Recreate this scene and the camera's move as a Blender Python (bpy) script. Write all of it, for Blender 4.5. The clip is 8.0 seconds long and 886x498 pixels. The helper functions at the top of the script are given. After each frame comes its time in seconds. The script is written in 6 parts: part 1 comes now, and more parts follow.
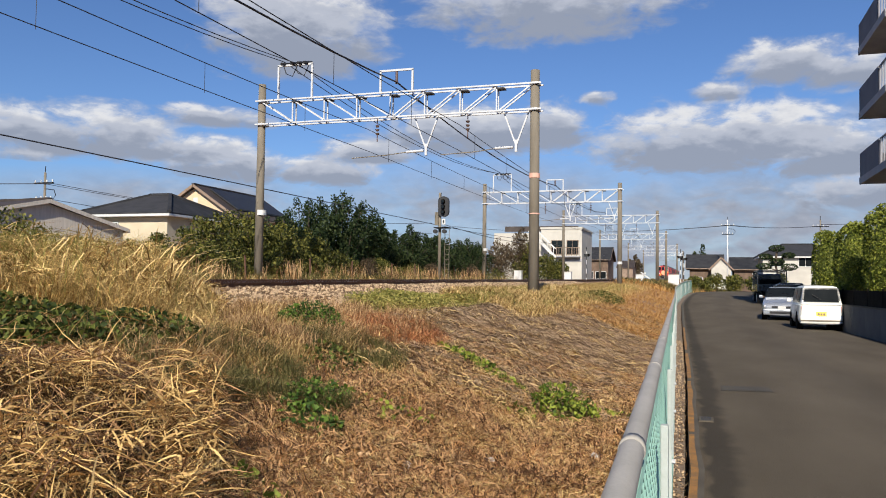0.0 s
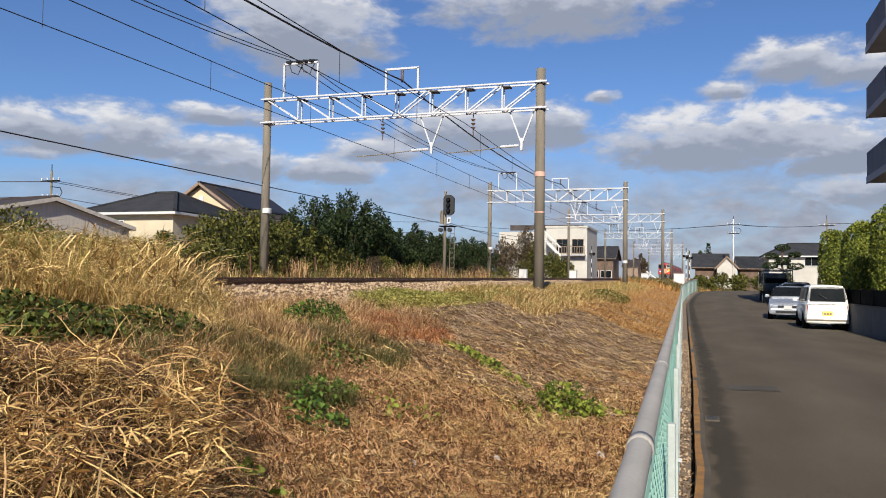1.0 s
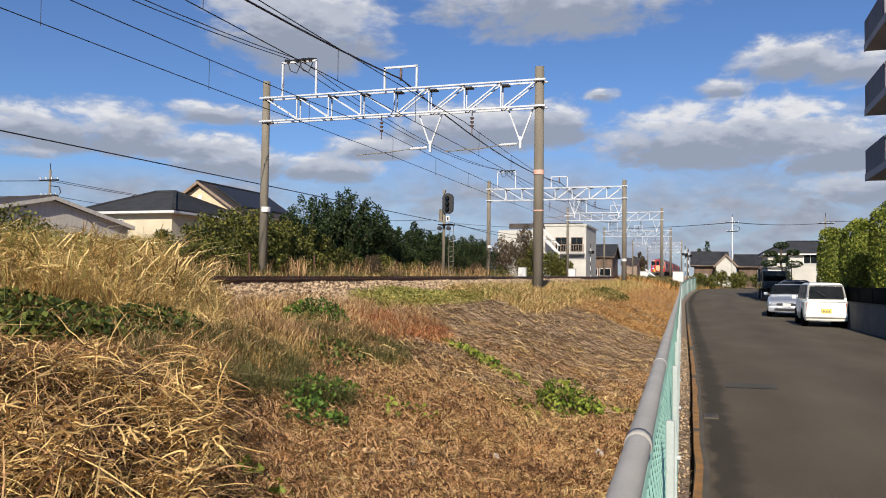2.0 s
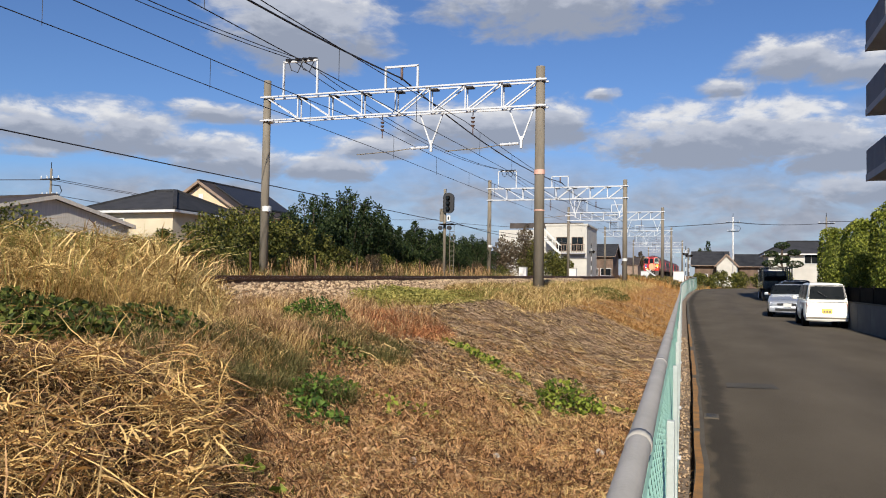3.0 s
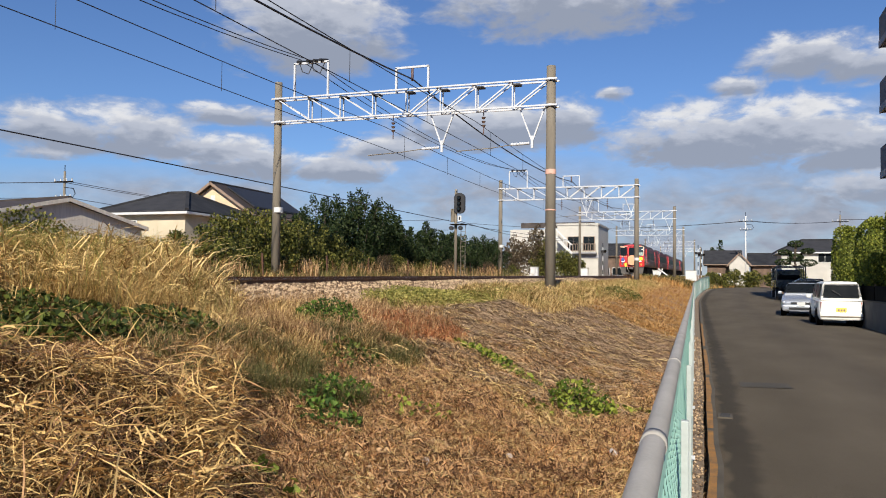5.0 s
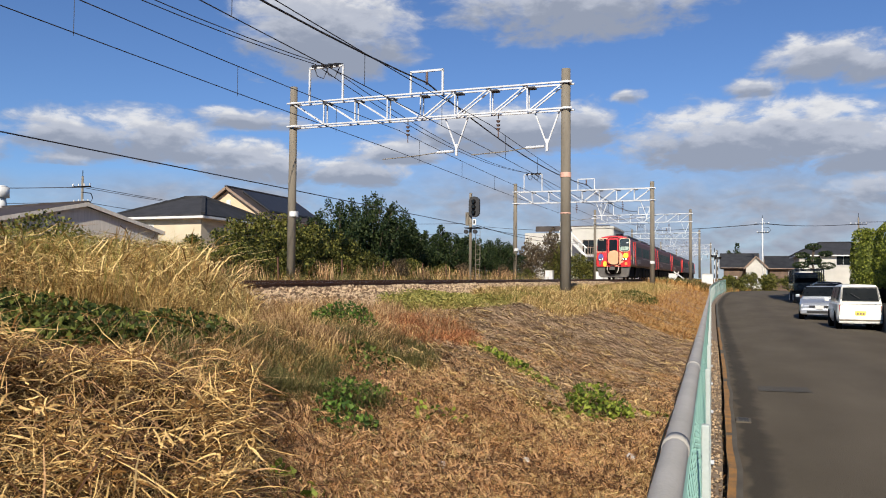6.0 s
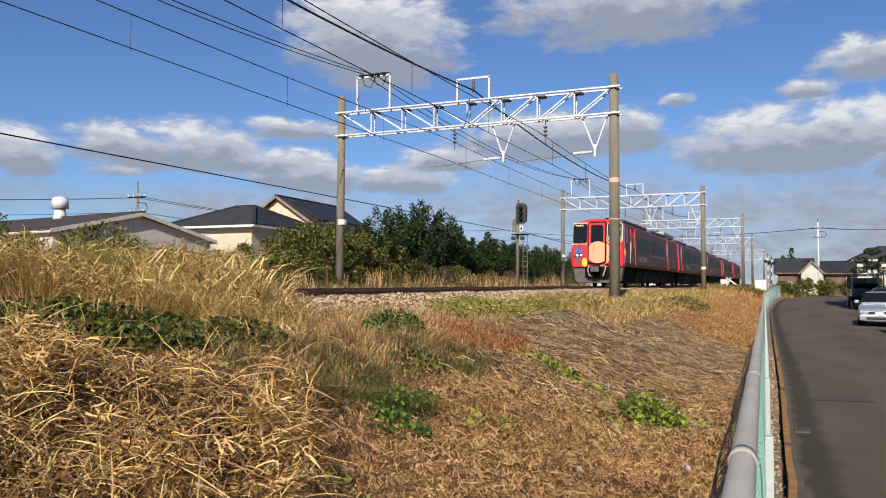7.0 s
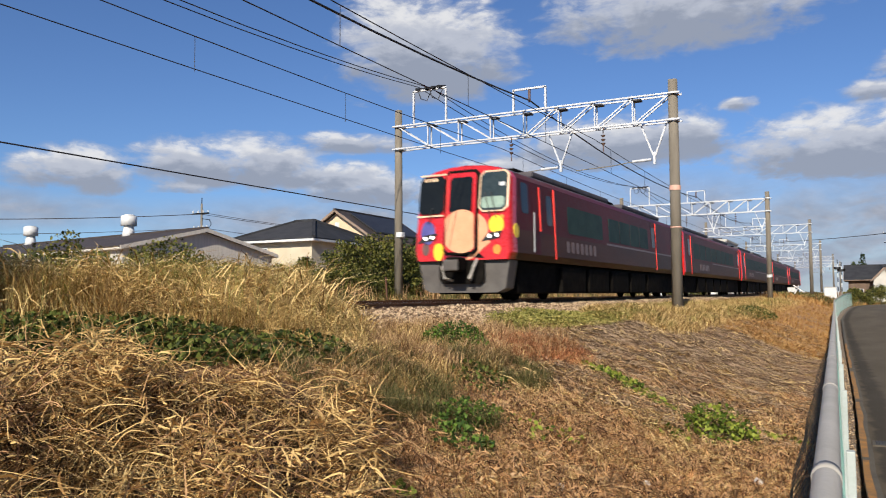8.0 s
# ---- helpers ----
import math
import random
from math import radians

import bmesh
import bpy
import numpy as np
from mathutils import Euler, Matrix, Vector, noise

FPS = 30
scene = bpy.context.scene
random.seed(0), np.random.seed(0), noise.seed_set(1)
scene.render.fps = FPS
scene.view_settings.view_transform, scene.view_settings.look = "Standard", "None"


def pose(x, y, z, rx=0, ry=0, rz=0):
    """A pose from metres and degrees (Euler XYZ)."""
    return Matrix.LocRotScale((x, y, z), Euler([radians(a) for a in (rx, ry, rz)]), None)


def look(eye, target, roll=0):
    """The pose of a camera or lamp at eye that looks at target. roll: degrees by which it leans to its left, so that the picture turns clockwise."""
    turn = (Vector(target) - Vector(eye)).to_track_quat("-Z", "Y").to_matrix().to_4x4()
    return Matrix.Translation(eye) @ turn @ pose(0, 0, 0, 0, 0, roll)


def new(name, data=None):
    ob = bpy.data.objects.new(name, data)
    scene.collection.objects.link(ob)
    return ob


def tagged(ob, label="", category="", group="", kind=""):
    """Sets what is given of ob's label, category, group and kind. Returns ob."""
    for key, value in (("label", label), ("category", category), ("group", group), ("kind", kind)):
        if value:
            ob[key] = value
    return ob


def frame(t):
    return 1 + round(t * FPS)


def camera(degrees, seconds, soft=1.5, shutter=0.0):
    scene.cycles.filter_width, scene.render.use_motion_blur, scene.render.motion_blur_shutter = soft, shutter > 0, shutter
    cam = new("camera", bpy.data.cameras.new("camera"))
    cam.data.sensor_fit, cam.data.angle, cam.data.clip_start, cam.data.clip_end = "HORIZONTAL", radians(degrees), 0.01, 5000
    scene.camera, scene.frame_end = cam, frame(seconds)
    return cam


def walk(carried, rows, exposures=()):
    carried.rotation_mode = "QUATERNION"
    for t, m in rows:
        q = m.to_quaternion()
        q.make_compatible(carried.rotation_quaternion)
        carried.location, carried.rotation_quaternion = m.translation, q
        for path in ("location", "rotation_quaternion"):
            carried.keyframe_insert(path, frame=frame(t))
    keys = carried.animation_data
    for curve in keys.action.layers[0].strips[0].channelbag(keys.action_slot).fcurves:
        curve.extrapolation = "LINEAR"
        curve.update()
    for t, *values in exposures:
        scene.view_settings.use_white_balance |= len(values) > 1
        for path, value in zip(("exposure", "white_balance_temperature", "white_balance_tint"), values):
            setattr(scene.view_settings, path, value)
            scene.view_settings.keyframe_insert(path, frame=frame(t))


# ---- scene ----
cam = camera(58.5, 8.0, soft=1.0, shutter=0.3)
PATH = [
    (0.0, pose(0.000, 0.000, 1.500, 92.500, -0.750, 18.000)),
    (0.5, pose(-0.003, -0.021, 1.504, 92.447, -0.884, 17.996)),
    (1.0, pose(-0.008, 0.003, 1.497, 92.392, -0.881, 18.361)),
    (1.5, pose(-0.006, 0.007, 1.493, 92.308, -0.763, 18.303)),
    (3.0, pose(-0.005, -0.004, 1.496, 92.246, -0.856, 18.340)),
    (3.5, pose(-0.013, 0.005, 1.492, 92.123, -0.953, 18.479)),
    (4.0, pose(-0.010, -0.005, 1.496, 92.010, -0.907, 18.669)),
    (5.5, pose(-0.009, -0.011, 1.497, 92.409, -0.498, 19.569)),
    (6.0, pose(-0.023, -0.007, 1.495, 92.505, -0.528, 20.216)),
    (6.5, pose(-0.032, -0.029, 1.499, 92.592, -0.549, 21.393)),
    (7.0, pose(-0.052, -0.033, 1.505, 92.970, -0.332, 23.600)),
    (7.5, pose(-0.062, -0.029, 1.506, 93.443, -0.066, 25.476)),
    (8.0, pose(-0.076, -0.042, 1.510, 93.786, 0.234, 27.792)),
]
walk(cam, PATH)

# ---- light ----
world = bpy.data.worlds.new("sky")
scene.world = world
world.use_nodes = True
wn = world.node_tree
sky = wn.nodes.new("ShaderNodeTexSky")
sky.sky_type = "NISHITA"
sky.sun_disc = False
SUN_EL, SUN_AZ = radians(33), radians(171)   # azimuth from +y towards +x
sky.sun_elevation, sky.sun_rotation = SUN_EL, SUN_AZ
sky.air_density, sky.dust_density, sky.ozone_density = 1.0, 0.0, 1.5
wn.nodes["Background"].inputs["Strength"].default_value = 0.064
tint = wn.nodes.new("ShaderNodeMix")
tint.data_type, tint.blend_type = "RGBA", "MULTIPLY"
tint.inputs["Factor"].default_value = 1.0
tint.inputs[7].default_value = (0.66, 0.88, 1.27, 1)
wn.links.new(sky.outputs["Color"], tint.inputs[6])
wn.links.new(tint.outputs[2], wn.nodes["Background"].inputs["Color"])

sun_data = bpy.data.lights.new("sun", "SUN")
sun_data.energy, sun_data.angle, sun_data.color = 5.0, radians(0.53), (1.0, 0.92, 0.80)
sun = new("sun", sun_data)
to_sun = Vector((math.sin(SUN_AZ) * math.cos(SUN_EL), math.cos(SUN_AZ) * math.cos(SUN_EL), math.sin(SUN_EL)))
sun.matrix_basis = look(to_sun * 100, (0, 0, 0))
scene.view_settings.exposure = 0.35


# ---- materials ----
def mat(name, c1, c2, scale=4.0, rough=0.7, metal=0.0, bump=0.2, fine=60.0, spread=0.0, c3=None, coat=0.0, spec=0.5, stretch=None, island=False):
    """Two noise scales over c1..c2 (c3: stains), a fine bump, and a random step from piece to piece."""
    m = bpy.data.materials.new(name)
    m.use_nodes = True
    nt = m.node_tree
    L = nt.links.new
    b = nt.nodes["Principled BSDF"]
    b.inputs["Roughness"].default_value, b.inputs["Metallic"].default_value = rough, metal
    b.inputs["Coat Weight"].default_value = coat
    b.inputs["Specular IOR Level"].default_value = spec
    tc = nt.nodes.new("ShaderNodeTexCoord")
    src = tc.outputs["Object"]
    if stretch:
        mp = nt.nodes.new("ShaderNodeMapping")
        mp.inputs["Scale"].default_value = stretch
        L(src, mp.inputs["Vector"])
        src = mp.outputs["Vector"]
    n1 = nt.nodes.new("ShaderNodeTexNoise")
    n1.inputs["Scale"].default_value, n1.inputs["Detail"].default_value = scale, 6
    n2 = nt.nodes.new("ShaderNodeTexNoise")
    n2.inputs["Scale"].default_value, n2.inputs["Detail"].default_value = fine, 4
    L(src, n1.inputs["Vector"]), L(src, n2.inputs["Vector"])
    ramp = nt.nodes.new("ShaderNodeValToRGB")
    ramp.color_ramp.elements[0].position, ramp.color_ramp.elements[1].position = 0.35, 0.65
    ramp.color_ramp.elements[0].color, ramp.color_ramp.elements[1].color = (*c1, 1), (*c2, 1)
    if c3:
        e = ramp.color_ramp.elements.new(0.78)
        e.color = (*c3, 1)
    mixn = nt.nodes.new("ShaderNodeMix")
    mixn.inputs["Factor"].default_value = 0.35
    L(n1.outputs["Fac"], mixn.inputs["A"]), L(n2.outputs["Fac"], mixn.inputs["B"])
    fac = mixn.outputs["Result"]
    if spread or island:
        rnd = nt.nodes.new("ShaderNodeNewGeometry").outputs["Random Per Island"] if island else nt.nodes.new("ShaderNodeObjectInfo").outputs["Random"]
        mr = nt.nodes.new("ShaderNodeMapRange")
        mr.inputs["To Min"].default_value, mr.inputs["To Max"].default_value = -spread, spread
        L(rnd, mr.inputs["Value"])
        add = nt.nodes.new("ShaderNodeMath")
        L(fac, add.inputs[0]), L(mr.outputs["Result"], add.inputs[1])
        fac = add.outputs[0]
    L(fac, ramp.inputs["Fac"])
    L(ramp.outputs["Color"], b.inputs["Base Color"])
    rr = nt.nodes.new("ShaderNodeMapRange")
    rr.inputs["To Min"].default_value, rr.inputs["To Max"].default_value = max(0.02, rough - 0.12), min(1, rough + 0.12)
    L(n2.outputs["Fac"], rr.inputs["Value"]), L(rr.outputs["Result"], b.inputs["Roughness"])
    if bump:
        bp = nt.nodes.new("ShaderNodeBump")
        bp.inputs["Strength"].default_value, bp.inputs["Distance"].default_value = bump, 0.01
        L(n2.outputs["Fac"], bp.inputs["Height"]), L(bp.outputs["Normal"], b.inputs["Normal"])
    return m


def leafmat(name, c1, c2, spread=0.25, rough=0.55, glow=0.14):
    """Thin plant matter that lets some light through."""
    m = mat(name, c1, c2, scale=1.2, rough=rough, bump=0.0, fine=25, spread=spread, island=True, spec=0.12)
    nt = m.node_tree
    b, out = nt.nodes["Principled BSDF"], nt.nodes["Material Output"]
    tr = nt.nodes.new("ShaderNodeBsdfTranslucent")
    mx = nt.nodes.new("ShaderNodeMixShader")
    mx.inputs["Fac"].default_value = glow
    col = b.inputs["Base Color"].links[0].from_socket
    nt.links.new(col, tr.inputs["Color"])
    nt.links.new(b.outputs[0], mx.inputs[1]), nt.links.new(tr.outputs[0], mx.inputs[2]), nt.links.new(mx.outputs[0], out.inputs["Surface"])
    return m


M = {}
M["soil"] = mat("soil", (0.12, 0.062, 0.03), (0.34, 0.205, 0.10), 1.5, 0.95, 0, 1.0, 30, c3=(0.44, 0.30, 0.16))
M["asphalt"] = mat("asphalt", (0.078, 0.064, 0.046), (0.118, 0.098, 0.072), 0.9, 0.92, 0, 0.6, 110, c3=(0.142, 0.119, 0.088), stretch=(1, 0.3, 1), spec=0.15)
M["asphalt_patch"] = mat("asphalt_patch", (0.042, 0.036, 0.028), (0.068, 0.058, 0.044), 2, 0.9, 0, 0.5, 120)
M["concrete"] = mat("concrete", (0.055, 0.045, 0.033), (0.1, 0.083, 0.06), 2.5, 0.9, 0, 0.4, 60)
M["orange"] = mat("orange_paint", (0.14, 0.085, 0.04), (0.36, 0.165, 0.035), 5, 0.85, 0, 0.3, 60, c3=(0.42, 0.19, 0.04))
M["pole"] = mat("pole_concrete", (0.135, 0.115, 0.085), (0.225, 0.195, 0.15), 1.2, 0.9, 0, 0.3, 80, stretch=(3, 3, 0.5))
M["steel"] = mat("galvanised_steel", (0.46, 0.47, 0.48), (0.6, 0.61, 0.62), 3, 0.5, 0.1, 0.1, 40)
M["rail_paint"] = mat("rail_grey_paint", (0.33, 0.305, 0.26), (0.43, 0.40, 0.35), 5, 0.6, 0.0, 0.15, 90, c3=(0.27, 0.25, 0.22))
M["mint"] = mat("mint_paint", (0.25, 0.47, 0.37), (0.36, 0.58, 0.47), 4, 0.5, 0, 0.1, 80)
M["pale_post"] = mat("pale_post_paint", (0.36, 0.4, 0.37), (0.46, 0.5, 0.47), 4, 0.5, 0, 0.1, 80)
M["rail_steel"] = mat("rail_rust", (0.07, 0.034, 0.02), (0.15, 0.075, 0.042), 5, 0.7, 0.3, 0.3, 70)
M["rail_top"] = mat("rail_top_steel", (0.3, 0.28, 0.26), (0.5, 0.48, 0.45), 3, 0.3, 0.9, 0.05, 60)
M["stone"] = mat("ballast_stone", (0.13, 0.078, 0.042), (0.56, 0.405, 0.245), 3, 0.95, 0, 0.6, 50, spread=0.25, island=True)
M["sleeper"] = mat("sleeper", (0.2, 0.16, 0.13), (0.33, 0.28, 0.24), 3, 0.9, 0, 0.3, 50)
M["wire"] = mat("wire_black", (0.02, 0.02, 0.022), (0.035, 0.035, 0.04), 3, 0.6, 0.2, 0, 50)
M["black"] = mat("black_rubber", (0.012, 0.012, 0.013), (0.025, 0.025, 0.027), 3, 0.6, 0, 0.05, 50)
M["insulator"] = mat("insulator_brown", (0.08, 0.05, 0.04), (0.16, 0.1, 0.08), 6, 0.25, 0, 0, 50)


# ---- building blocks ----
def mesh(name, bm, material, smooth=False):
    me = bpy.data.meshes.new(name)
    bm.to_mesh(me)
    bm.free()
    for m in (material if isinstance(material, (list, tuple)) else [material]):
        me.materials.append(m)
    if smooth:
        for p in me.polygons:
            p.use_smooth = True
    return me


def part(name, bm, material, parent, label="", smooth=False, m=None):
    ob = new(name, mesh(name, bm, material, smooth))
    ob.parent = parent
    if m is not None:
        ob.matrix_basis = m
    if label:
        tagged(ob, label)
    return ob


def thing(name, label, category, m=None, group="", kind=""):
    ob = new(name)
    ob.empty_display_size = 0.2
    if m is not None:
        ob.matrix_basis = m
    return tagged(ob, label, category, group, kind)


def box(sx, sy, sz, x=0, y=0, z=0, bevel=0.0, bm=None, m=None):
    """A box centred on x, y and standing on z."""
    bm2 = bmesh.new()
    bmesh.ops.create_cube(bm2, size=1)
    bmesh.ops.scale(bm2, vec=(sx, sy, sz), verts=bm2.verts)
    if bevel:
        bmesh.ops.bevel(bm2, geom=bm2.edges[:], offset=bevel, segments=2, affect="EDGES", profile=0.6)
    bmesh.ops.translate(bm2, vec=(x, y, z + sz / 2), verts=bm2.verts)
    if m is not None:
        bmesh.ops.transform(bm2, matrix=m, verts=bm2.verts)
    return join(bm, bm2)


def join(bm, bm2):
    if bm is None:
        return bm2
    me = bpy.data.meshes.new("tmp")
    bm2.to_mesh(me)
    bm2.free()
    bm.from_mesh(me)
    bpy.data.meshes.remove(me)
    return bm


def bar(a, b, r, bm=None, sides=8, r2=None):
    """A round bar from a to b."""
    a, b = Vector(a), Vector(b)
    bm2 = bmesh.new()
    d = b - a
    bmesh.ops.create_cone(bm2, cap_ends=True, segments=sides, radius1=r, radius2=r if r2 is None else r2, depth=d.length)
    bmesh.ops.transform(bm2, matrix=Matrix.Translation((a + b) / 2) @ d.to_track_quat("Z", "Y").to_matrix().to_4x4(), verts=bm2.verts)
    return join(bm, bm2)


def beam(a, b, w, h, bm=None):
    """A square bar from a to b, w across and h high."""
    a, b = Vector(a), Vector(b)
    d = b - a
    bm2 = bmesh.new()
    bmesh.ops.create_cube(bm2, size=1)
    bmesh.ops.scale(bm2, vec=(w, h, d.length), verts=bm2.verts)
    bmesh.ops.transform(bm2, matrix=Matrix.Translation((a + b) / 2) @ d.to_track_quat("Z", "Y").to_matrix().to_4x4(), verts=bm2.verts)
    return join(bm, bm2)


def prism(pts, y0, y1, bm=None, axis="y"):
    """An outline in x and z drawn out along y."""
    bm2 = bmesh.new()
    f = [bm2.verts.new((x, y0, z)) for x, z in pts]
    g = [bm2.verts.new((x, y1, z)) for x, z in pts]
    n = len(pts)
    bm2.faces.new(f)
    bm2.faces.new(list(reversed(g)))
    for i in range(n):
        bm2.faces.new((f[i], g[i], g[(i + 1) % n], f[(i + 1) % n]))
    bmesh.ops.recalc_face_normals(bm2, faces=bm2.faces)
    return join(bm, bm2)


def tube(pts, r, bm=None, sides=6):
    """A bent round bar through pts."""
    bm2 = bmesh.new()
    rings = []
    n = len(pts)
    for i, p in enumerate(pts):
        p = Vector(p)
        d = (Vector(pts[min(i + 1, n - 1)]) - Vector(pts[max(i - 1, 0)])).normalized()
        u = d.cross(Vector((0, 0, 1)) if abs(d.z) < 0.95 else Vector((1, 0, 0))).normalized()
        v = d.cross(u)
        rings.append([bm2.verts.new(p + (u * math.cos(a) + v * math.sin(a)) * r) for a in (2 * math.pi * k / sides for k in range(sides))])
    for a, b in zip(rings, rings[1:]):
        for k in range(sides):
            bm2.faces.new((a[k], a[(k + 1) % sides], b[(k + 1) % sides], b[k]))
    return join(bm, bm2)


# ---- the lie of the land ----
def smooth01(t):
    t = min(1.0, max(0.0, t))
    return t * t * (3 - 2 * t)


def rail_z(y):
    return 1.47 + 0.009 * (y - 12)


def road_z(y):
    return 1.0 * smooth01((y - 33) / 47)


def edge_x(y):
    """The road's border at the fence: it drifts towards the track, then bends away."""
    x = -0.06 - 0.0245 * max(0.0, min(y, 52) - 7.0) - 0.045 * smooth01((15 - y) / 8)
    if y > 52:
        x += 0.0012 * (y - 52) ** 2
    return x


def fence_x(y):
    x = -0.107 - 0.0262 * min(y, 52)
    if y > 52:
        x += 0.0012 * (y - 52) ** 2
    return x


PROFILE = [(-16, 1.0), (-14.9, 0.97), (-14.4, 1.0), (-13.7, 1.055), (-7.45, 1.055), (-7.0, 1.0), (-6.2, 0.9), (-4.4, 0.76), (-1.5, 0.07), (-0.4, 0.0)]


def ground_z(x, y):
    ex = edge_x(y)
    toe, bed = road_z(y) - 0.1, rail_z(y) - 0.2
    if x > ex - 0.4:
        return toe
    s = x - max(0.0, ex)
    if y > 70:
        s = x - 0.0
    if s <= -16:
        f = 1.0 - 0.85 * smooth01((-16 - s) / 7)
        return -0.2 + (bed + 0.2) * f if s > -23 else -0.2 + (bed + 0.2) * 0.15
    for (x0, f0), (x1, f1) in zip(PROFILE, PROFILE[1:]):
        if x0 <= s <= x1:
            k = (s - x0) / (x1 - x0)
            return toe + (bed - toe) * (f0 + (f1 - f0) * k)
    return toe


def lift_z(y):
    """What the line gains over an even grade far off."""
    return 0.75 * smooth01((y - 62) / 45)


def road_h(u):
    """The crown of the road over its width."""
    pts = ((0.0, -0.02), (0.5, -0.015), (2.6, 0.03), (5.0, 0.0), (5.6, -0.03))
    for (a, p), (b, q) in zip(pts, pts[1:]):
        if u <= b:
            return p + (q - p) * (u - a) / (b - a)
    return -0.03


# ---- ground, road ----
def grid_object(name, xs, ys, zf, material, label, category):
    bm = bmesh.new()
    rows = [[bm.verts.new((x, y, zf(x, y))) for x in xs] for y in ys]
    for a, b in zip(rows, rows[1:]):
        for i in range(len(xs) - 1):
            bm.faces.new((a[i], a[i + 1], b[i + 1], b[i]))
    ob = new(name, mesh(name, bm, material, True))
    return tagged(ob, label, category, kind="structure")


def rough_ground(x, y):
    z = ground_z(x, y)
    if -20 < x < edge_x(y) - 0.4 and y < 90:
        z += 0.05 * noise.noise((x * 0.9, y * 0.9, 0)) + 0.025 * noise.noise((x * 3.1, y * 3.1, 5))
    if x > edge_x(y) - 0.45 and x < 12:
        z -= 0.12
    return z


XS = [-3500, -900, -300, -120, -70, -45, -33] + [-25 + 0.25 * i for i in range(102)] + [1.0, 2, 4, 6, 9, 14, 25, 60, 200, 800, 3500]
YS = [-3500, -800, -200, -60, -25, -12, -6] + [-3 + 0.3 * i for i in range(150)] + [42.5 + 1.5 * i for i in range(50)] + [122, 135, 160, 200, 300, 600, 1500, 4000]
grid_object("ground", XS, YS, rough_ground, M["soil"], "brown soil and cut straw of a railway bank", "ground")

RY = [-30, -20, -12, -6] + [-3 + 1.0 * i for i in range(90)] + [90, 95, 100]
bm = bmesh.new()
across = bm.verts.layers.float.new("across")
ROAD_U = (0.02, 0.15, 0.3, 0.45, 0.6, 0.75, 1.0, 1.5, 2.0, 2.6, 3.2, 4.0, 5.0, 5.52)
rows = []
for y in RY:
    rows.append([bm.verts.new((edge_x(y) + u, y, road_z(y) + road_h(u))) for u in ROAD_U])
    for v, u in zip(rows[-1], ROAD_U):
        v[across] = u
for a, b in zip(rows, rows[1:]):
    for i in range(len(ROAD_U) - 1):
        bm.faces.new((a[i], a[i + 1], b[i + 1], b[i]))


def wear_bands(m):
    """Darker and paler bands that run along the lane, with frayed borders."""
    nt = m.node_tree
    L = nt.links.new
    b = nt.nodes["Principled BSDF"]
    base = b.inputs["Base Color"].links[0].from_socket
    at = nt.nodes.new("ShaderNodeAttribute")
    at.attribute_name = "across"
    no = nt.nodes.new("ShaderNodeTexNoise")
    no.inputs["Scale"].default_value, no.inputs["Detail"].default_value = 2.2, 6
    L(nt.nodes.new("ShaderNodeTexCoord").outputs["Object"], no.inputs["Vector"])
    sub = nt.nodes.new("ShaderNodeMath")
    sub.operation = "MULTIPLY_ADD"
    sub.inputs[1].default_value = 0.34
    L(no.outputs["Fac"], sub.inputs[0]), L(at.outputs["Fac"], sub.inputs[2])
    ramp = nt.nodes.new("ShaderNodeValToRGB")
    els = ramp.color_ramp.elements
    els[0].position, els[0].color = 0.045, (0.95, 0.9, 0.84, 1)
    els[1].position, els[1].color = 1.0, (0.96, 0.96, 0.97, 1)
    for p, c in ((0.052, (0.95, 0.92, 0.88)), (0.062, (0.5, 0.5, 0.51)), (0.09, (0.54, 0.54, 0.55)), (0.108, (0.95, 0.94, 0.92)), (0.3, (1.03, 1.02, 1.0)), (0.44, (0.93, 0.93, 0.94)), (0.55, (1.04, 1.03, 1.01)), (0.75, (0.94, 0.94, 0.95))):
        els.new(p).color = (*c, 1)
    div = nt.nodes.new("ShaderNodeMath")
    div.operation = "DIVIDE"
    div.inputs[1].default_value = 6.0
    L(sub.outputs[0], div.inputs[0]), L(div.outputs[0], ramp.inputs["Fac"])
    mx = nt.nodes.new("ShaderNodeMix")
    mx.data_type, mx.blend_type = "RGBA", "MULTIPLY"
    mx.inputs["Factor"].default_value = 1.0
    L(base, mx.inputs[6]), L(ramp.outputs["Color"], mx.inputs[7]), L(mx.outputs[2], b.inputs["Base Color"])


wear_bands(M["asphalt"])
tagged(new("road", mesh("road", bm, M["asphalt"], True)), "worn grey-brown asphalt lane, patched along its border", "road", kind="structure")


# ---- portals over the track ----
def pole_part(parent, x, h, r=0.17):
    p = part("pole", bar((0, 0, -0.6), (0, 0, h), r + 0.015, sides=20, r2=r - 0.015), M["pole"], parent, "brown-grey round concrete pole", True, m=pose(x, 0, 0))
    return p


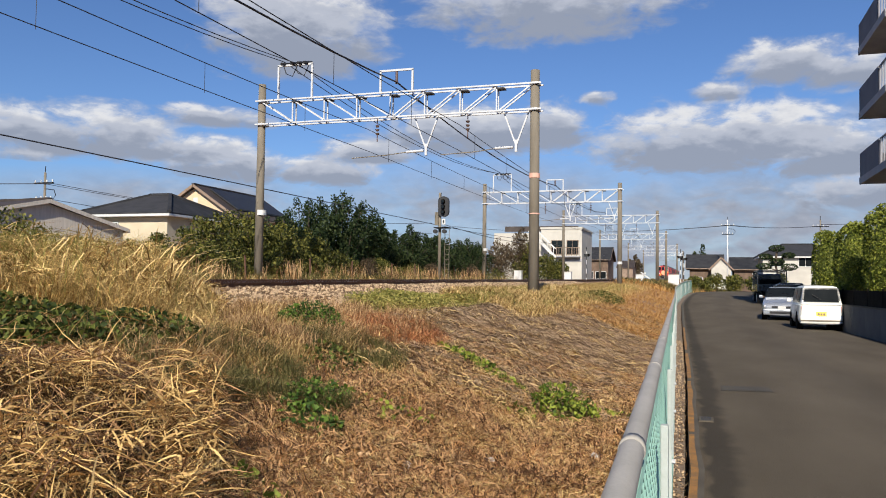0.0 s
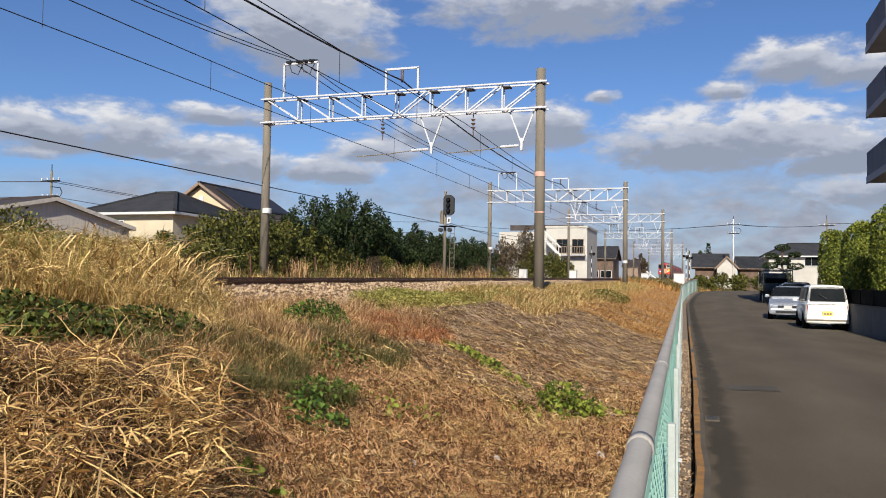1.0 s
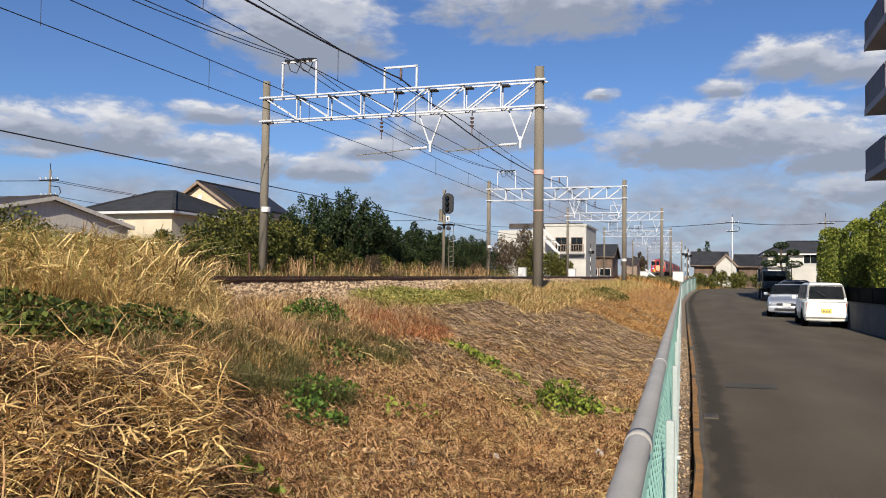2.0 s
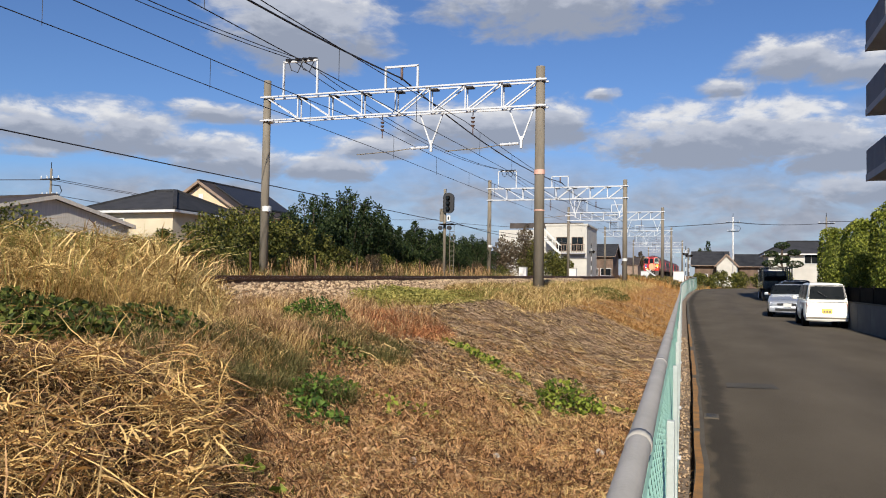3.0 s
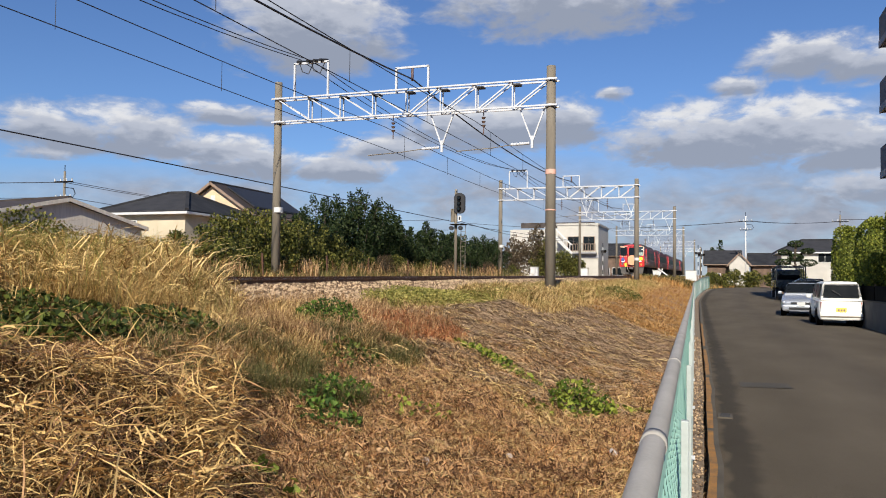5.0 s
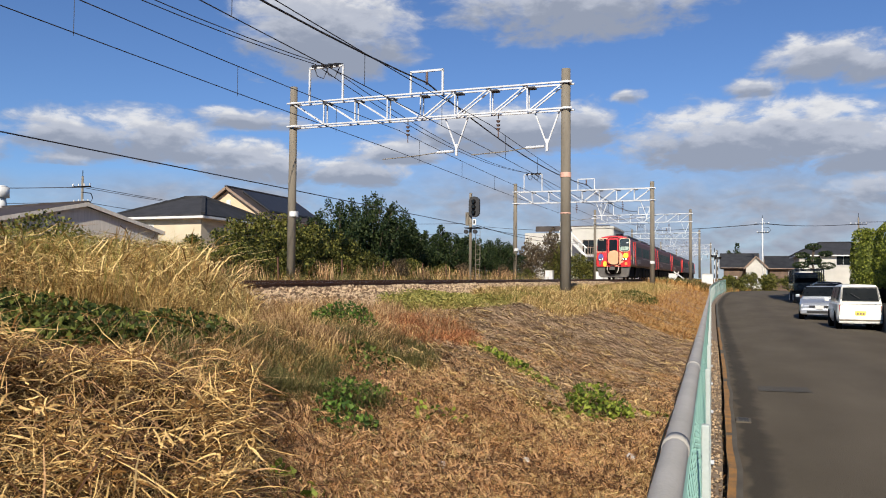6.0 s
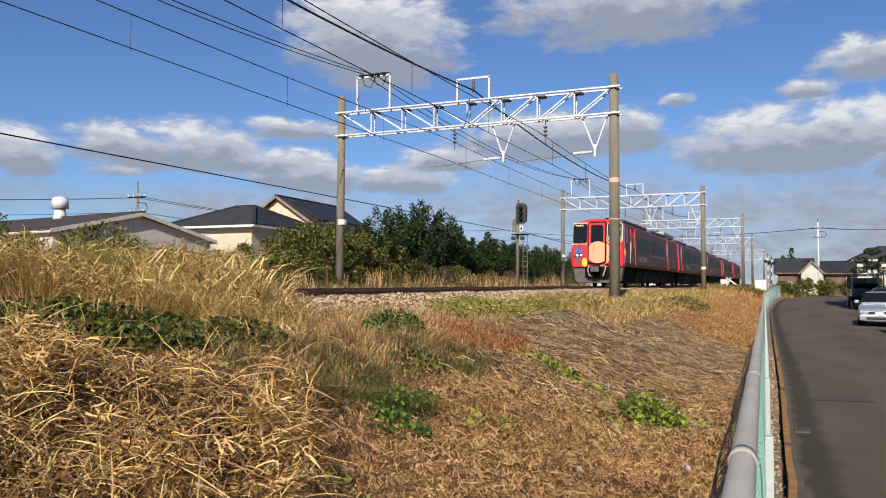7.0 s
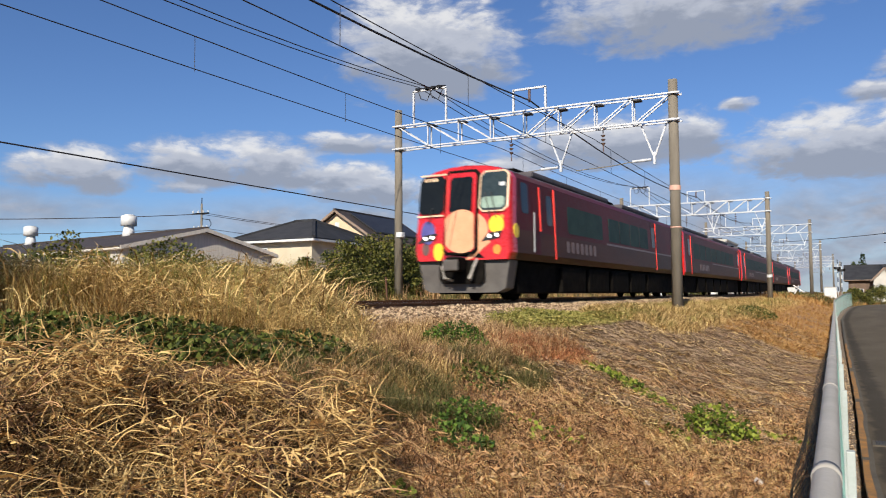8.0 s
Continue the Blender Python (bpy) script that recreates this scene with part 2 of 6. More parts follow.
def portal(y, x0, x1, z, h):
    """Two poles and a lattice beam over two tracks; z is the rail's height."""
    w = x1 - x0
    t = thing("catenary_portal", "white steel lattice beam on two concrete poles over the railway", "railway portal", pose(x0, y, z), "portals along the railway")
    pole_part(t, -0.08, h + 0.2, 0.155)
    pole_part(t, w, h)
    zt, zb = h - 0.48, h - 1.38
    for zz, nm in ((zt, "top_chord"), (zb, "bottom_chord")):
        bm = beam((-0.25, -0.2, zz), (w + 0.25, -0.2, zz), 0.065, 0.055)
        beam((-0.25, 0.2, zz), (w + 0.25, 0.2, zz), 0.065, 0.055, bm)
        part(nm, bm, M["steel"], t)
    n = 8
    for i in range(1, n):
        x = w * i / n
        part("strut", beam((x, -0.14, zb), (x, -0.14, zt), 0.045, 0.045, beam((x, 0.14, zb), (x, 0.14, zt), 0.045, 0.045)), M["steel"], t)
        part("gusset", box(0.3, 0.34, 0.05, x + 0.12, 0, zt - 0.12), M["wire"], t, "dark joint plate")
    for i in range(n):
        a, b = w * i / n, w * (i + 1) / n
        if i < 4:
            a, b = b, a
        part("diagonal", beam((a + 0.05, -0.14, zb), (b - 0.05, -0.14, zt), 0.045, 0.045, beam((a + 0.05, 0.14, zb), (b - 0.05, 0.14, zt), 0.045, 0.045)), M["steel"], t)
    for px in (0, w):
        for zz in (zt, zb):
            part("clamp", bar((px, 0, zz - 0.05), (px, 0, zz + 0.05), 0.2, sides=20), M["steel"], t)
    # frames on top
    for a, b, hh in ((0.62, 2.05, 1.35), (4.85, 6.1, 0.85)):
        bm = beam((a, 0, zt), (a, 0, zt + hh), 0.07, 0.07)
        beam((b, 0, zt), (b, 0, zt + hh), 0.07, 0.07, bm)
        beam((a - 0.03, 0, zt + hh), (b + 0.03, 0, zt + hh), 0.07, 0.07, bm)
        part("wire_frame", bm, M["steel"], t)
    for x in (0.85, 1.25, 1.55, 1.8):
        part("insulator", bar((x, -0.22, zt + 1.36), (x + 0.1, 0.22, zt + 1.46), 0.06, sides=10), M["black"], t)
    for x in (0.9, 1.4):
        part("jumper", tube([(x, -0.2, zt + 1.38), (x + 0.1, -0.1, zt + 1.0), (x + 0.25, 0.1, zt + 0.95), (x + 0.4, 0.2, zt + 1.38)], 0.018), M["wire"], t)
    part("hanging_insulator", bar((5.48, 0, zt + 0.8), (5.48, 0, zt + 0.35), 0.05, sides=10), M["insulator"], t)
    # pull-off brackets and hangers
    for c, sx in ((6.65, 4.75), (9.95, 8.2)):
        bm = beam((c - 0.45, 0, zb), (c, 0, zb - 1.2), 0.05, 0.05)
        beam((c + 0.45, 0, zb), (c, 0, zb - 1.2), 0.05, 0.05, bm)
        beam((c, 0, zb - 1.0), (c, 0, zb - 1.42), 0.08, 0.08, bm)
        part("bracket", bm, M["steel"], t)
        part("strut_insulator", bar((c - 0.1, 0, zb - 1.25), (c - 0.75, 0, zb - 1.27), 0.05, sides=10), M["steel"], t)
        part("pull_off_arm", tube([(c - 0.7, 0, zb - 1.27), (sx + 0.3, 0, zb - 1.36), (sx - 1.0, 0, zb - 1.42)], 0.018), M["pole"], t)
        bm = bar((sx, 0, zb), (sx, 0, zb - 0.2), 0.02)
        for k in range(3):
            bar((sx, 0, zb - 0.25 - 0.14 * k), (sx, 0, zb - 0.32 - 0.14 * k), 0.08, bm, 10, 0.04)
        bar((sx, 0, zb - 0.6), (sx, 0, zb - 0.85), 0.02, bm)
        part("hanging_insulator", bm, M["insulator"], t)
    return t


PORTALS = [(26.6, -16.0, -5.4), (60.0, -16.05, -5.7), (92.0, -15.1, -4.6), (134.0, -15.9, -5.3), (183.0, -15.4, -4.9), (230.0, -15.2, -4.6), (-5.0, -16.0, -5.4)]
for y, x0, x1 in PORTALS:
    portal(y, x0, x1, rail_z(y) + lift_z(y), 7.28)


# ---- wires ----
def wire(name, label, pts, r, sag=0.0):
    """Spans from support to support, hanging by sag in each."""
    path = []
    for a, b in zip(pts, pts[1:]):
        a, b = Vector(a), Vector(b)
        for k in range(12):
            p = a.lerp(b, k / 12)
            p.z -= 4 * sag * (k / 12) * (1 - k / 12)
            path.append(p)
    path.append(Vector(pts[-1]))
    return tagged(new(name, mesh(name, tube(path, r, sides=5), M["wire"])), label, "overhead wire", "overhead wires")


WY = [-65, -35, -5, 26.6, 60, 92, 134, 183, 230]


def along(x, dz, ys=WY):
    return [(x, y, rail_z(y) + lift_z(y) + dz) for y in ys]


for cx in (-11.6, -8.1):
    wire("contact_wire", "thin black contact wire over the rails", along(cx, 4.72 if cx < -10 else 4.6), 0.011, 0.06 if cx < -10 else 0.02)
    wire("messenger_wire", "thin black messenger wire above the contact wire", along(cx, 5.52), 0.012, 0.2)
for dx, dz, r in ((0.85, 8.3, 0.016), (1.4, 8.2, 0.016), (5.5, 7.2, 0.03)):
    wire("feeder_wire", "black feeder cable strung from portal to portal", along(-16 + dx, dz), r, 0.8 if dx < 2 else 0.6)
wire("low_cable", "black cable hung low along the poles", along(-17.0, 3.66), 0.02, 0.01)


# ---- track ----
def rail(x):
    pts = [(-0.065, 0), (0.065, 0), (0.065, 0.015), (0.012, 0.035), (0.012, 0.115), (0.033, 0.125), (0.033, 0.15), (-0.033, 0.15), (-0.033, 0.125), (-0.012, 0.115), (-0.012, 0.035), (-0.065, 0.015)]
    ob = new("rail", mesh("rail", prism([(x + a, b - 0.15) for a, b in pts], -80, 220), [M["rail_steel"], M["rail_top"]]))
    top = max(range(len(ob.data.polygons)), key=lambda i: ob.data.polygons[i].center.z)
    ob.data.polygons[top].material_index = 1
    s = Matrix.Identity(4)
    s[2][1] = 0.009
    ob.data.transform(s)
    ob.matrix_basis = pose(0, 0, rail_z(0))
    return tagged(ob, "rusty brown steel rail on ballast", "rail", "rails")


for cx in (-12.3, -8.6):
    for s in (-0.534, 0.534):
        rail(cx + s)


# ---- clouds, far behind everything ----
CLOUDS = [(-28.7, 18.2, 5.7, 2.8), (-10.8, 20.2, 8.0, 2.2), (5.4, 15.0, 3.2, 1.1), (9.3, 14.2, 2.6, 1.1), (1.1, 10.2, 8.0, 1.9), (8.0, 9.2, 5.0, 1.6),
          (-45, 9.7, 3.8, 1.3), (-40.6, 9.9, 3.8, 1.4), (-36, 9.0, 4.2, 0.9), (-34.5, 11.4, 3.6, 0.6), (-33.7, 8.2, 4.6, 1.0), (-26.5, 8.0, 3.6, 0.9),
          (-46.5, 8.0, 1.6, 0.4), (-7, 13.3, 1.2, 0.4), (1.3, 13.3, 1.7, 0.5), (-15.3, 11.2, 6.6, 1.4), (-24, 9.4, 3.2, 0.7), (-10.5, 11.6, 2.8, 1.2),
          (-53, 8.8, 3.2, 1.2), (14, 6.5, 7.0, 1.2)]
VEILS = [(6, 4.6, 30, 5.0), (-14, 5.6, 17, 4.0), (-36, 5.6, 16, 2.2), (14, 10, 8, 3), (-60, 6, 14, 1.6), (-2, 2.0, 44, 4.2)]


def cloud_backdrop():
    R, step = 2900.0, 0.4
    us = np.arange(-80, 62, step)
    vs = np.arange(-2, 40, step)
    U, V = np.meshgrid(us, vs)
    cover, lift, weight = np.full(U.shape, -1.0), np.full(U.shape, 0.5e-3), np.full(U.shape, 1e-3)
    for a, e, w, h in CLOUDS:
        dv = V - (e - 0.35 * h)
        q = 1 - np.abs((U - a) / (1.25 * w)) ** 2.4 - np.abs(dv / np.where(dv > 0, 1.75 * h, 1.15 * h)) ** 2.2
        cover = np.maximum(cover, q)
        share = np.exp(5 * np.clip(q, -3, 1))
        lift, weight = lift + share * np.clip((dv / h + 0.6) / 1.7, 0, 1), weight + share
    lift = lift / weight
    veil = np.zeros(U.shape)
    for a, e, w, h in VEILS:
        veil = np.maximum(veil, np.clip(1 - ((U - a) / w) ** 2 - ((V - e) / h) ** 2, 0, 1))
    A, E = np.radians(U), np.radians(V)
    co = np.stack([R * np.sin(A) * np.cos(E), R * np.cos(A) * np.cos(E), R * np.sin(E)], -1).reshape(-1, 3)
    ny, nx = U.shape
    idx = np.arange(ny * nx).reshape(ny, nx)
    faces = np.stack([idx[:-1, :-1], idx[1:, :-1], idx[1:, 1:], idx[:-1, 1:]], -1).reshape(-1, 4)
    me = bpy.data.meshes.new("backdrop")
    me.from_pydata(co.tolist(), [], faces.tolist())
    for nm, val in (("cover", cover), ("lift", lift), ("veil", veil)):
        at = me.attributes.new(nm, "FLOAT", "POINT")
        at.data.foreach_set("value", val.ravel().astype(np.float32))
    m = bpy.data.materials.new("cloud")
    m.use_nodes = True
    nt = m.node_tree
    nt.nodes.remove(nt.nodes["Principled BSDF"])
    L = nt.links.new

    def math_node(op, a, b, clamp=False):
        n = nt.nodes.new("ShaderNodeMath")
        n.operation, n.use_clamp = op, clamp
        for i, v in enumerate((a, b)):
            if isinstance(v, (int, float)):
                n.inputs[i].default_value = v
            else:
                L(v, n.inputs[i])
        return n.outputs[0]

    def attr(nm):
        n = nt.nodes.new("ShaderNodeAttribute")
        n.attribute_name = nm
        return n.outputs["Fac"]

    def noise_node(scale, detail, rough, dist=0.0, z=2.2):
        mp = nt.nodes.new("ShaderNodeMapping")
        mp.inputs["Scale"].default_value = (1, 1, z)
        L(nt.nodes.new("ShaderNodeTexCoord").outputs["Object"], mp.inputs["Vector"])
        n = nt.nodes.new("ShaderNodeTexNoise")
        n.inputs["Scale"].default_value, n.inputs["Detail"].default_value = scale, detail
        n.inputs["Roughness"].default_value, n.inputs["Distortion"].default_value = rough, dist
        L(mp.outputs["Vector"], n.inputs["Vector"])
        return n.outputs["Fac"]

    big, small = noise_node(0.0055, 7, 0.58, 0.4), noise_node(0.014, 6, 0.54, 0.2)
    n = math_node("ADD", math_node("MULTIPLY", math_node("SUBTRACT", big, 0.5), 2.6), math_node("MULTIPLY", math_node("SUBTRACT", small, 0.5), 0.9))
    d = math_node("ADD", math_node("ADD", attr("cover"), n), -0.05)
    ss = nt.nodes.new("ShaderNodeMapRange")
    ss.interpolation_type = "SMOOTHSTEP"
    ss.inputs["From Min"].default_value, ss.inputs["From Max"].default_value = -0.25, 0.75
    L(d, ss.inputs["Value"])
    vl = math_node("MULTIPLY", attr("veil"), math_node("MULTIPLY", big, 1.75), True)
    alpha = math_node("MAXIMUM", math_node("MULTIPLY", ss.outputs["Result"], 0.96), vl)
    tone = math_node("ADD", math_node("MULTIPLY", attr("lift"), 1.0), math_node("ADD", math_node("MULTIPLY", math_node("SUBTRACT", small, 0.5), 1.0), math_node("MULTIPLY", math_node("SUBTRACT", d, 0.35), -0.36)))
    tone = math_node("ADD", math_node("MULTIPLY", tone, ss.outputs["Result"]), math_node("MULTIPLY", math_node("SUBTRACT", 1.0, ss.outputs["Result"]), math_node("MULTIPLY", small, 0.42)))
    ramp = nt.nodes.new("ShaderNodeValToRGB")
    ramp.color_ramp.interpolation = "EASE"
    ramp.color_ramp.elements[0].color = (0.245, 0.275, 0.345, 1)
    ramp.color_ramp.elements[1].color = (0.63, 0.63, 0.64, 1)
    ramp.color_ramp.elements[0].position, ramp.color_ramp.elements[1].position = 0.08, 0.95
    ramp.color_ramp.elements.new(0.5).color = (0.40, 0.425, 0.49, 1)
    L(tone, ramp.inputs["Fac"])
    em, tr, mx = (nt.nodes.new(k) for k in ("ShaderNodeEmission", "ShaderNodeBsdfTransparent", "ShaderNodeMixShader"))
    L(ramp.outputs["Color"], em.inputs["Color"])
    L(alpha, mx.inputs["Fac"]), L(tr.outputs[0], mx.inputs[1]), L(em.outputs[0], mx.inputs[2])
    L(mx.outputs[0], nt.nodes["Material Output"].inputs["Surface"])
    me.materials.append(m)
    tagged(new("backdrop", me), "white and grey cumulus clouds in a blue sky", "clouds", kind="structure")


cloud_backdrop()


# ---- borders of the road ----
def strip(name, label, y0, y1, u0, u1, dz, material, step=1.0, wob=0.0):
    bm = bmesh.new()
    n = max(2, int((y1 - y0) / step) + 1)
    prev = None
    for i in range(n):
        y = y0 + (y1 - y0) * i / (n - 1)
        w = wob * noise.noise((y * 0.8, u0 * 9, 3))
        w2 = wob * noise.noise((y * 0.8, u1 * 9, 7))
        row = [bm.verts.new((edge_x(y) + u0 + w, y, road_z(y) + road_h(u0) + dz - 0.03)), bm.verts.new((edge_x(y) + u0 + w, y, road_z(y) + road_h(u0) + dz)),
               bm.verts.new((edge_x(y) + u1 + w2, y, road_z(y) + road_h(u1) + dz)), bm.verts.new((edge_x(y) + u1 + w2, y, road_z(y) + road_h(u1) + dz - 0.03))]
        if prev:
            for k in range(3):
                bm.faces.new((prev[k], prev[k + 1], row[k + 1], row[k]))
        prev = row
    return tagged(new(name, mesh(name, bm, material)), label, "road border", kind="structure")


M["gravel"] = mat("verge_gravel", (0.1, 0.07, 0.045), (0.3, 0.22, 0.15), 14, 0.95, 0, 1.0, 50, c3=(0.5, 0.43, 0.35))
strip("gutter", "grey concrete gutter strip beside the fence", -10, 78, 0.02, 0.13, 0.004, M["concrete"], 0.5, 0.02)
for a, b in ((4.9, 8.6), (8.75, 13.4), (13.8, 19.0), (20, 31)):
    strip("orange_line", "worn orange painted line on the gutter", a, b, 0.022, 0.085, 0.008, M["orange"], 0.2, 0.02)
strip("verge", "strip of dry soil under the fence", -10, 78, -0.36, -0.015, -0.05, M["gravel"], 0.3, 0.012)
strip("cross_patch", "dark asphalt repair across the lane", 12.35, 12.95, 0.5, 1.2, 0.006, M["asphalt_patch"], 0.1, 0.05)

drain = thing("drain_grate", "small grey iron drain grate in the gutter", "drain", pose(edge_x(9.6) + 0.22, 9.6, road_z(9.6)))
part("drain_frame", box(0.16, 0.3, 0.02, 0, 0, -0.022), M["concrete"], drain)
for i in range(6):
    part("slot", box(0.11, 0.016, 0.006, 0, -0.11 + 0.044 * i, -0.005), M["black"], drain)


# ---- fence ----
def fence_pt(y, u=0.0, z=0.0):
    return Vector((fence_x(y) + u, y, road_z(y) + z))


def fence():
    f = thing("fence", "mint green mesh fence with a thick grey top rail", "fence", pose(0, 0, 0))
    f["kind"] = "structure"
    ys = [-6 + 2.0 * i for i in range(42)]
    for a in ys[:-1]:
        b = a + 2.0
        n = 4
        part("top_rail", tube([fence_pt(a + (b - a) * k / n, 0, 1.1) for k in range(n + 1)], 0.031, sides=14), M["rail_paint"], f, smooth=True)
        part("sleeve", bar(fence_pt(a + 0.05, 0, 1.1), fence_pt(a - 0.02, 0, 1.1), 0.0335, sides=14), M["rail_paint"], f, smooth=True)
        if a < 74:
            part("post", box(0.028, 0.04, 1.1, *(fence_pt(a + 1.0, 0.062, -0.1)), 0.004), M["pale_post"], f)
            part("bolt", bar(fence_pt(a + 1.0, 0.07, 0.45), fence_pt(a + 1.0, 0.095, 0.45), 0.014, sides=6), M["steel"], f)
        for z in (1.045, 0.06):
            part("panel_bar", tube([fence_pt(a, 0.066 - 0.045 * z, z), fence_pt(b, 0.066 - 0.045 * z, z)], 0.011, sides=6), M["mint"], f)
        # expanded mesh of slanting strands
        bm = bmesh.new()
        pitch, h, z0 = (0.11 if a < 12 else 0.2), 0.97, 0.065
        w = 0.0085 if a < 12 else 0.03
        run = 1.7
        for sgn in (1, -1):
            s = -run
            while s < 2.0:
                c0, c1 = max(0.0, s), min(2.0, s + run)
                f0, f1 = (c0 - s) / run, (c1 - s) / run
                if sgn < 0:
                    f0, f1 = 1 - f0, 1 - f1
                p, q = fence_pt(a + c0, 0.066 - 0.045 * (z0 + h * f0), z0 + h * f0), fence_pt(a + c1, 0.066 - 0.045 * (z0 + h * f1), z0 + h * f1)
                if (q - p).length > 0.02:
                    vs = [bm.verts.new(v) for v in (p - Vector((0.003, w, 0)), p + Vector((0.003, w, 0)), q + Vector((0.003, w, 0)), q - Vector((0.003, w, 0)))]
                    bm.faces.new(vs)
                s += pitch
        part("mesh_panel", bm, M["mint"], f)
    return f


fence()

M["net"] = mat("black_net", (0.018, 0.018, 0.02), (0.05, 0.048, 0.045), 12, 0.8, 0, 0.4, 80)


def netting():
    """A loose black net tied behind the rail: strands in both directions over a bulging sheet."""
    def pt(y, s):
        bulge = 0.2 * math.sin(math.pi * min(1, s * 0.75)) * (0.75 + 0.4 * noise.noise((y * 0.9, s, 2))) * smooth01((13.5 - y) / 4)
        return fence_pt(y, -0.035 - bulge, 1.02 - 0.95 * s)
    t = thing("net", "black plastic netting tied loosely behind the fence rail", "netting", pose(0, 0, 0))
    bm = bmesh.new()
    ny, ns = 330, 26
    for i in range(ny):
        for j in range(ns):
            y, s = 0.4 + 13 * i / ny, j / ns
            dy, ds = 13 / ny, 1 / ns
            a, b, c = pt(y, s), pt(y + dy, s), pt(y, s + ds)
            bm.faces.new([bm.verts.new(v) for v in (a, b, b + Vector((0, 0, 0.009)), a + Vector((0, 0, 0.009)))])
            bm.faces.new([bm.verts.new(v) for v in (a, a + Vector((0, 0.012, 0)), c + Vector((0, 0.012, 0)), c)])
    part("net_sheet", bm, M["net"], t)
    part("hem", tube([pt(0.4 + 0.25 * i, 1.0) for i in range(53)], 0.012), M["net"], t)


netting()


# ---- ballast ----
def stuff_mesh(name, co, faces_flat, sizes, material, label, category, smooth=False):
    me = bpy.data.meshes.new(name)
    co = np.asarray(co, dtype=np.float32).reshape(-1, 3)
    me.vertices.add(len(co))
    me.vertices.foreach_set("co", co.ravel())
    me.loops.add(len(faces_flat))
    me.loops.foreach_set("vertex_index", np.asarray(faces_flat, dtype=np.int32))
    sizes = np.asarray(sizes, dtype=np.int32)
    me.polygons.add(len(sizes))
    me.polygons.foreach_set("loop_start", np.concatenate([[0], np.cumsum(sizes)[:-1]]).astype(np.int32))
    me.polygons.foreach_set("loop_total", sizes)
    if smooth:
        me.polygons.foreach_set("use_smooth", np.ones(len(sizes), dtype=bool))
    me.update(calc_edges=True)
    me.validate()
    me.materials.append(material)
    ob = new(name, me)
    return tagged(ob, label, category, kind="stuff")


rng = np.random.default_rng(7)


def stones(name, label, n, area, r0, r1, material):
    P = np.array([area() for _ in range(n)])
    octa = np.array([(1, 0, 0), (-1, 0, 0), (0, 1, 0), (0, -1, 0), (0, 0, 1), (0, 0, -1)], float)
    tri = np.array([(0, 2, 4), (2, 1, 4), (1, 3, 4), (3, 0, 4), (2, 0, 5), (1, 2, 5), (3, 1, 5), (0, 3, 5)])
    r = rng.uniform(r0, r1, n)
    a = rng.uniform(0, 6.28, n)
    v = octa[None] * rng.uniform(0.6, 1.25, (n, 6, 1)) + rng.uniform(-0.25, 0.25, (n, 6, 3))
    v[:, :, 2] *= 0.75
    x = v[:, :, 0] * np.cos(a)[:, None] - v[:, :, 1] * np.sin(a)[:, None]
    y = v[:, :, 0] * np.sin(a)[:, None] + v[:, :, 1] * np.cos(a)[:, None]
    v = np.stack([x, y, v[:, :, 2]], -1) * r[:, None, None] + P[:, None, :]
    f = (tri[None] + 6 * np.arange(n)[:, None, None]).reshape(-1)
    return stuff_mesh(name, v, f, np.full(n * 8, 3), material, label, "ballast")


def ballast_area():
    y = 5 + 45 * rng.random() ** 1.5
    k = rng.random()
    if y < 16 and k < 0.85:
        x = rng.uniform(-7.9, -5.75) + rng.normal() * 0.12
    else:
        x = rng.uniform(-7.9, -6.3) + rng.normal() * 0.1 if k < 0.75 else rng.uniform(-13.7, -7.0)
    x = min(x, -5.6)
    return (x, y, rough_ground(x, y) + rng.uniform(0.0, 0.03))


stones("ballast", "brown and grey crushed stone ballast", 34000, ballast_area, 0.02, 0.048, M["stone"])


def verge_area():
    y = 2 + 22 * rng.random() ** 1.5
    return (edge_x(y) - rng.uniform(0.02, 0.22), y, road_z(y) - 0.065 + rng.uniform(0, 0.012))


stones("verge_stones", "small pale stones along the road border", 2600, verge_area, 0.006, 0.02, M["stone"])
sl = box(2.1, 0.22, 0.16, 0, 0, -0.3, 0.01)
sleeper_mesh = mesh("sleeper", sl, M["sleeper"])
for cx in (-12.3, -8.6):
    bed = thing("sleeper_row", "row of weathered grey sleepers under the rails", "sleepers", pose(cx, 0, 0), "sleeper rows")
    for i in range(110):
        y = 3 + 0.62 * i
        o = new("sleeper", sleeper_mesh)
        o.parent = bed
        o.matrix_basis = pose(0, y, rail_z(y) - 0.005)


# ---- grass ----
def gz_many(X, Y):
    return np.array([rough_ground(x, y) for x, y in zip(X, Y)])


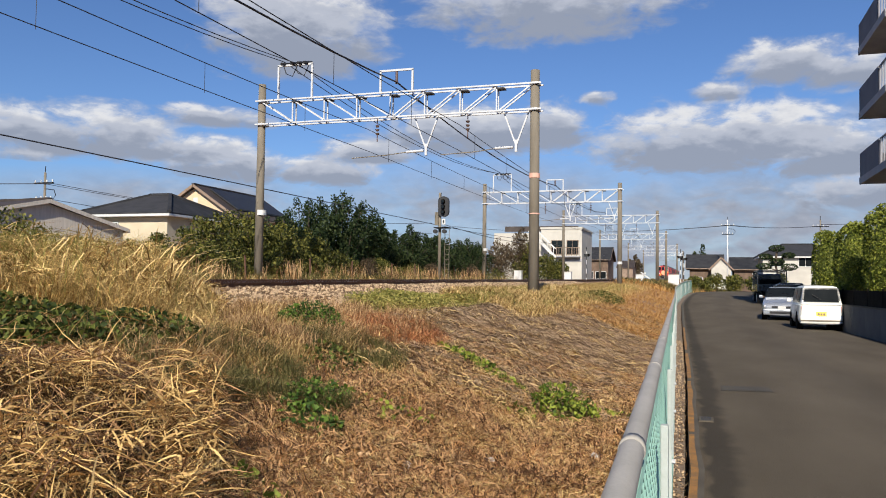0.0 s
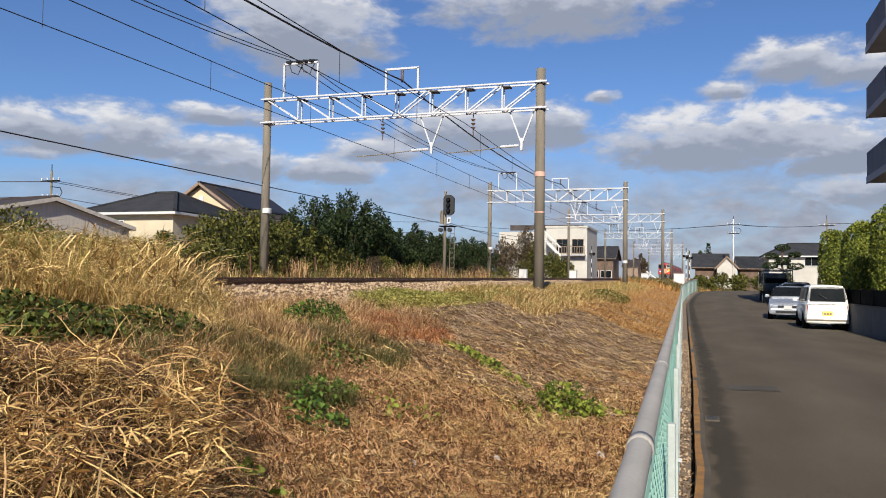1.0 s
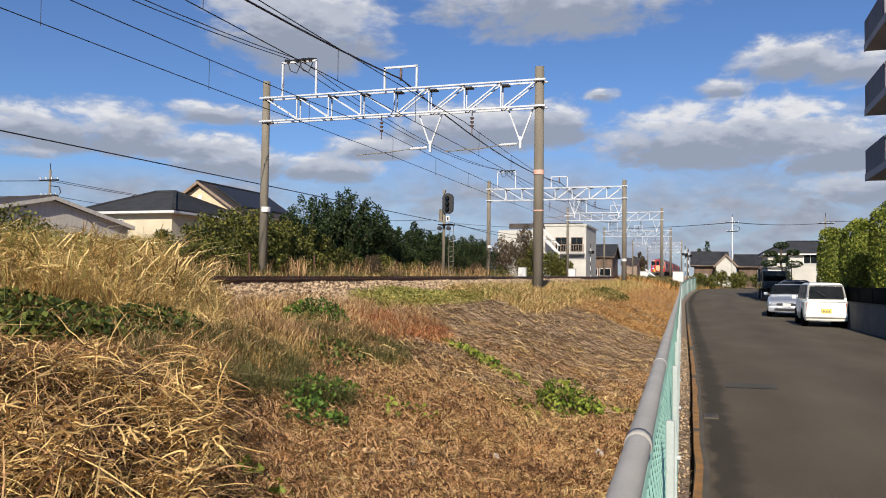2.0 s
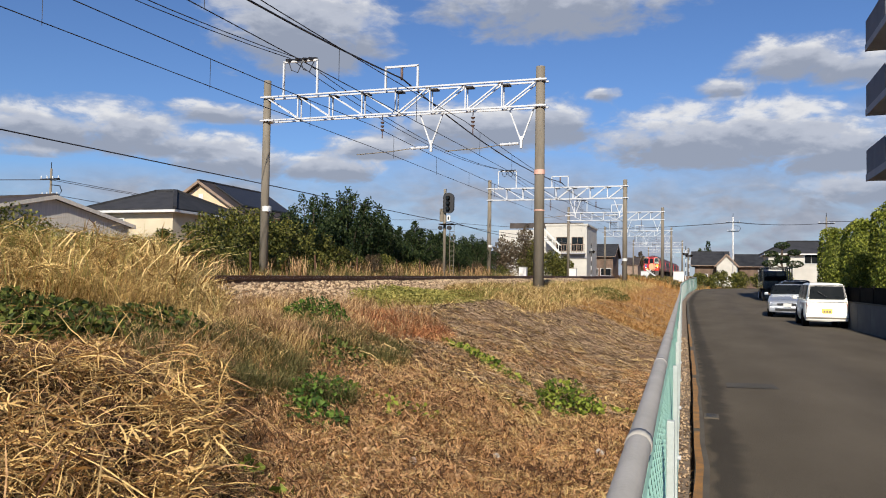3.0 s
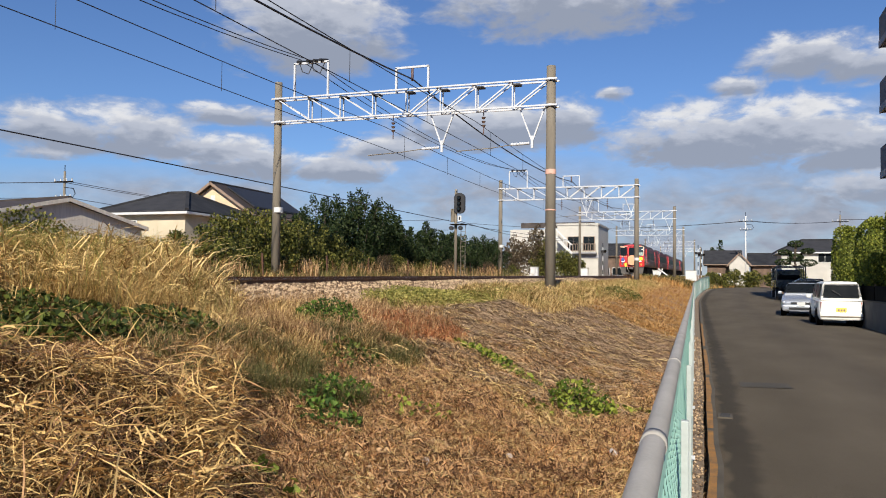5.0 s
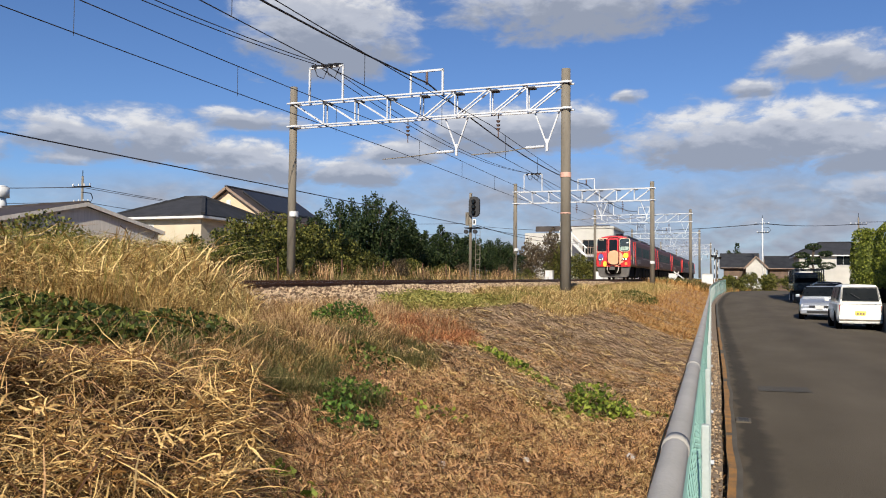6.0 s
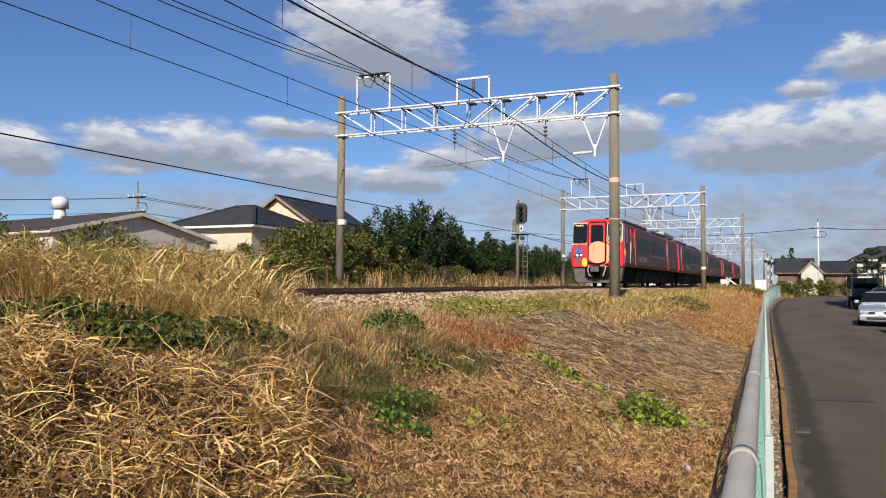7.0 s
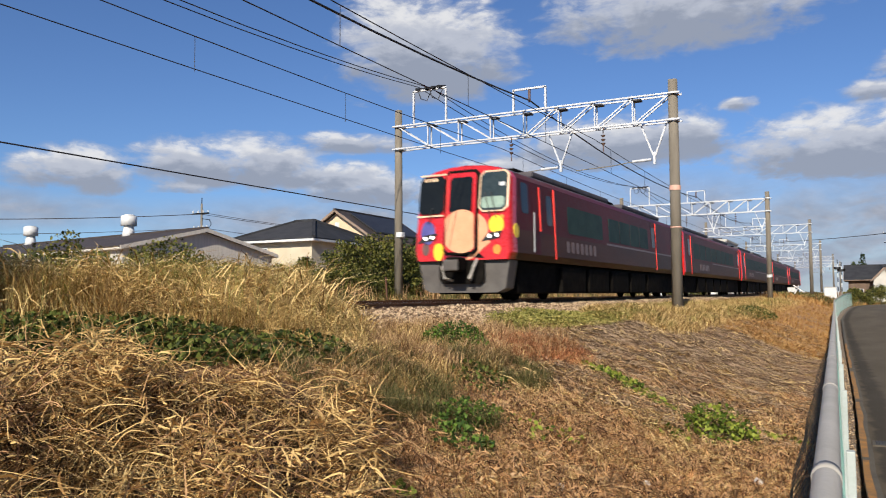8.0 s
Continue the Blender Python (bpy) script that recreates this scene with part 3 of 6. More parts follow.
def blades(name, label, X, Y, H, width, lean, curl, material, flat=0.0, lift=0.0, segs=3, category="grass"):
    """Tapering bent blades, one at each X, Y; lean: how far the tip goes sideways over the height."""
    n = len(X)
    Z = gz_many(X, Y) - 0.01 + lift
    H = np.broadcast_to(H, n) * rng.uniform(0.65, 1.25, n)
    az = rng.uniform(0, 2 * np.pi, n)
    ln = lean * rng.uniform(0.3, 1.5, n)
    w = width * rng.uniform(0.6, 1.3, n)
    tw = az + np.pi / 2 + rng.uniform(-0.7, 0.7, n)
    D = np.stack([np.cos(az), np.sin(az)], -1)
    S = np.stack([np.cos(tw), np.sin(tw)], -1)
    V = np.zeros((n, 2 * segs + 1, 3))
    for k in range(segs + 1):
        t = k / segs
        side = ln * H * t ** (1.0 + curl)
        up = H * (1 - flat) * (t - 0.55 * min(1, lean) * curl * t ** 3)
        c = np.stack([X + D[:, 0] * side, Y + D[:, 1] * side, Z + up], -1)
        if k == segs:
            V[:, 2 * segs] = c
        else:
            ww = (w * (1 - 0.75 * t))[:, None] * S * 0.5
            V[:, 2 * k, :] = c
            V[:, 2 * k + 1, :] = c
            V[:, 2 * k, :2] += ww
            V[:, 2 * k + 1, :2] -= ww
    m = 2 * segs + 1
    pat = []
    sz = []
    for k in range(segs - 1):
        pat += [2 * k, 2 * k + 1, 2 * k + 3, 2 * k + 2]
        sz.append(4)
    pat += [2 * segs - 2, 2 * segs - 1, 2 * segs]
    sz.append(3)
    f = (np.array(pat)[None] + m * np.arange(n)[:, None]).ravel()
    return stuff_mesh(name, V, f, np.tile(sz, n), material, label, category)


def leaves(name, label, P, size, material, parent=None, up=0.6, category="plant"):
    """Pointed leaves, folded along the middle, at the points P."""
    n = len(P)
    P = np.asarray(P)
    az, tilt = rng.uniform(0, 2 * np.pi, n), rng.uniform(-0.9, 0.9, n) * (1 - up) * 2
    d = np.stack([np.cos(az) * np.cos(tilt), np.sin(az) * np.cos(tilt), np.sin(tilt)], -1)
    r = rng.normal(size=(n, 3))
    r[:, 2] *= 1 - up
    s = np.cross(d, np.array([0, 0, 1.0]) + r * 0.7)
    s /= np.linalg.norm(s, axis=1)[:, None] + 1e-6
    nn = np.cross(s, d)
    L = size * rng.uniform(0.6, 1.3, n)[:, None]
    V = np.stack([P - d * L * 0.5, P + s * L * 0.36 + nn * L * 0.1 - d * L * 0.05, P + d * L * 0.55, P - s * L * 0.36 + nn * L * 0.1 - d * L * 0.05], 1)
    f = (np.array([0, 1, 2, 0, 2, 3])[None] + 4 * np.arange(n)[:, None]).ravel()
    ob = stuff_mesh(name, V, f, np.full(2 * n, 3), material, label, category)
    if parent is not None:
        ob.parent = parent
        for k in ("label", "category", "kind"):
            if k in ob.keys():
                del ob[k]
    return ob


M["straw"] = leafmat("straw", (0.24, 0.13, 0.038), (0.78, 0.57, 0.25), 0.45)
M["straw_gold"] = leafmat("straw_gold", (0.19, 0.095, 0.028), (0.74, 0.50, 0.20), 0.5)
M["straw_tall"] = leafmat("straw_tall", (0.27, 0.155, 0.045), (0.92, 0.68, 0.29), 0.5, glow=0.22)
M["straw_rust"] = leafmat("straw_rust", (0.26, 0.11, 0.038), (0.84, 0.47, 0.2), 0.42)
M["straw_brown"] = leafmat("straw_brown", (0.17, 0.085, 0.034), (0.62, 0.41, 0.21), 0.42)
M["straw_grey"] = leafmat("straw_grey", (0.12, 0.075, 0.042), (0.5, 0.36, 0.225), 0.45)
# Under-layer straw: the shade between stalks is put into this dark colour.
M["straw_shade"] = leafmat("straw_shade", (0.035, 0.022, 0.01), (0.16, 0.09, 0.035), 0.4)
M["straw_mulch"] = leafmat("straw_mulch", (0.08, 0.036, 0.016), (0.58, 0.345, 0.165), 0.45)
M["straw_red"] = leafmat("straw_red", (0.25, 0.085, 0.035), (0.62, 0.27, 0.11), 0.35)
M["orange_grass"] = leafmat("orange_grass", (0.36, 0.17, 0.05), (0.58, 0.35, 0.13), 0.3)
M["olive"] = leafmat("olive_grass", (0.07, 0.07, 0.024), (0.22, 0.19, 0.07), 0.3)
M["yellow_green"] = leafmat("yellow_green_grass", (0.17, 0.17, 0.04), (0.4, 0.34, 0.1), 0.3)
M["leaf_green"] = leafmat("leaf_green", (0.03, 0.06, 0.012), (0.12, 0.19, 0.03), 0.4)
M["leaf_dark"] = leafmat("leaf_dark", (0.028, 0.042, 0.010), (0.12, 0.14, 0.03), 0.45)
M["leaf_bright"] = leafmat("leaf_bright", (0.055, 0.09, 0.011), (0.27, 0.31, 0.048), 0.45)
M["dead_leaf"] = leafmat("dead_leaf", (0.15, 0.07, 0.03), (0.60, 0.40, 0.22), 0.5)


def fan(n, d0, d1, a0, a1, keep, power=1.4):
    """n places spread around the origin, thinning out with distance, where keep(x, y) holds. Angles from +y, negative towards the track."""
    X, Y = [], []
    while len(X) < n:
        d = d0 + (d1 - d0) * rng.random() ** power
        a = math.radians(rng.uniform(a0, a1))
        x, y = d * math.sin(a), d * math.cos(a)
        if x < edge_x(y) - 0.38 and keep(x, y) > rng.random():
            X.append(x), Y.append(y)
    return np.array(X), np.array(Y)


def blob(x, y, cx, cy, rx, ry):
    q = ((x - cx) / rx) ** 2 + ((y - cy) / ry) ** 2
    q += 0.55 * noise.noise((x * 1.4, y * 1.4, cx))
    return max(0.0, min(1.0, 1.7 - 1.5 * q))


def in_clump(x, y):
    """The heap of bent straw nearest the lens."""
    edge = 5.0 - 0.55 * max(0, x + 3.6) ** 2 - 0.9 * max(0, x + 3.2)
    return 1.0 if -8 < x < -1.9 and 0.67 * y - 0.74 * x < 5.85 and y < edge + 0.35 * noise.noise((x * 1.5, 3, 0)) else 0.0


def tall_zone(x, y):
    if not (-7.2 < x < -4.3):
        return 0.0
    top = 9.8 + 0.9 * noise.noise((x * 2, y * 0.4, 4))
    if y > top or (x > -5.0 and y < 6.6) or (x > -5.2 and y > 8.6) or -x < (0.675 + 0.05 * noise.noise((x * 2.3, y * 2.3, 9))) * y:
        return 0.0
    return 0.004 if 0.67 * x + 0.74 * y < 1.5 and 0.67 * y - 0.74 * x < 7.95 + 0.7 * noise.noise((x * 1.3, y * 1.3, 7)) else 1.0


def shade_noise(x, y, s=0.6):
    return 0.5 + 0.9 * noise.noise((x * s, y * s, 11))


def clumpy(x, y, f=2.2, cut=0.42):
    """Uneven growth: tufts with bare gaps between them."""
    q = 0.5 + 0.75 * noise.noise((x * f, y * f, 21)) + 0.35 * noise.noise((x * f * 2.7, y * f * 2.7, 4))
    return max(0.0, min(1.0, (q - cut) * 3.2))


plain = lambda x, y: 0.0 if x < -6.6 else 1.0
X, Y = fan(50000, 2.0, 16, -62, 2, lambda x, y: plain(x, y) * (1 - 0.85 * in_clump(x, y)) * (1 if x > -3.6 else 0.35) * (0.25 + 0.75 * clumpy(x, y, 1.3, 0.3)))
blades("straw_litter", "flattened brown cut straw on the bank", X, Y, 0.085, 0.010, 1.6, 0.7, M["straw_brown"], 0.1)
X, Y = fan(32000, 2.0, 14, -60, 1, lambda x, y: plain(x, y) * (1 - in_clump(x, y)) * (0.1 + clumpy(x + 40, y, 1.6, 0.45)))
blades("pale_straw_litter", "pale cut straw lying on the bank", X, Y, 0.1, 0.009, 1.9, 0.6, M["straw"], 0.3, 0.02)


def sticks(name, label, X, Y, length, width, material, lift=0.012, bend=0.25, along=None, category="straw"):
    """Straight or once-bent stalks lying on the slope; along: the way most of them point."""
    n = len(X)
    az = rng.uniform(0, 2 * np.pi, n) if along is None else along + rng.normal(size=n) * 0.5
    ln = length * rng.uniform(0.35, 1.4, n)
    d = np.stack([np.cos(az), np.sin(az)], -1) * ln[:, None] * 0.5
    a, b = np.stack([X, Y], -1) - d, np.stack([X, Y], -1) + d
    m = np.stack([X, Y], -1) + np.stack([-d[:, 1], d[:, 0]], -1) * (rng.normal(size=n) * bend)[:, None]
    zs = [gz_many(p[:, 0], p[:, 1]) + lift * rng.uniform(0.2, 2.4, n) for p in (a, m, b)]
    S = np.stack([-np.sin(az), np.cos(az), rng.normal(size=n) * 0.8], -1)
    S /= np.linalg.norm(S, axis=1)[:, None]
    w = (width * rng.uniform(0.5, 1.4, n) * 0.5)[:, None]
    V = np.zeros((n, 6, 3))
    for k, (p, z, q) in enumerate(zip((a, m, b), zs, (0.7, 1.0, 0.4))):
        c = np.concatenate([p, z[:, None]], 1)
        V[:, 2 * k], V[:, 2 * k + 1] = c + S * w * q, c - S * w * q
    f = (np.array([0, 1, 3, 2, 2, 3, 5, 4])[None] + 6 * np.arange(n)[:, None]).ravel()
    return stuff_mesh(name, V, f, np.full(2 * n, 4), material, label, category)


X, Y = fan(38000, 9, 34, -34, -2, lambda x, y: (1.0 if -4.7 < x < -1.3 else 0.25 if x > -1.3 else 0) * (0.2 + clumpy(x, y, 1.2, 0.35)), 1.2)
sticks("grey_reed_litter", "grey-brown reed stalks lying on the slope", X, Y, 0.25, 0.0095, M["straw_grey"], 0.03)
X, Y = fan(3500, 8, 30, -34, -2, lambda x, y: (1.0 if -5.0 < x < -0.9 else 0) * clumpy(x + 3, y, 1.9, 0.4), 1.2)
sticks("pale_reed_litter", "pale cut reed pieces strewn over the slope", X, Y, 0.22, 0.010, M["straw"], 0.05)
X, Y = fan(17000, 2.2, 11, -46, 1, lambda x, y: (1.0 if x > -4.4 else 0.3 if x > -5.4 else 0) * (1 - in_clump(x, y)) * (0.15 + clumpy(x + 15, y, 2.0, 0.35)))
sticks("cut_straw", "short pieces of pale cut straw on the bank", X, Y, 0.12, 0.005, M["straw"], 0.035)
X, Y = fan(26000, 2.2, 12, -46, 1, lambda x, y: (1.0 if x > -4.6 else 0.3 if x > -5.6 else 0) * (1 - in_clump(x, y)) * (0.15 + clumpy(x + 25, y, 1.7, 0.35)))
sticks("cut_brown_straw", "short pieces of dark brown cut stalks", X, Y, 0.12, 0.008, M["straw_mulch"], 0.045)
X, Y = fan(36000, 3.0, 14, -34, 1, lambda x, y: (1.0 if x > -3.0 else 0.3 if x > -4.2 else 0) * (1 - in_clump(x, y)) * (0.25 + clumpy(x - 20, y, 1.1, 0.3)))
blades("rusty_straw", "rust-coloured dry stems on flat ground", X, Y, 0.11, 0.007, 1.4, 0.8, M["straw_rust"], 0.1, 0.01)
X, Y = fan(9000, 3.0, 14, -50, -18, lambda x, y: clumpy(x + 9, y, 1.7, 0.4) if -5.9 < x < -3.7 and 5.2 < y < 12 else 0)
blades("brown_weeds", "thin brown standing weeds", X, Y, 0.3, 0.007, 0.6, 0.8, M["straw_brown"])
X, Y = fan(5000, 3.0, 14, -50, -18, lambda x, y: clumpy(x + 3, y, 2.2, 0.5) if -5.6 < x < -3.6 and 5.4 < y < 10 else 0)
blades("pale_weeds", "pale dry weeds standing among brown ones", X, Y, 0.27, 0.008, 0.7, 0.9, M["straw"])
X, Y = fan(15000, 3.0, 13, -50, -18, lambda x, y: max(blob(x, y, -4.2, 6.3, 0.9, 0.9), blob(x, y, -3.75, 5.5, 0.55, 0.55), blob(x, y, -3.7, 8.2, 0.6, 0.8), blob(x, y, -3.1, 6.1, 0.3, 0.5)) * clumpy(x, y, 2.4, 0.35))
blades("olive_grass", "fine olive green grass tufts", X, Y, 0.25, 0.006, 0.7, 0.8, M["olive"])
X, Y = fan(6500, 7, 13, -36, -15, lambda x, y: blob(x, y, -4.15, 10.3, 0.75, 1.25))
blades("red_weeds", "low reddish-brown weeds", X, Y, 0.17, 0.010, 0.8, 0.6, M["straw_red"])
X, Y = fan(11000, 11, 30, -32, -10, lambda x, y: clumpy(x, y, 1.3, 0.25) if -6.3 < x < -4.6 and y > 13.6 else 0)
blades("yellow_green_grass", "yellow-green grass along the ballast", X, Y, 0.15, 0.010, 0.8, 0.8, M["yellow_green"])
X, Y = fan(15000, 10.5, 26, -27, -12, lambda x, y: clumpy(x, y, 1.3, 0.2) * max(blob(x, y, -5.45, 14.6, 0.75, 2.6), blob(x, y, -5.2, 19.5, 0.5, 3.0)), 1.2)
leaves("yellow_green_weeds", "mat of small yellow-green weed leaves by the ballast", np.stack([X, Y, gz_many(X, Y) + rng.uniform(0.02, 0.2, len(X))], -1), 0.045, M["yellow_green"], None, 0.4, "weeds")
X, Y = fan(18000, 18, 75, -18, -2, lambda x, y: (0.15 + clumpy(x, y, 0.8, 0.3)) if -6.4 < x < -3.6 and y > 17 else 0)
blades("crest_grass", "pale dry grass on the crest of the bank", X, Y, 0.4, 0.012, 0.9, 0.9, M["straw"])
X, Y = fan(6000, 18, 60, -18, -3, lambda x, y: clumpy(x + 7, y, 0.8, 0.45) if -6.4 < x < -3.9 and y > 17 else 0)
blades("crest_green", "green grass tufts on the crest", X, Y, 0.3, 0.02, 0.7, 0.9, M["yellow_green"])
X, Y = fan(15000, 18, 75, -14, 0, lambda x, y: (0.25 + clumpy(x, y, 0.6, 0.3)) if -4.4 < x < -0.8 and y > 23 else 0)
blades("orange_slope_grass", "orange dry grass on the slope", X, Y, 0.22, 0.02, 1.1, 0.8, M["orange_grass"])
X, Y = fan(1800, 2.2, 6.2, -75, -22, lambda x, y: in_clump(x, y) * (0.02 + clumpy(x, y, 2.1, 0.56)), 1.0)
blades("straw_heap", "golden bent straw heaped over the bank", X, Y, 0.38, 0.007, 0.95, 1.3, M["straw"], 0, 0.0, 5)
X, Y = fan(1500, 2.2, 6.2, -75, -24, lambda x, y: in_clump(x, y) * (0.02 + clumpy(x, y, 2.1, 0.56)), 1.0)
blades("straw_leaves", "broad curled dry reed leaves", X, Y, 0.34, 0.016, 0.9, 1.7, M["straw"], 0, 0.05, 5)
# Coloured dark so that gaps in the heap look shaded.
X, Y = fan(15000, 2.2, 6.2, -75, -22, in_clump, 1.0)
blades("straw_under", "stalks under the straw, coloured dark as shade in the gaps", X, Y, 0.3, 0.012, 1.0, 0.6, M["straw_shade"], 0, 0, 4)


def heap_h(x, y):
    return 0.06 + 0.3 * clumpy(x, y, 1.3, 0.22)


def tangle(name, label, X, Y, top, seg, width, material, steps=6, wild=0.45, category="straw"):
    """Crooked stalks that lie and lean criss-cross up to the height top over the ground."""
    n = len(X)
    P = np.stack([X, Y, gz_many(X, Y) + np.asarray(top) * rng.uniform(0.25, 1.0, n)], -1)
    D = rng.normal(size=(n, 3))
    D[:, 2] = D[:, 2] * 0.55 + 0.15
    D /= np.linalg.norm(D, axis=1)[:, None]
    S = np.cross(D, rng.normal(size=(n, 3)))
    S /= np.linalg.norm(S, axis=1)[:, None] + 1e-6
    step = seg * rng.uniform(0.35, 1.5, n)[:, None]
    w = (width * rng.uniform(0.5, 1.5, n))[:, None]
    V = np.zeros((n, 2 * steps + 2, 3))
    for k in range(steps + 1):
        ww = w * (1.0 - 0.7 * abs(2 * k / steps - 0.8) ** 2 / 1.44)
        V[:, 2 * k], V[:, 2 * k + 1] = P + S * ww * 0.5, P - S * ww * 0.5
        P = P + D * step
        D = D + rng.normal(size=(n, 3)) * wild * rng.random((n, 1)) ** 2
        D[:, 2] -= 0.14
        D /= np.linalg.norm(D, axis=1)[:, None]
    pat = []
    for k in range(steps):
        pat += [2 * k, 2 * k + 1, 2 * k + 3, 2 * k + 2]
    f = (np.array(pat)[None] + (2 * steps + 2) * np.arange(n)[:, None]).ravel()
    return stuff_mesh(name, V, f, np.full(n * steps, 4), material, label, category)


def tops(X, Y, f):
    return np.array([f(x, y) for x, y in zip(X, Y)])


X, Y = fan(12000, 2.2, 6.4, -75, -22, lambda x, y: in_clump(x, y) * (0.02 + clumpy(x, y, 1.6, 0.48)), 1.0)
tangle("straw_tangle", "crooked golden straw tangled over the heap", X, Y, tops(X, Y, heap_h) + 0.05, 0.045, 0.0052, M["straw_gold"])
X, Y = fan(9000, 2.2, 6.4, -75, -22, lambda x, y: in_clump(x, y) * (0.1 + clumpy(x + 4, y, 1.5, 0.35)), 1.0)
tangle("brown_tangle", "crooked brown stalks in the straw heap", X, Y, tops(X, Y, heap_h), 0.045, 0.0055, M["straw_mulch"])
X, Y = fan(6500, 2.2, 6.4, -75, -22, lambda x, y: in_clump(x, y) * (0.05 + clumpy(x, y, 1.5, 0.42)), 1.0)
tangle("curled_scraps", "short curled pale leaf scraps on the heap", X, Y, tops(X, Y, heap_h) + 0.1, 0.026, 0.0095, M["straw_gold"], 5, 0.8)
X, Y = fan(110, 2.2, 6.6, -75, -20, lambda x, y: in_clump(x, y), 1.0)
tangle("long_stalks", "long pale stalks fallen across the heap", X, Y, tops(X, Y, heap_h) + 0.12, 0.14, 0.006, M["straw_gold"], 6, 0.22)

X, Y = fan(260, 4.5, 9.5, -75, -34, lambda x, y: blob(x, y, -6.15, 5.0, 2.0, 1.5), 1.0)
tangle("stray_stalks", "stray dry stalks over the green leaves", X, Y, np.full(len(X), 0.42), 0.08, 0.005, M["straw_gold"], 6, 0.35)

EDGE = lambda X, Y: np.clip((-X / Y - 0.66) / 0.13, 0.4, 1.0)
X, Y = fan(30000, 5, 13, -75, -27, lambda x, y: tall_zone(x, y) * (0.1 + clumpy(x, y, 2.0, 0.42)), 1.0)
H = (0.5 + 0.42 * np.clip((-X - 4.9) / 1.4, 0, 1)) * EDGE(X, Y)
blades("tall_dry_grass", "tall dry golden grass beside the track", X, Y, H, 0.0068, 0.42, 1.5, M["straw_tall"], 0, 0, 5)
X, Y = fan(16000, 5, 13, -75, -27, lambda x, y: tall_zone(x, y) * (0.2 + clumpy(x, y, 1.8, 0.35)), 1.0)
tangle("grass_tangle", "broken crooked leaves among the tall grass", X, Y, (0.35 + 0.4 * np.clip((-X - 4.9) / 1.4, 0, 1)) * EDGE(X, Y), 0.036, 0.006, M["straw_tall"], 5, 0.75, "grass")
# Dark under-layer stands for the shade low among the tall stems.
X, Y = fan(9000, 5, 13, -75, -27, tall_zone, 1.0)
blades("tall_grass_under", "stems under the tall grass, coloured dark as shade", X, Y, 0.4 * EDGE(X, Y), 0.012, 0.7, 0.8, M["straw_shade"], 0, 0, 4)
X, Y = fan(4000, 5, 13, -75, -27, tall_zone, 1.0)
blades("tall_brown_grass", "brown stems among the dry grass", X, Y, (0.45 + 0.4 * np.clip((-X - 5.2) / 1.4, 0, 1)) * EDGE(X, Y), 0.006, 0.4, 1.2, M["straw_brown"], 0, 0, 4)
X, Y = fan(4200, 5, 13, -75, -27, lambda x, y: tall_zone(x, y) * (0.1 + clumpy(x + 5, y, 1.1, 0.4)) * (0.12 if x > -6.3 else 1.0), 1.0)
blades("tall_green_grass", "green stems among the dry grass", X, Y, 1.0 * EDGE(X, Y), 0.008, 0.35, 1.4, M["yellow_green"], 0, 0, 5)
far = lambda x, y: 1.0 if -16.8 < x < -14.2 else 0.0
X, Y = fan(9000, 18, 66, -52, -12, lambda x, y: far(x, y) * clumpy(x, y, 0.7, 0.42), 1.2)
blades("far_weeds", "olive weeds beyond the track", X, Y, 0.6, 0.02, 0.5, 0.9, M["olive"])
X, Y = fan(1800, 18, 66, -52, -12, lambda x, y: far(x, y) * clumpy(x + 5, y, 0.6, 0.5), 1.2)
blades("far_straw", "dry straw beyond the track", X, Y, 0.55, 0.02, 0.5, 0.9, M["straw"])
X, Y = fan(2400, 18, 66, -52, -12, lambda x, y: far(x, y) * clumpy(x + 9, y, 0.5, 0.55), 1.2)
blades("far_brown_weeds", "brown seeding weeds beyond the track", X, Y, 1.0, 0.025, 0.3, 0.9, M["straw_brown"])
X, Y = fan(5000, 66, 150, -9, 1, lambda x, y: 1.0 if -7 < x < 2.5 and clumpy(x, y, 0.3, 0.2) else 0, 1.2)
blades("distant_grass", "rough dry grass far along the line", X, Y, 0.55, 0.08, 0.6, 0.9, M["orange_grass"])
X, Y = fan(4000, 66, 150, -9, 3, lambda x, y: 1.0 if -7 < x < 6 and clumpy(x + 30, y, 0.2, 0.35) and (y > 84 or x < 0) else 0, 1.2)
blades("distant_weeds", "olive weeds far along the line", X, Y, 0.7, 0.08, 0.6, 0.9, M["olive"])


def feathers():
    """Arching stalks with a feathery head."""
    X, Y = fan(420, 5, 12.5, -72, -30, tall_zone, 1.0)
    Z = gz_many(X, Y)
    co, ff, sz = [], [], []
    for x, y, z in zip(X, Y, Z):
        h, a = rng.uniform(0.75, 1.2) * float(np.clip((-x / y - 0.64) / 0.1, 0.6, 1.0)), rng.uniform(0, 6.28)
        dx, dy = math.cos(a), math.sin(a)
        pts = []
        for k in range(7):
            t = k / 6
            s = 0.55 * h * t ** 2.6
            pts.append(np.array([x + dx * s, y + dy * s, z + h * (t - 0.22 * t ** 5)]))
        for k in range(6):
            w0 = (0.0012, 0.0012, 0.0012, 0.0012, 0.005, 0.006)[k]
            w1 = (0.0012, 0.0012, 0.0012, 0.005, 0.006, 0.002)[k]
            p, q = pts[k], pts[k + 1]
            n = len(co)
            off = np.array([-dy, dx, 0.3])
            co += [p - off * w0, p + off * w0, q + off * w1, q - off * w1]
            ff += [n, n + 1, n + 2, n + 3]
            sz.append(4)
    stuff_mesh("feather_grass", np.array(co), ff, sz, M["straw"], "arching dry stalks with feathery heads", "grass")


feathers()


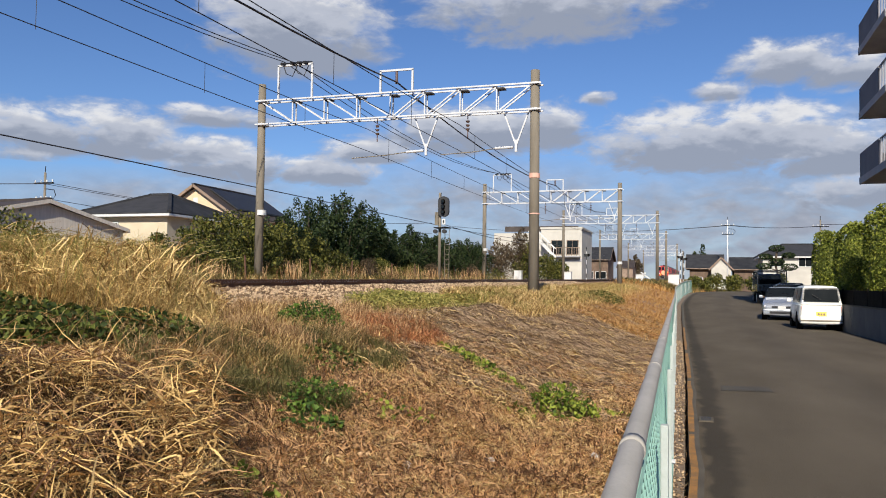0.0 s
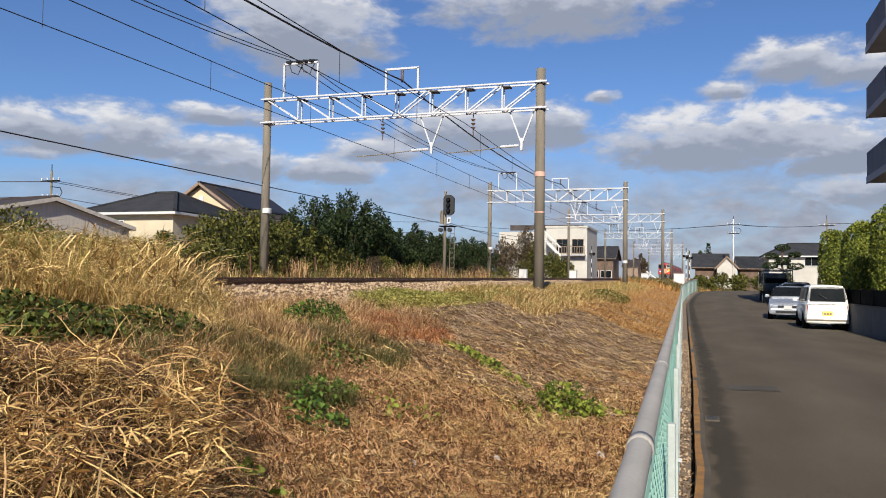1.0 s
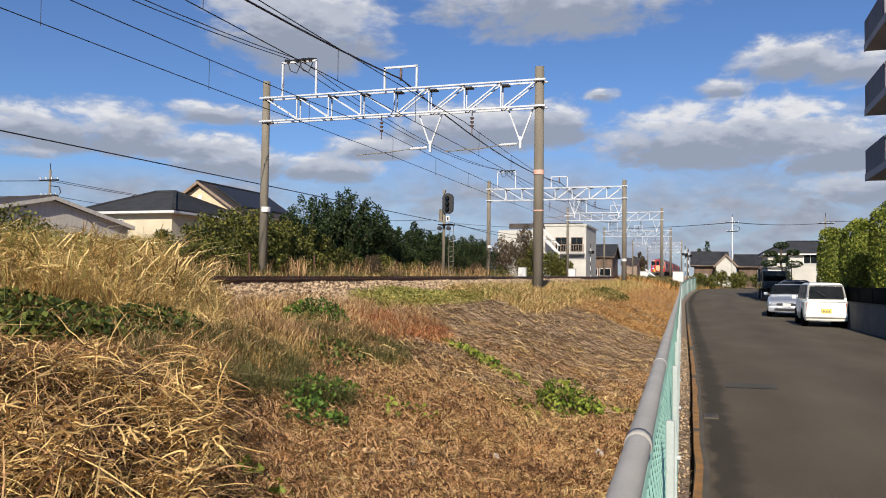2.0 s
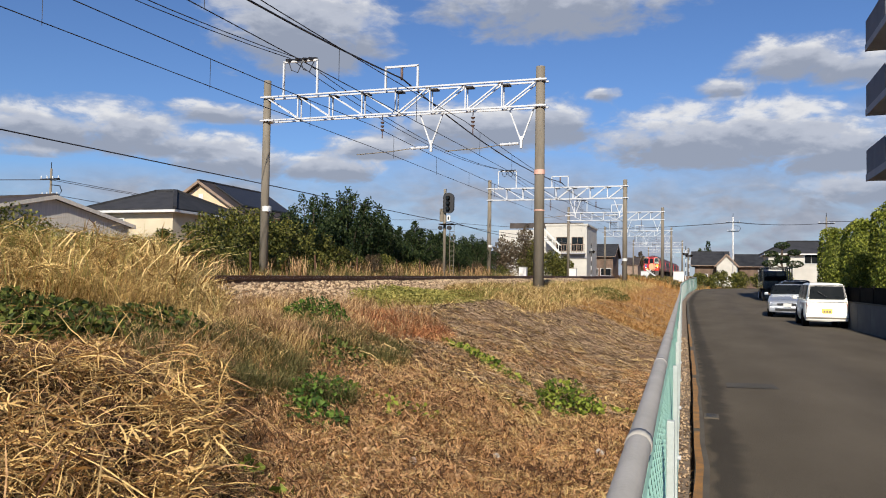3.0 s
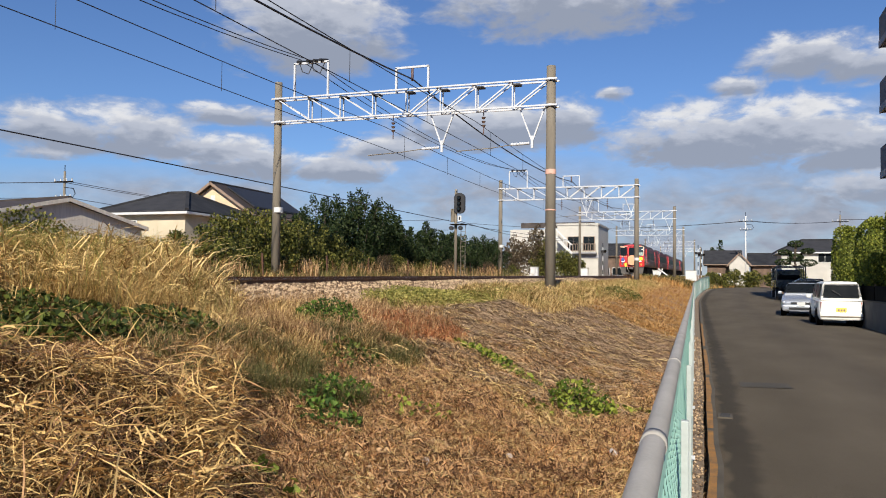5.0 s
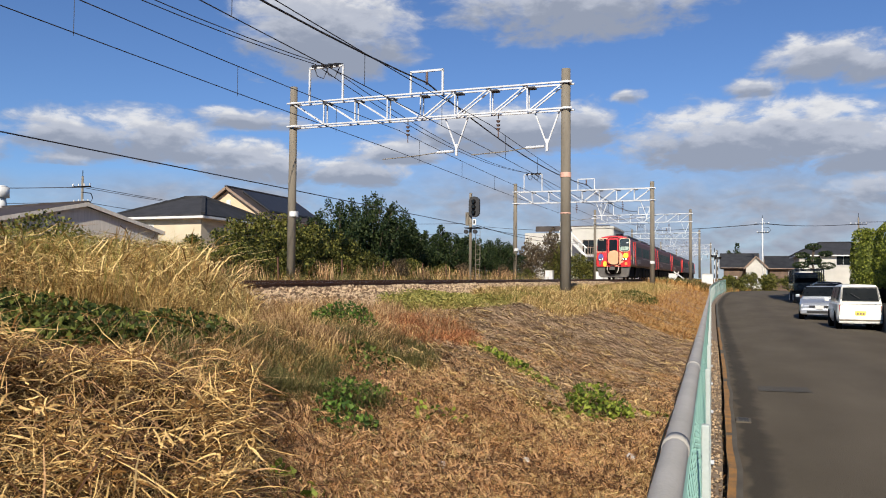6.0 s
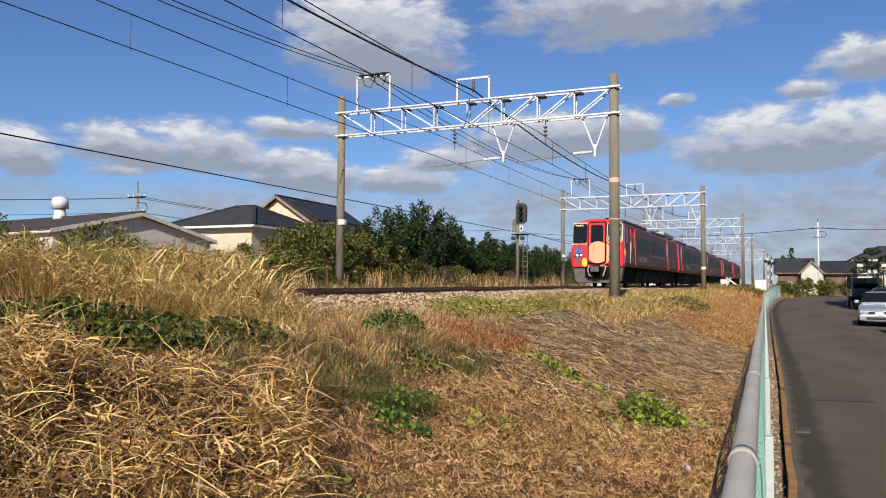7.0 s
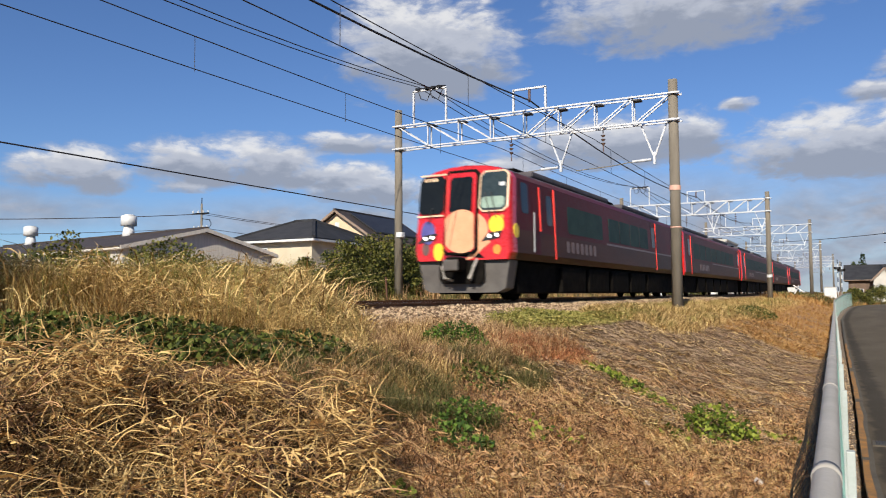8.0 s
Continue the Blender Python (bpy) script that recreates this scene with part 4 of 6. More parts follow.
# ---- leafy plants on the bank ----
def broad_plant(name, label, x, y, rx, ry, h, n, size, material, rot=0.0):
    t = thing(name, label, "plant", pose(x, y, 0))
    P = []
    c, s = math.cos(rot), math.sin(rot)
    for _ in range(n):
        r, a = math.sqrt(rng.random()), rng.uniform(0, 6.28)
        u, v = rx * r * math.cos(a), ry * r * math.sin(a)
        u, v = u * c - v * s, u * s + v * c
        z = rough_ground(x + u, y + v) + h * rng.uniform(0.15, 1.0) * (1 - 0.6 * r * r)
        P.append((u, v, z))
    leaves("foliage", label, P, size, material, t, 0.3)
    for p in P[:max(6, n // 40)]:
        part("stem", tube([(p[0] * 0.6, p[1] * 0.6, rough_ground(x + p[0] * 0.6, y + p[1] * 0.6) - 0.02), p], 0.004, None, 4), M["olive"], t)
    return t


broad_plant("vine_plant", "bright green broad-leaved weed on the bank", -1.45, 8.95, 0.38, 0.36, 0.42, 800, 0.052, M["leaf_bright"])
broad_plant("vine_plant", "low green creeper on the bank", -0.95, 9.4, 0.35, 0.2, 0.1, 70, 0.08, M["leaf_bright"])
broad_plant("vine_plant", "low green creeper on the bank", -1.95, 8.5, 0.25, 0.2, 0.1, 45, 0.08, M["leaf_bright"])
broad_plant("creeper", "long bright green creeper across the slope", -2.75, 10.0, 0.95, 0.2, 0.17, 620, 0.055, M["leaf_bright"], math.atan2(-0.9, 1.2))
broad_plant("weed_bush", "dark green weed bush with small leaves", -4.55, 8.8, 0.42, 0.5, 0.34, 1700, 0.038, M["leaf_green"])
broad_plant("weed_bush", "green leafy weed in a hollow", -2.8, 5.45, 0.24, 0.3, 0.2, 150, 0.06, M["leaf_green"])
broad_plant("weed_bush", "fine green weed on the slope", -3.05, 6.0, 0.2, 0.55, 0.26, 700, 0.036, M["leaf_green"])
broad_plant("weed_bush", "fine olive weed on the slope", -3.55, 7.3, 0.3, 0.5, 0.22, 420, 0.04, M["leaf_dark"])
broad_plant("sapling", "thin yellow-green seedling leaves", -2.65, 6.6, 0.5, 0.3, 0.18, 70, 0.055, M["leaf_bright"])
broad_plant("weed", "few large pale green leaves in the straw", -2.42, 4.0, 0.22, 0.12, 0.2, 26, 0.08, M["leaf_bright"])
broad_plant("kudzu", "mat of dark green broad leaves", -5.9, 4.8, 2.0, 0.95, 0.36, 6200, 0.062, M["leaf_dark"], math.radians(48))
broad_plant("kudzu", "dark green broad leaves in dry grass", -4.75, 6.0, 0.6, 0.45, 0.34, 900, 0.056, M["leaf_dark"])
broad_plant("slope_bush", "dark green low bush on the bank", -4.0, 35.0, 0.8, 5.0, 0.24, 2600, 0.06, M["leaf_dark"])
X, Y = fan(10000, 3.5, 14, -48, 1, lambda x, y: (0.9 if -4.6 < x < -0.6 else 0.0) * (0.15 + clumpy(x + 2, y, 1.2, 0.3)), 1.2)
leaves("leaf_litter", "dead pale brown leaves scattered on the bank", np.stack([X, Y, gz_many(X, Y) + rng.uniform(0.02, 0.06, len(X))], -1), 0.034, M["dead_leaf"], None, 0.4, "leaf litter")


# ---- litter ----
def scrap(x, y, r, label):
    t = thing("litter", label, "litter", pose(x, y, rough_ground(x, y) + 0.03, 20, 10, 30))
    bm = bmesh.new()
    bmesh.ops.create_uvsphere(bm, u_segments=12, v_segments=8, radius=r)
    for v in bm.verts:
        v.co.z *= 0.5
        v.co += v.normal * 0.25 * r * noise.noise(v.co * 40)
    part("scrap", bm, M["scrap"], t, smooth=True)


M["scrap"] = mat("white_plastic", (0.6, 0.6, 0.58), (0.78, 0.78, 0.76), 20, 0.5, 0, 0.1, 60)
scrap(-0.89, 7.2, 0.045, "crumpled white paper cup on the straw")
scrap(-2.01, 5.41, 0.035, "torn white wrapper on the straw")
scrap(-1.61, 6.31, 0.035, "torn white wrapper on the straw")
X, Y = [], []
while len(X) < 2600:
    y = 1.5 + 20 * rng.random() ** 1.4
    X.append(edge_x(y) - rng.uniform(0.0, 0.3)), Y.append(y)
X, Y = np.array(X), np.array(Y)
blades("verge_straw", "dry straw caught along the fence", X, Y, 0.07, 0.007, 1.6, 0.5, M["straw_brown"], 0.2, 0.11)


# ---- train ----
M["red"] = mat("train_red", (0.50, 0.012, 0.014), (0.60, 0.02, 0.02), 3, 0.28, 0, 0.02, 40, coat=0.5)
# Same red paint as the front: side shade is put into this darker colour.
M["side_red_shaded"] = mat("train_red_in_shade", (0.06, 0.005, 0.007), (0.10, 0.008, 0.010), 1.2, 0.4, 0.0, 0.02, 30, c3=(0.11, 0.022, 0.016), spec=0.07, stretch=(1, 0.25, 1))
# Brown stands for the ground mirrored in the lower side.
M["side_low_reflect"] = mat("train_side_low_reflection", (0.04, 0.013, 0.008), (0.075, 0.026, 0.015), 1.5, 0.4, 0.0, 0.02, 30, spec=0.07, stretch=(1, 0.2, 1))
M["door_red"] = mat("door_edge_red", (0.75, 0.04, 0.03), (0.85, 0.06, 0.04), 3, 0.4, 0, 0, 40)
M["grey_skirt"] = mat("skirt_grey", (0.075, 0.066, 0.058), (0.125, 0.112, 0.098), 3, 0.6, 0.1, 0.1, 40)
M["dark_glass"] = mat("dark_glass", (0.008, 0.010, 0.011), (0.013, 0.016, 0.017), 2, 0.1, 0, 0, 10, spec=0.2)
M["teal_glass"] = mat("teal_glass", (0.014, 0.034, 0.03), (0.03, 0.06, 0.05), 2, 0.5, 0, 0, 10, spec=0.08)
M["cab_glass"] = mat("cab_glass", (0.02, 0.03, 0.03), (0.045, 0.06, 0.055), 1.2, 0.12, 0, 0, 10, spec=0.7)
M["cab_desk"] = mat("cab_desk", (0.2, 0.29, 0.23), (0.32, 0.42, 0.33), 4, 0.4, 0, 0, 10)
M["cream"] = mat("cream_trim", (0.75, 0.5, 0.3), (0.85, 0.62, 0.4), 5, 0.4, 0, 0, 40)
M["peach"] = mat("peach_paint", (0.72, 0.33, 0.17), (0.80, 0.40, 0.22), 5, 0.4, 0, 0, 40)
M["yellow"] = mat("yellow_paint", (0.8, 0.55, 0.03), (0.9, 0.65, 0.05), 5, 0.4, 0, 0, 40)
M["blue_paint"] = mat("blue_paint", (0.06, 0.06, 0.22), (0.12, 0.12, 0.35), 5, 0.4, 0, 0, 40)
M["white_paint"] = mat("white_paint", (0.55, 0.55, 0.53), (0.65, 0.65, 0.63), 3, 0.5, 0, 0.05, 40)
# Near-black for real black parts and for the painted shade under the train.
M["under"] = mat("underframe_shade_black", (0.005, 0.0045, 0.004), (0.014, 0.012, 0.01), 4, 0.85, 0, 0.3, 40, spec=0.03)
M["roof_grey"] = mat("train_roof_grey", (0.05, 0.045, 0.05), (0.1, 0.085, 0.09), 3, 0.7, 0, 0.1, 40)
lm = bpy.data.materials.new("headlight_glow")
lm.use_nodes = True
lb = lm.node_tree.nodes["Principled BSDF"]
lb.inputs["Base Color"].default_value = (0.9, 0.9, 0.85, 1)
lb.inputs["Emission Color"].default_value = (1.0, 0.96, 0.85, 1)
lb.inputs["Emission Strength"].default_value = 4.0
M["lamp"] = lm

HALF = [(1.25, 0.98), (1.32, 1.15), (1.295, 1.72), (1.24, 2.98), (1.12, 3.13), (0.88, 3.25), (0.48, 3.33), (0.0, 3.36)]
SECTION = HALF + [(-x, z) for x, z in reversed(HALF[:-1])]


def rake(z):
    return 0.02 * max(0, z - 1.0) + 0.16 * max(0, z - 2.1)


def car_shell(length, cab):
    bm = bmesh.new()
    if cab:
        stations = [(0.0, 0.94, 0.98), (0.04, 0.972, 0.99), (0.14, 0.993, 0.997), (0.35, 1.0, 1.0), (length - 0.25, 1.0, 1.0), (length - 0.1, 0.97, 0.99)]
    else:
        stations = [(0.1, 0.97, 0.99), (0.25, 1.0, 1.0), (length - 0.25, 1.0, 1.0), (length - 0.1, 0.97, 0.99)]
    rings = []
    for i, (y, sx, sz) in enumerate(stations):
        rings.append([bm.verts.new((x * sx, y + (rake(z) if cab and i < 4 else 0), 0.98 + (z - 0.98) * sz)) for x, z in SECTION])
    n = len(SECTION)
    for a, b in zip(rings, rings[1:]):
        for k in range(n):
            f = bm.faces.new((a[k], b[k], b[(k + 1) % n], a[(k + 1) % n]))
            zc = max(v.co.z for v in f.verts)
            # Side faces take the shaded red, low ones the reflected brown.
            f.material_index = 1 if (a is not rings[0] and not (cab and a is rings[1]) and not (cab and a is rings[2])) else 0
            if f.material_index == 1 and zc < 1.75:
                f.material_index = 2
            if min(v.co.z for v in f.verts) > 3.1 and f.material_index:
                f.material_index = 3
            if abs(zc - 0.98) < 0.01:
                f.material_index = 4
    for ring in (rings[0], rings[-1]):
        m = n - 1
        for k in range(n // 2):
            q = [ring[k], ring[k + 1], ring[m - k - 1], ring[m - k]]
            bm.faces.new(q if k + 1 != m - k - 1 else [q[0], q[1], q[3]])
    bmesh.ops.recalc_face_normals(bm, faces=bm.faces)
    return bm


def side_x(z):
    for (x0, z0), (x1, z1) in zip(HALF, HALF[1:]):
        if z0 <= z <= z1:
            return x0 + (x1 - x0) * (z - z0) / (z1 - z0)
    return 1.3


def side_panel(y0, y1, z0, z1, s, proud=0.006, thick=0.03, bm=None, cut=0.06):
    """A rounded plate lying on the side s (1 or -1) of the body."""
    out = []
    for y, z in ((y0 + cut, z0), (y1 - cut, z0), (y1, z0 + cut), (y1, z1 - cut), (y1 - cut, z1), (y0 + cut, z1), (y0, z1 - cut), (y0, z0 + cut)):
        out.append((y, z))
    bm2 = bmesh.new()
    o = [bm2.verts.new((s * (side_x(z) + proud), y, z)) for y, z in out]
    i = [bm2.verts.new((s * (side_x(z) + proud - thick), y, z)) for y, z in out]
    bm2.faces.new(o)
    for k in range(8):
        bm2.faces.new((o[k], o[(k + 1) % 8], i[(k + 1) % 8], i[k]))
    bmesh.ops.recalc_face_normals(bm2, faces=bm2.faces)
    return join(bm, bm2)


def front_panel(x0, x1, z0, z1, proud=0.01, thick=0.05, cut=0.06, bm=None):
    pts = [(x0 + cut, z0), (x1 - cut, z0), (x1, z0 + cut), (x1, z1 - cut), (x1 - cut, z1), (x0 + cut, z1), (x0, z1 - cut), (x0, z0 + cut)]
    return front_shape(pts, proud, thick, bm)


def nose(x):
    """How far the front sweeps back towards its corners."""
    q = max(0.0, abs(x) - 1.16)
    return 0.4 * q


def front_shape(pts, proud, thick, bm=None):
    bm2 = bmesh.new()
    n = len(pts)
    o = [bm2.verts.new((x, rake(z) - proud + nose(x), z)) for x, z in pts]
    i = [bm2.verts.new((x, rake(z) - proud + thick + nose(x), z)) for x, z in pts]
    bm2.faces.new(o)
    for k in range(n):
        bm2.faces.new((o[k], o[(k + 1) % n], i[(k + 1) % n], i[k]))
    bmesh.ops.recalc_face_normals(bm2, faces=bm2.faces)
    return join(bm, bm2)


def disc_pts(cx, cz, r, n=24, rz=None):
    return [(cx + r * math.cos(2 * math.pi * k / n), cz + (rz or r) * math.sin(2 * math.pi * k / n)) for k in range(n)]


def bogie(parent, y):
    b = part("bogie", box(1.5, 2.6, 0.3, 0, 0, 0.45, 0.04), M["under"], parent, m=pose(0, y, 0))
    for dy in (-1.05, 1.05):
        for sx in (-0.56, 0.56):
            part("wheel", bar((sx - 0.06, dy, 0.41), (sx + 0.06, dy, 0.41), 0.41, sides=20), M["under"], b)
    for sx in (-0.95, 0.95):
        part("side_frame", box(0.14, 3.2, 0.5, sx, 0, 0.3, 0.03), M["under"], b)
    return b


def train_car(parent, y0, length, cab):
    c = part("car", car_shell(length, cab), [M["red"], M["side_red_shaded"], M["side_low_reflect"], M["roof_grey"], M["under"]], parent, "red railcar body with tinted windows, sides coloured as in shade", m=pose(0, y0, 0))
    # Underframe and boxes hang low and near-black to paint the shade beneath.
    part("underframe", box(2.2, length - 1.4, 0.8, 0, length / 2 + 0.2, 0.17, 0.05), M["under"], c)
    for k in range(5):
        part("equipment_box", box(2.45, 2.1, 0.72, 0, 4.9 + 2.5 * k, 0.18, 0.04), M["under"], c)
    bogie(c, 3.0)
    bogie(c, length - 3.0)
    part("roof_unit", box(1.5, length * 0.36, 0.16, 0, length * 0.32, 3.33, 0.05), M["roof_grey"], c)
    part("roof_unit", box(1.5, length * 0.3, 0.16, 0, length * 0.74, 3.33, 0.05), M["roof_grey"], c)
    for k in range(4):
        part("roof_vent", box(0.5, 0.9, 0.1, 0.1, 3 + k * 4.4, 3.47, 0.03), M["under"], c)
    for s in (-1, 1):
        doors = ((2.35, 3.05), (14.2, 15.0)) if cab else ((0.9, 1.7), (length - 2.0, length - 1.2))
        for a, b in doors:
            d = part("door", side_panel(a, b, 1.08, 2.95, s, 0.004, 0.03, cut=0.04), M["side_red_shaded"], c)
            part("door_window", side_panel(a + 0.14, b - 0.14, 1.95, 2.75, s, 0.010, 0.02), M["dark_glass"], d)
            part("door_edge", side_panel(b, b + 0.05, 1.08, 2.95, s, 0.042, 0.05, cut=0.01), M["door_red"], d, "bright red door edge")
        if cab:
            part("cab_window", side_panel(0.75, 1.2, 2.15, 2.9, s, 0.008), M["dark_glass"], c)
            part("cab_door", side_panel(1.5, 1.95, 1.15, 2.95, s, 0.006, cut=0.04), M["side_red_shaded"], c)
            part("cab_door_edge", side_panel(1.95, 2.0, 1.75, 2.9, s, 0.035, 0.05, cut=0.01), M["door_red"], c, "bright red door edge")
            part("handrail", bar((s * 1.35, 1.42, 1.2), (s * 1.35, 1.42, 2.2), 0.014), M["steel"], c)
            part("marker_patch", side_panel(0.2, 0.5, 1.5, 1.85, s, 0.01, cut=0.1), M["yellow"], c, "round yellow patch")
        spans = [(4.2, 7.6)] + [(8.3 + 1.38 * k, 9.6 + 1.38 * k) for k in range(4)] if cab else [(2.5 + 1.75 * k, 4.1 + 1.75 * k) for k in range(8)]
        for a, b in spans:
            part("window", side_panel(a, b, 1.85, 2.62, s, 0.007), M["teal_glass"], c, "teal tinted window")
        # a row of pale lettering, too blurred to read
        for k in range(7):
            part("lettering", side_panel(4.0 + 0.42 * k, 4.25 + 0.42 * k, 1.3, 1.62, s, 0.006, 0.01, cut=0.05), M["sign_pale"], c)
        part("stripe", side_panel(8.0, length - 1, 1.72, 1.78, s, 0.005, 0.01, cut=0.02), M["sign_pale"], c)
    return c


M["sign_pale"] = mat("side_bar_pale", (0.10, 0.05, 0.045), (0.17, 0.11, 0.095), 6, 0.4, 0, 0, 40)


def build_train():
    t = thing("train", "bright red diesel train with painted front", "train")
    c = train_car(t, 0, 20.4, True)
    # windows of the front
    part("front_window", front_panel(-1.2, -0.5, 2.15, 3.1, 0.02, cut=0.1), M["dark_glass"], c, "black front window")
    part("window_trim", front_panel(0.455, 1.215, 2.13, 3.15, 0.015, cut=0.11), M["cream"], c, "cream window surround")
    rw = part("front_window", front_panel(0.49, 1.18, 2.17, 3.11, 0.03, cut=0.09), M["cab_glass"], c)
    part("cab_desk", front_panel(0.53, 1.13, 2.22, 2.5, 0.034, 0.01, 0.06), M["cab_desk"], rw, "pale green desk behind glass")
    part("paper", front_panel(0.98, 1.12, 2.75, 2.84, 0.036, 0.01, 0.01), M["white_paint"], rw)
    part("trim_line", front_panel(-1.22, -0.48, 3.12, 3.16, 0.02, 0.04, 0.01), M["cream"], c)
    part("trim_line", front_panel(-1.24, -0.5, 2.08, 2.12, 0.02, 0.04, 0.01), M["cream"], c)
    for k in range(4):
        part("number_bar", front_panel(-1.08 + 0.1 * k, -1.02 + 0.1 * k, 2.98, 3.06, 0.026, 0.01, 0.005), M["cream"], c)
    # gangway in the middle: a dark frame around a red door
    g = part("gangway", front_panel(-0.45, 0.45, 1.12, 3.2, 0.10, 0.2, 0.1), M["under"], c, "black rubber gangway frame")
    part("gangway_door", front_panel(-0.39, 0.39, 1.18, 3.13, 0.105, 0.03, 0.07), M["red"], g)
    part("door_glass", front_panel(-0.3, 0.3, 2.15, 3.02, 0.11, 0.02, 0.06), M["dark_glass"], g)
    part("edge_left", front_panel(-0.40, -0.36, 1.25, 3.1, 0.112, 0.02, 0.01), M["door_red"], g)
    # painted patches, plain
    part("paint_patch", front_shape([(max(-0.385, min(0.385, p[0])), p[1]) for p in disc_pts(0.05, 1.68, 0.53, 40)], 0.113, 0.01), M["peach"], g, "peach painted disc")
    part("paint_patch", front_shape([(max(0.455, p[0]), p[1]) for p in disc_pts(0.22, 1.66, 0.5, 40)], 0.012, 0.02), M["peach"], c, "peach painted disc")
    part("paint_patch", front_shape([(0.1, 0.98), (0.3, 1.02), (0.78, 1.4), (0.66, 1.5), (0.4, 1.3)], 0.014, 0.02), M["peach"], c)
    part("paint_patch", front_shape(disc_pts(0.93, 1.82, 0.2, 16, 0.22), 0.014, 0.02), M["yellow"], c, "yellow painted patch")
    part("paint_patch", front_shape(disc_pts(-0.62, 1.2, 0.14, 14, 0.22), 0.014, 0.02), M["yellow"], c)
    part("paint_patch", front_shape(disc_pts(-0.92, 1.68, 0.2, 14, 0.3), 0.012, 0.02), M["blue_paint"], c, "dark blue painted patch")
    part("paint_patch", front_shape(disc_pts(-0.98, 1.28, 0.1, 14, 0.16), 0.012, 0.02), M["sign_pale"], c)
    part("paint_patch", front_shape(disc_pts(0.95, 1.22, 0.1, 12, 0.12), 0.014, 0.02), M["door_orange"], c)
    part("paint_patch", front_shape(disc_pts(1.08, 2.0, 0.05, 10), 0.014, 0.02), M["door_orange"], c)
    for cx in (-0.92, 0.82):
        h = part("headlight", front_shape([(cx - 0.28, 1.42), (cx + 0.2, 1.5), (cx + 0.26, 1.66), (cx - 0.1, 1.62)], 0.03, 0.04), M["black"], c, "dark headlight cluster")
        for dx in (-0.06, 0.13):
            part("lamp", front_shape(disc_pts(cx + dx, 1.55 + 0.12 * dx, 0.04, 12), 0.036, 0.02), M["lamp"], h, "glowing round headlight")
    for k in range(2):
        part("wiper", bar((0.62 + 0.16 * k, rake(2.5) - 0.05, 2.62), (0.78 + 0.16 * k, rake(2.0) - 0.05, 1.98), 0.012), M["black"], c)
    part("wiper", bar((-0.78, rake(2.2) - 0.05, 2.3), (-0.88, rake(1.9) - 0.05, 1.9), 0.014), M["black"], c)
    # skirt and coupler
    part("skirt", prism([(-1.22, 0.97), (1.22, 0.97), (1.1, 0.3), (0.9, 0.2), (-0.9, 0.2), (-1.1, 0.3)], 0.12, 0.6), M["grey_skirt"], c, "grey plough skirt")
    # Flat black plate before the skirt stands for the shade of a recess.
    part("recess_shade", front_panel(-0.6, 0.6, 0.42, 1.14, 0.0, 0.06, 0.1), M["under"], c)
    cp = part("coupler", box(0.34, 0.5, 0.34, 0, -0.3, 0.7, 0.05), M["under"], c, "black coupler")
    part("coupler_face", box(0.4, 0.06, 0.26, 0, -0.58, 0.72, 0.03), M["grey_skirt"], cp)
    for sx in (-0.42, 0.42):
        part("hose", tube([(sx, 0.0, 1.0), (sx, -0.2, 0.8), (sx * 0.8, -0.25, 0.55), (sx * 0.6, 0.02, 0.5)], 0.035), M["rail_paint"], c)
    y = 20.8
    for i in range(4):
        train_car(t, y, 20.0, False)
        y += 20.4
    return t


M["door_orange"] = mat("orange_patch", (0.85, 0.25, 0.04), (0.9, 0.32, 0.06), 5, 0.4, 0, 0, 40)
train = build_train()


# ---- houses ----
M["cream_wall"] = mat("cream_render", (0.5, 0.43, 0.3), (0.6, 0.52, 0.38), 1.2, 0.9, 0, 0.1, 50)
M["peach_wall"] = mat("peach_render", (0.6, 0.43, 0.27), (0.7, 0.52, 0.34), 1.2, 0.9, 0, 0.1, 50)
M["white_wall"] = mat("white_render", (0.44, 0.42, 0.37), (0.54, 0.52, 0.46), 1.0, 0.9, 0, 0.1, 50)
M["pale_grey_wall"] = mat("pale_grey_boards", (0.48, 0.44, 0.38), (0.64, 0.59, 0.51), 1.5, 0.9, 0, 0.2, 50, stretch=(6, 6, 0.6))
M["grey_wall"] = mat("grey_boards", (0.2, 0.18, 0.155), (0.33, 0.3, 0.26), 1.5, 0.9, 0, 0.2, 50, stretch=(6, 6, 0.6))
M["brown_wall"] = mat("brown_boards", (0.09, 0.06, 0.04), (0.18, 0.12, 0.085), 1.5, 0.9, 0, 0.2, 50)
M["tile_dark"] = mat("roof_tile_dark", (0.02, 0.021, 0.023), (0.045, 0.045, 0.048), 1.2, 0.75, 0, 0.3, 30, spread=0.1, spec=0.2)
M["tile_brown"] = mat("roof_sheet_brown", (0.03, 0.022, 0.018), (0.065, 0.05, 0.042), 1.2, 0.7, 0, 0.3, 30)
M["trim_brown"] = mat("trim_brown", (0.2, 0.14, 0.1), (0.3, 0.22, 0.16), 3, 0.8, 0, 0.1, 40)
M["solar"] = mat("solar_panel", (0.016, 0.016, 0.018), (0.028, 0.028, 0.03), 2, 0.5, 0.0, 0, 30)
M["apartment"] = mat("apartment_grey_blue", (0.11, 0.115, 0.14), (0.16, 0.165, 0.19), 1.0, 0.85, 0, 0.1, 50)
M["apartment_edge"] = mat("slab_edge_grey", (0.26, 0.26, 0.28), (0.36, 0.36, 0.38), 1.0, 0.85, 0, 0.1, 50)
M["block"] = mat("block_wall", (0.075, 0.075, 0.075), (0.125, 0.122, 0.118), 1.5, 0.9, 0, 0.4, 50)


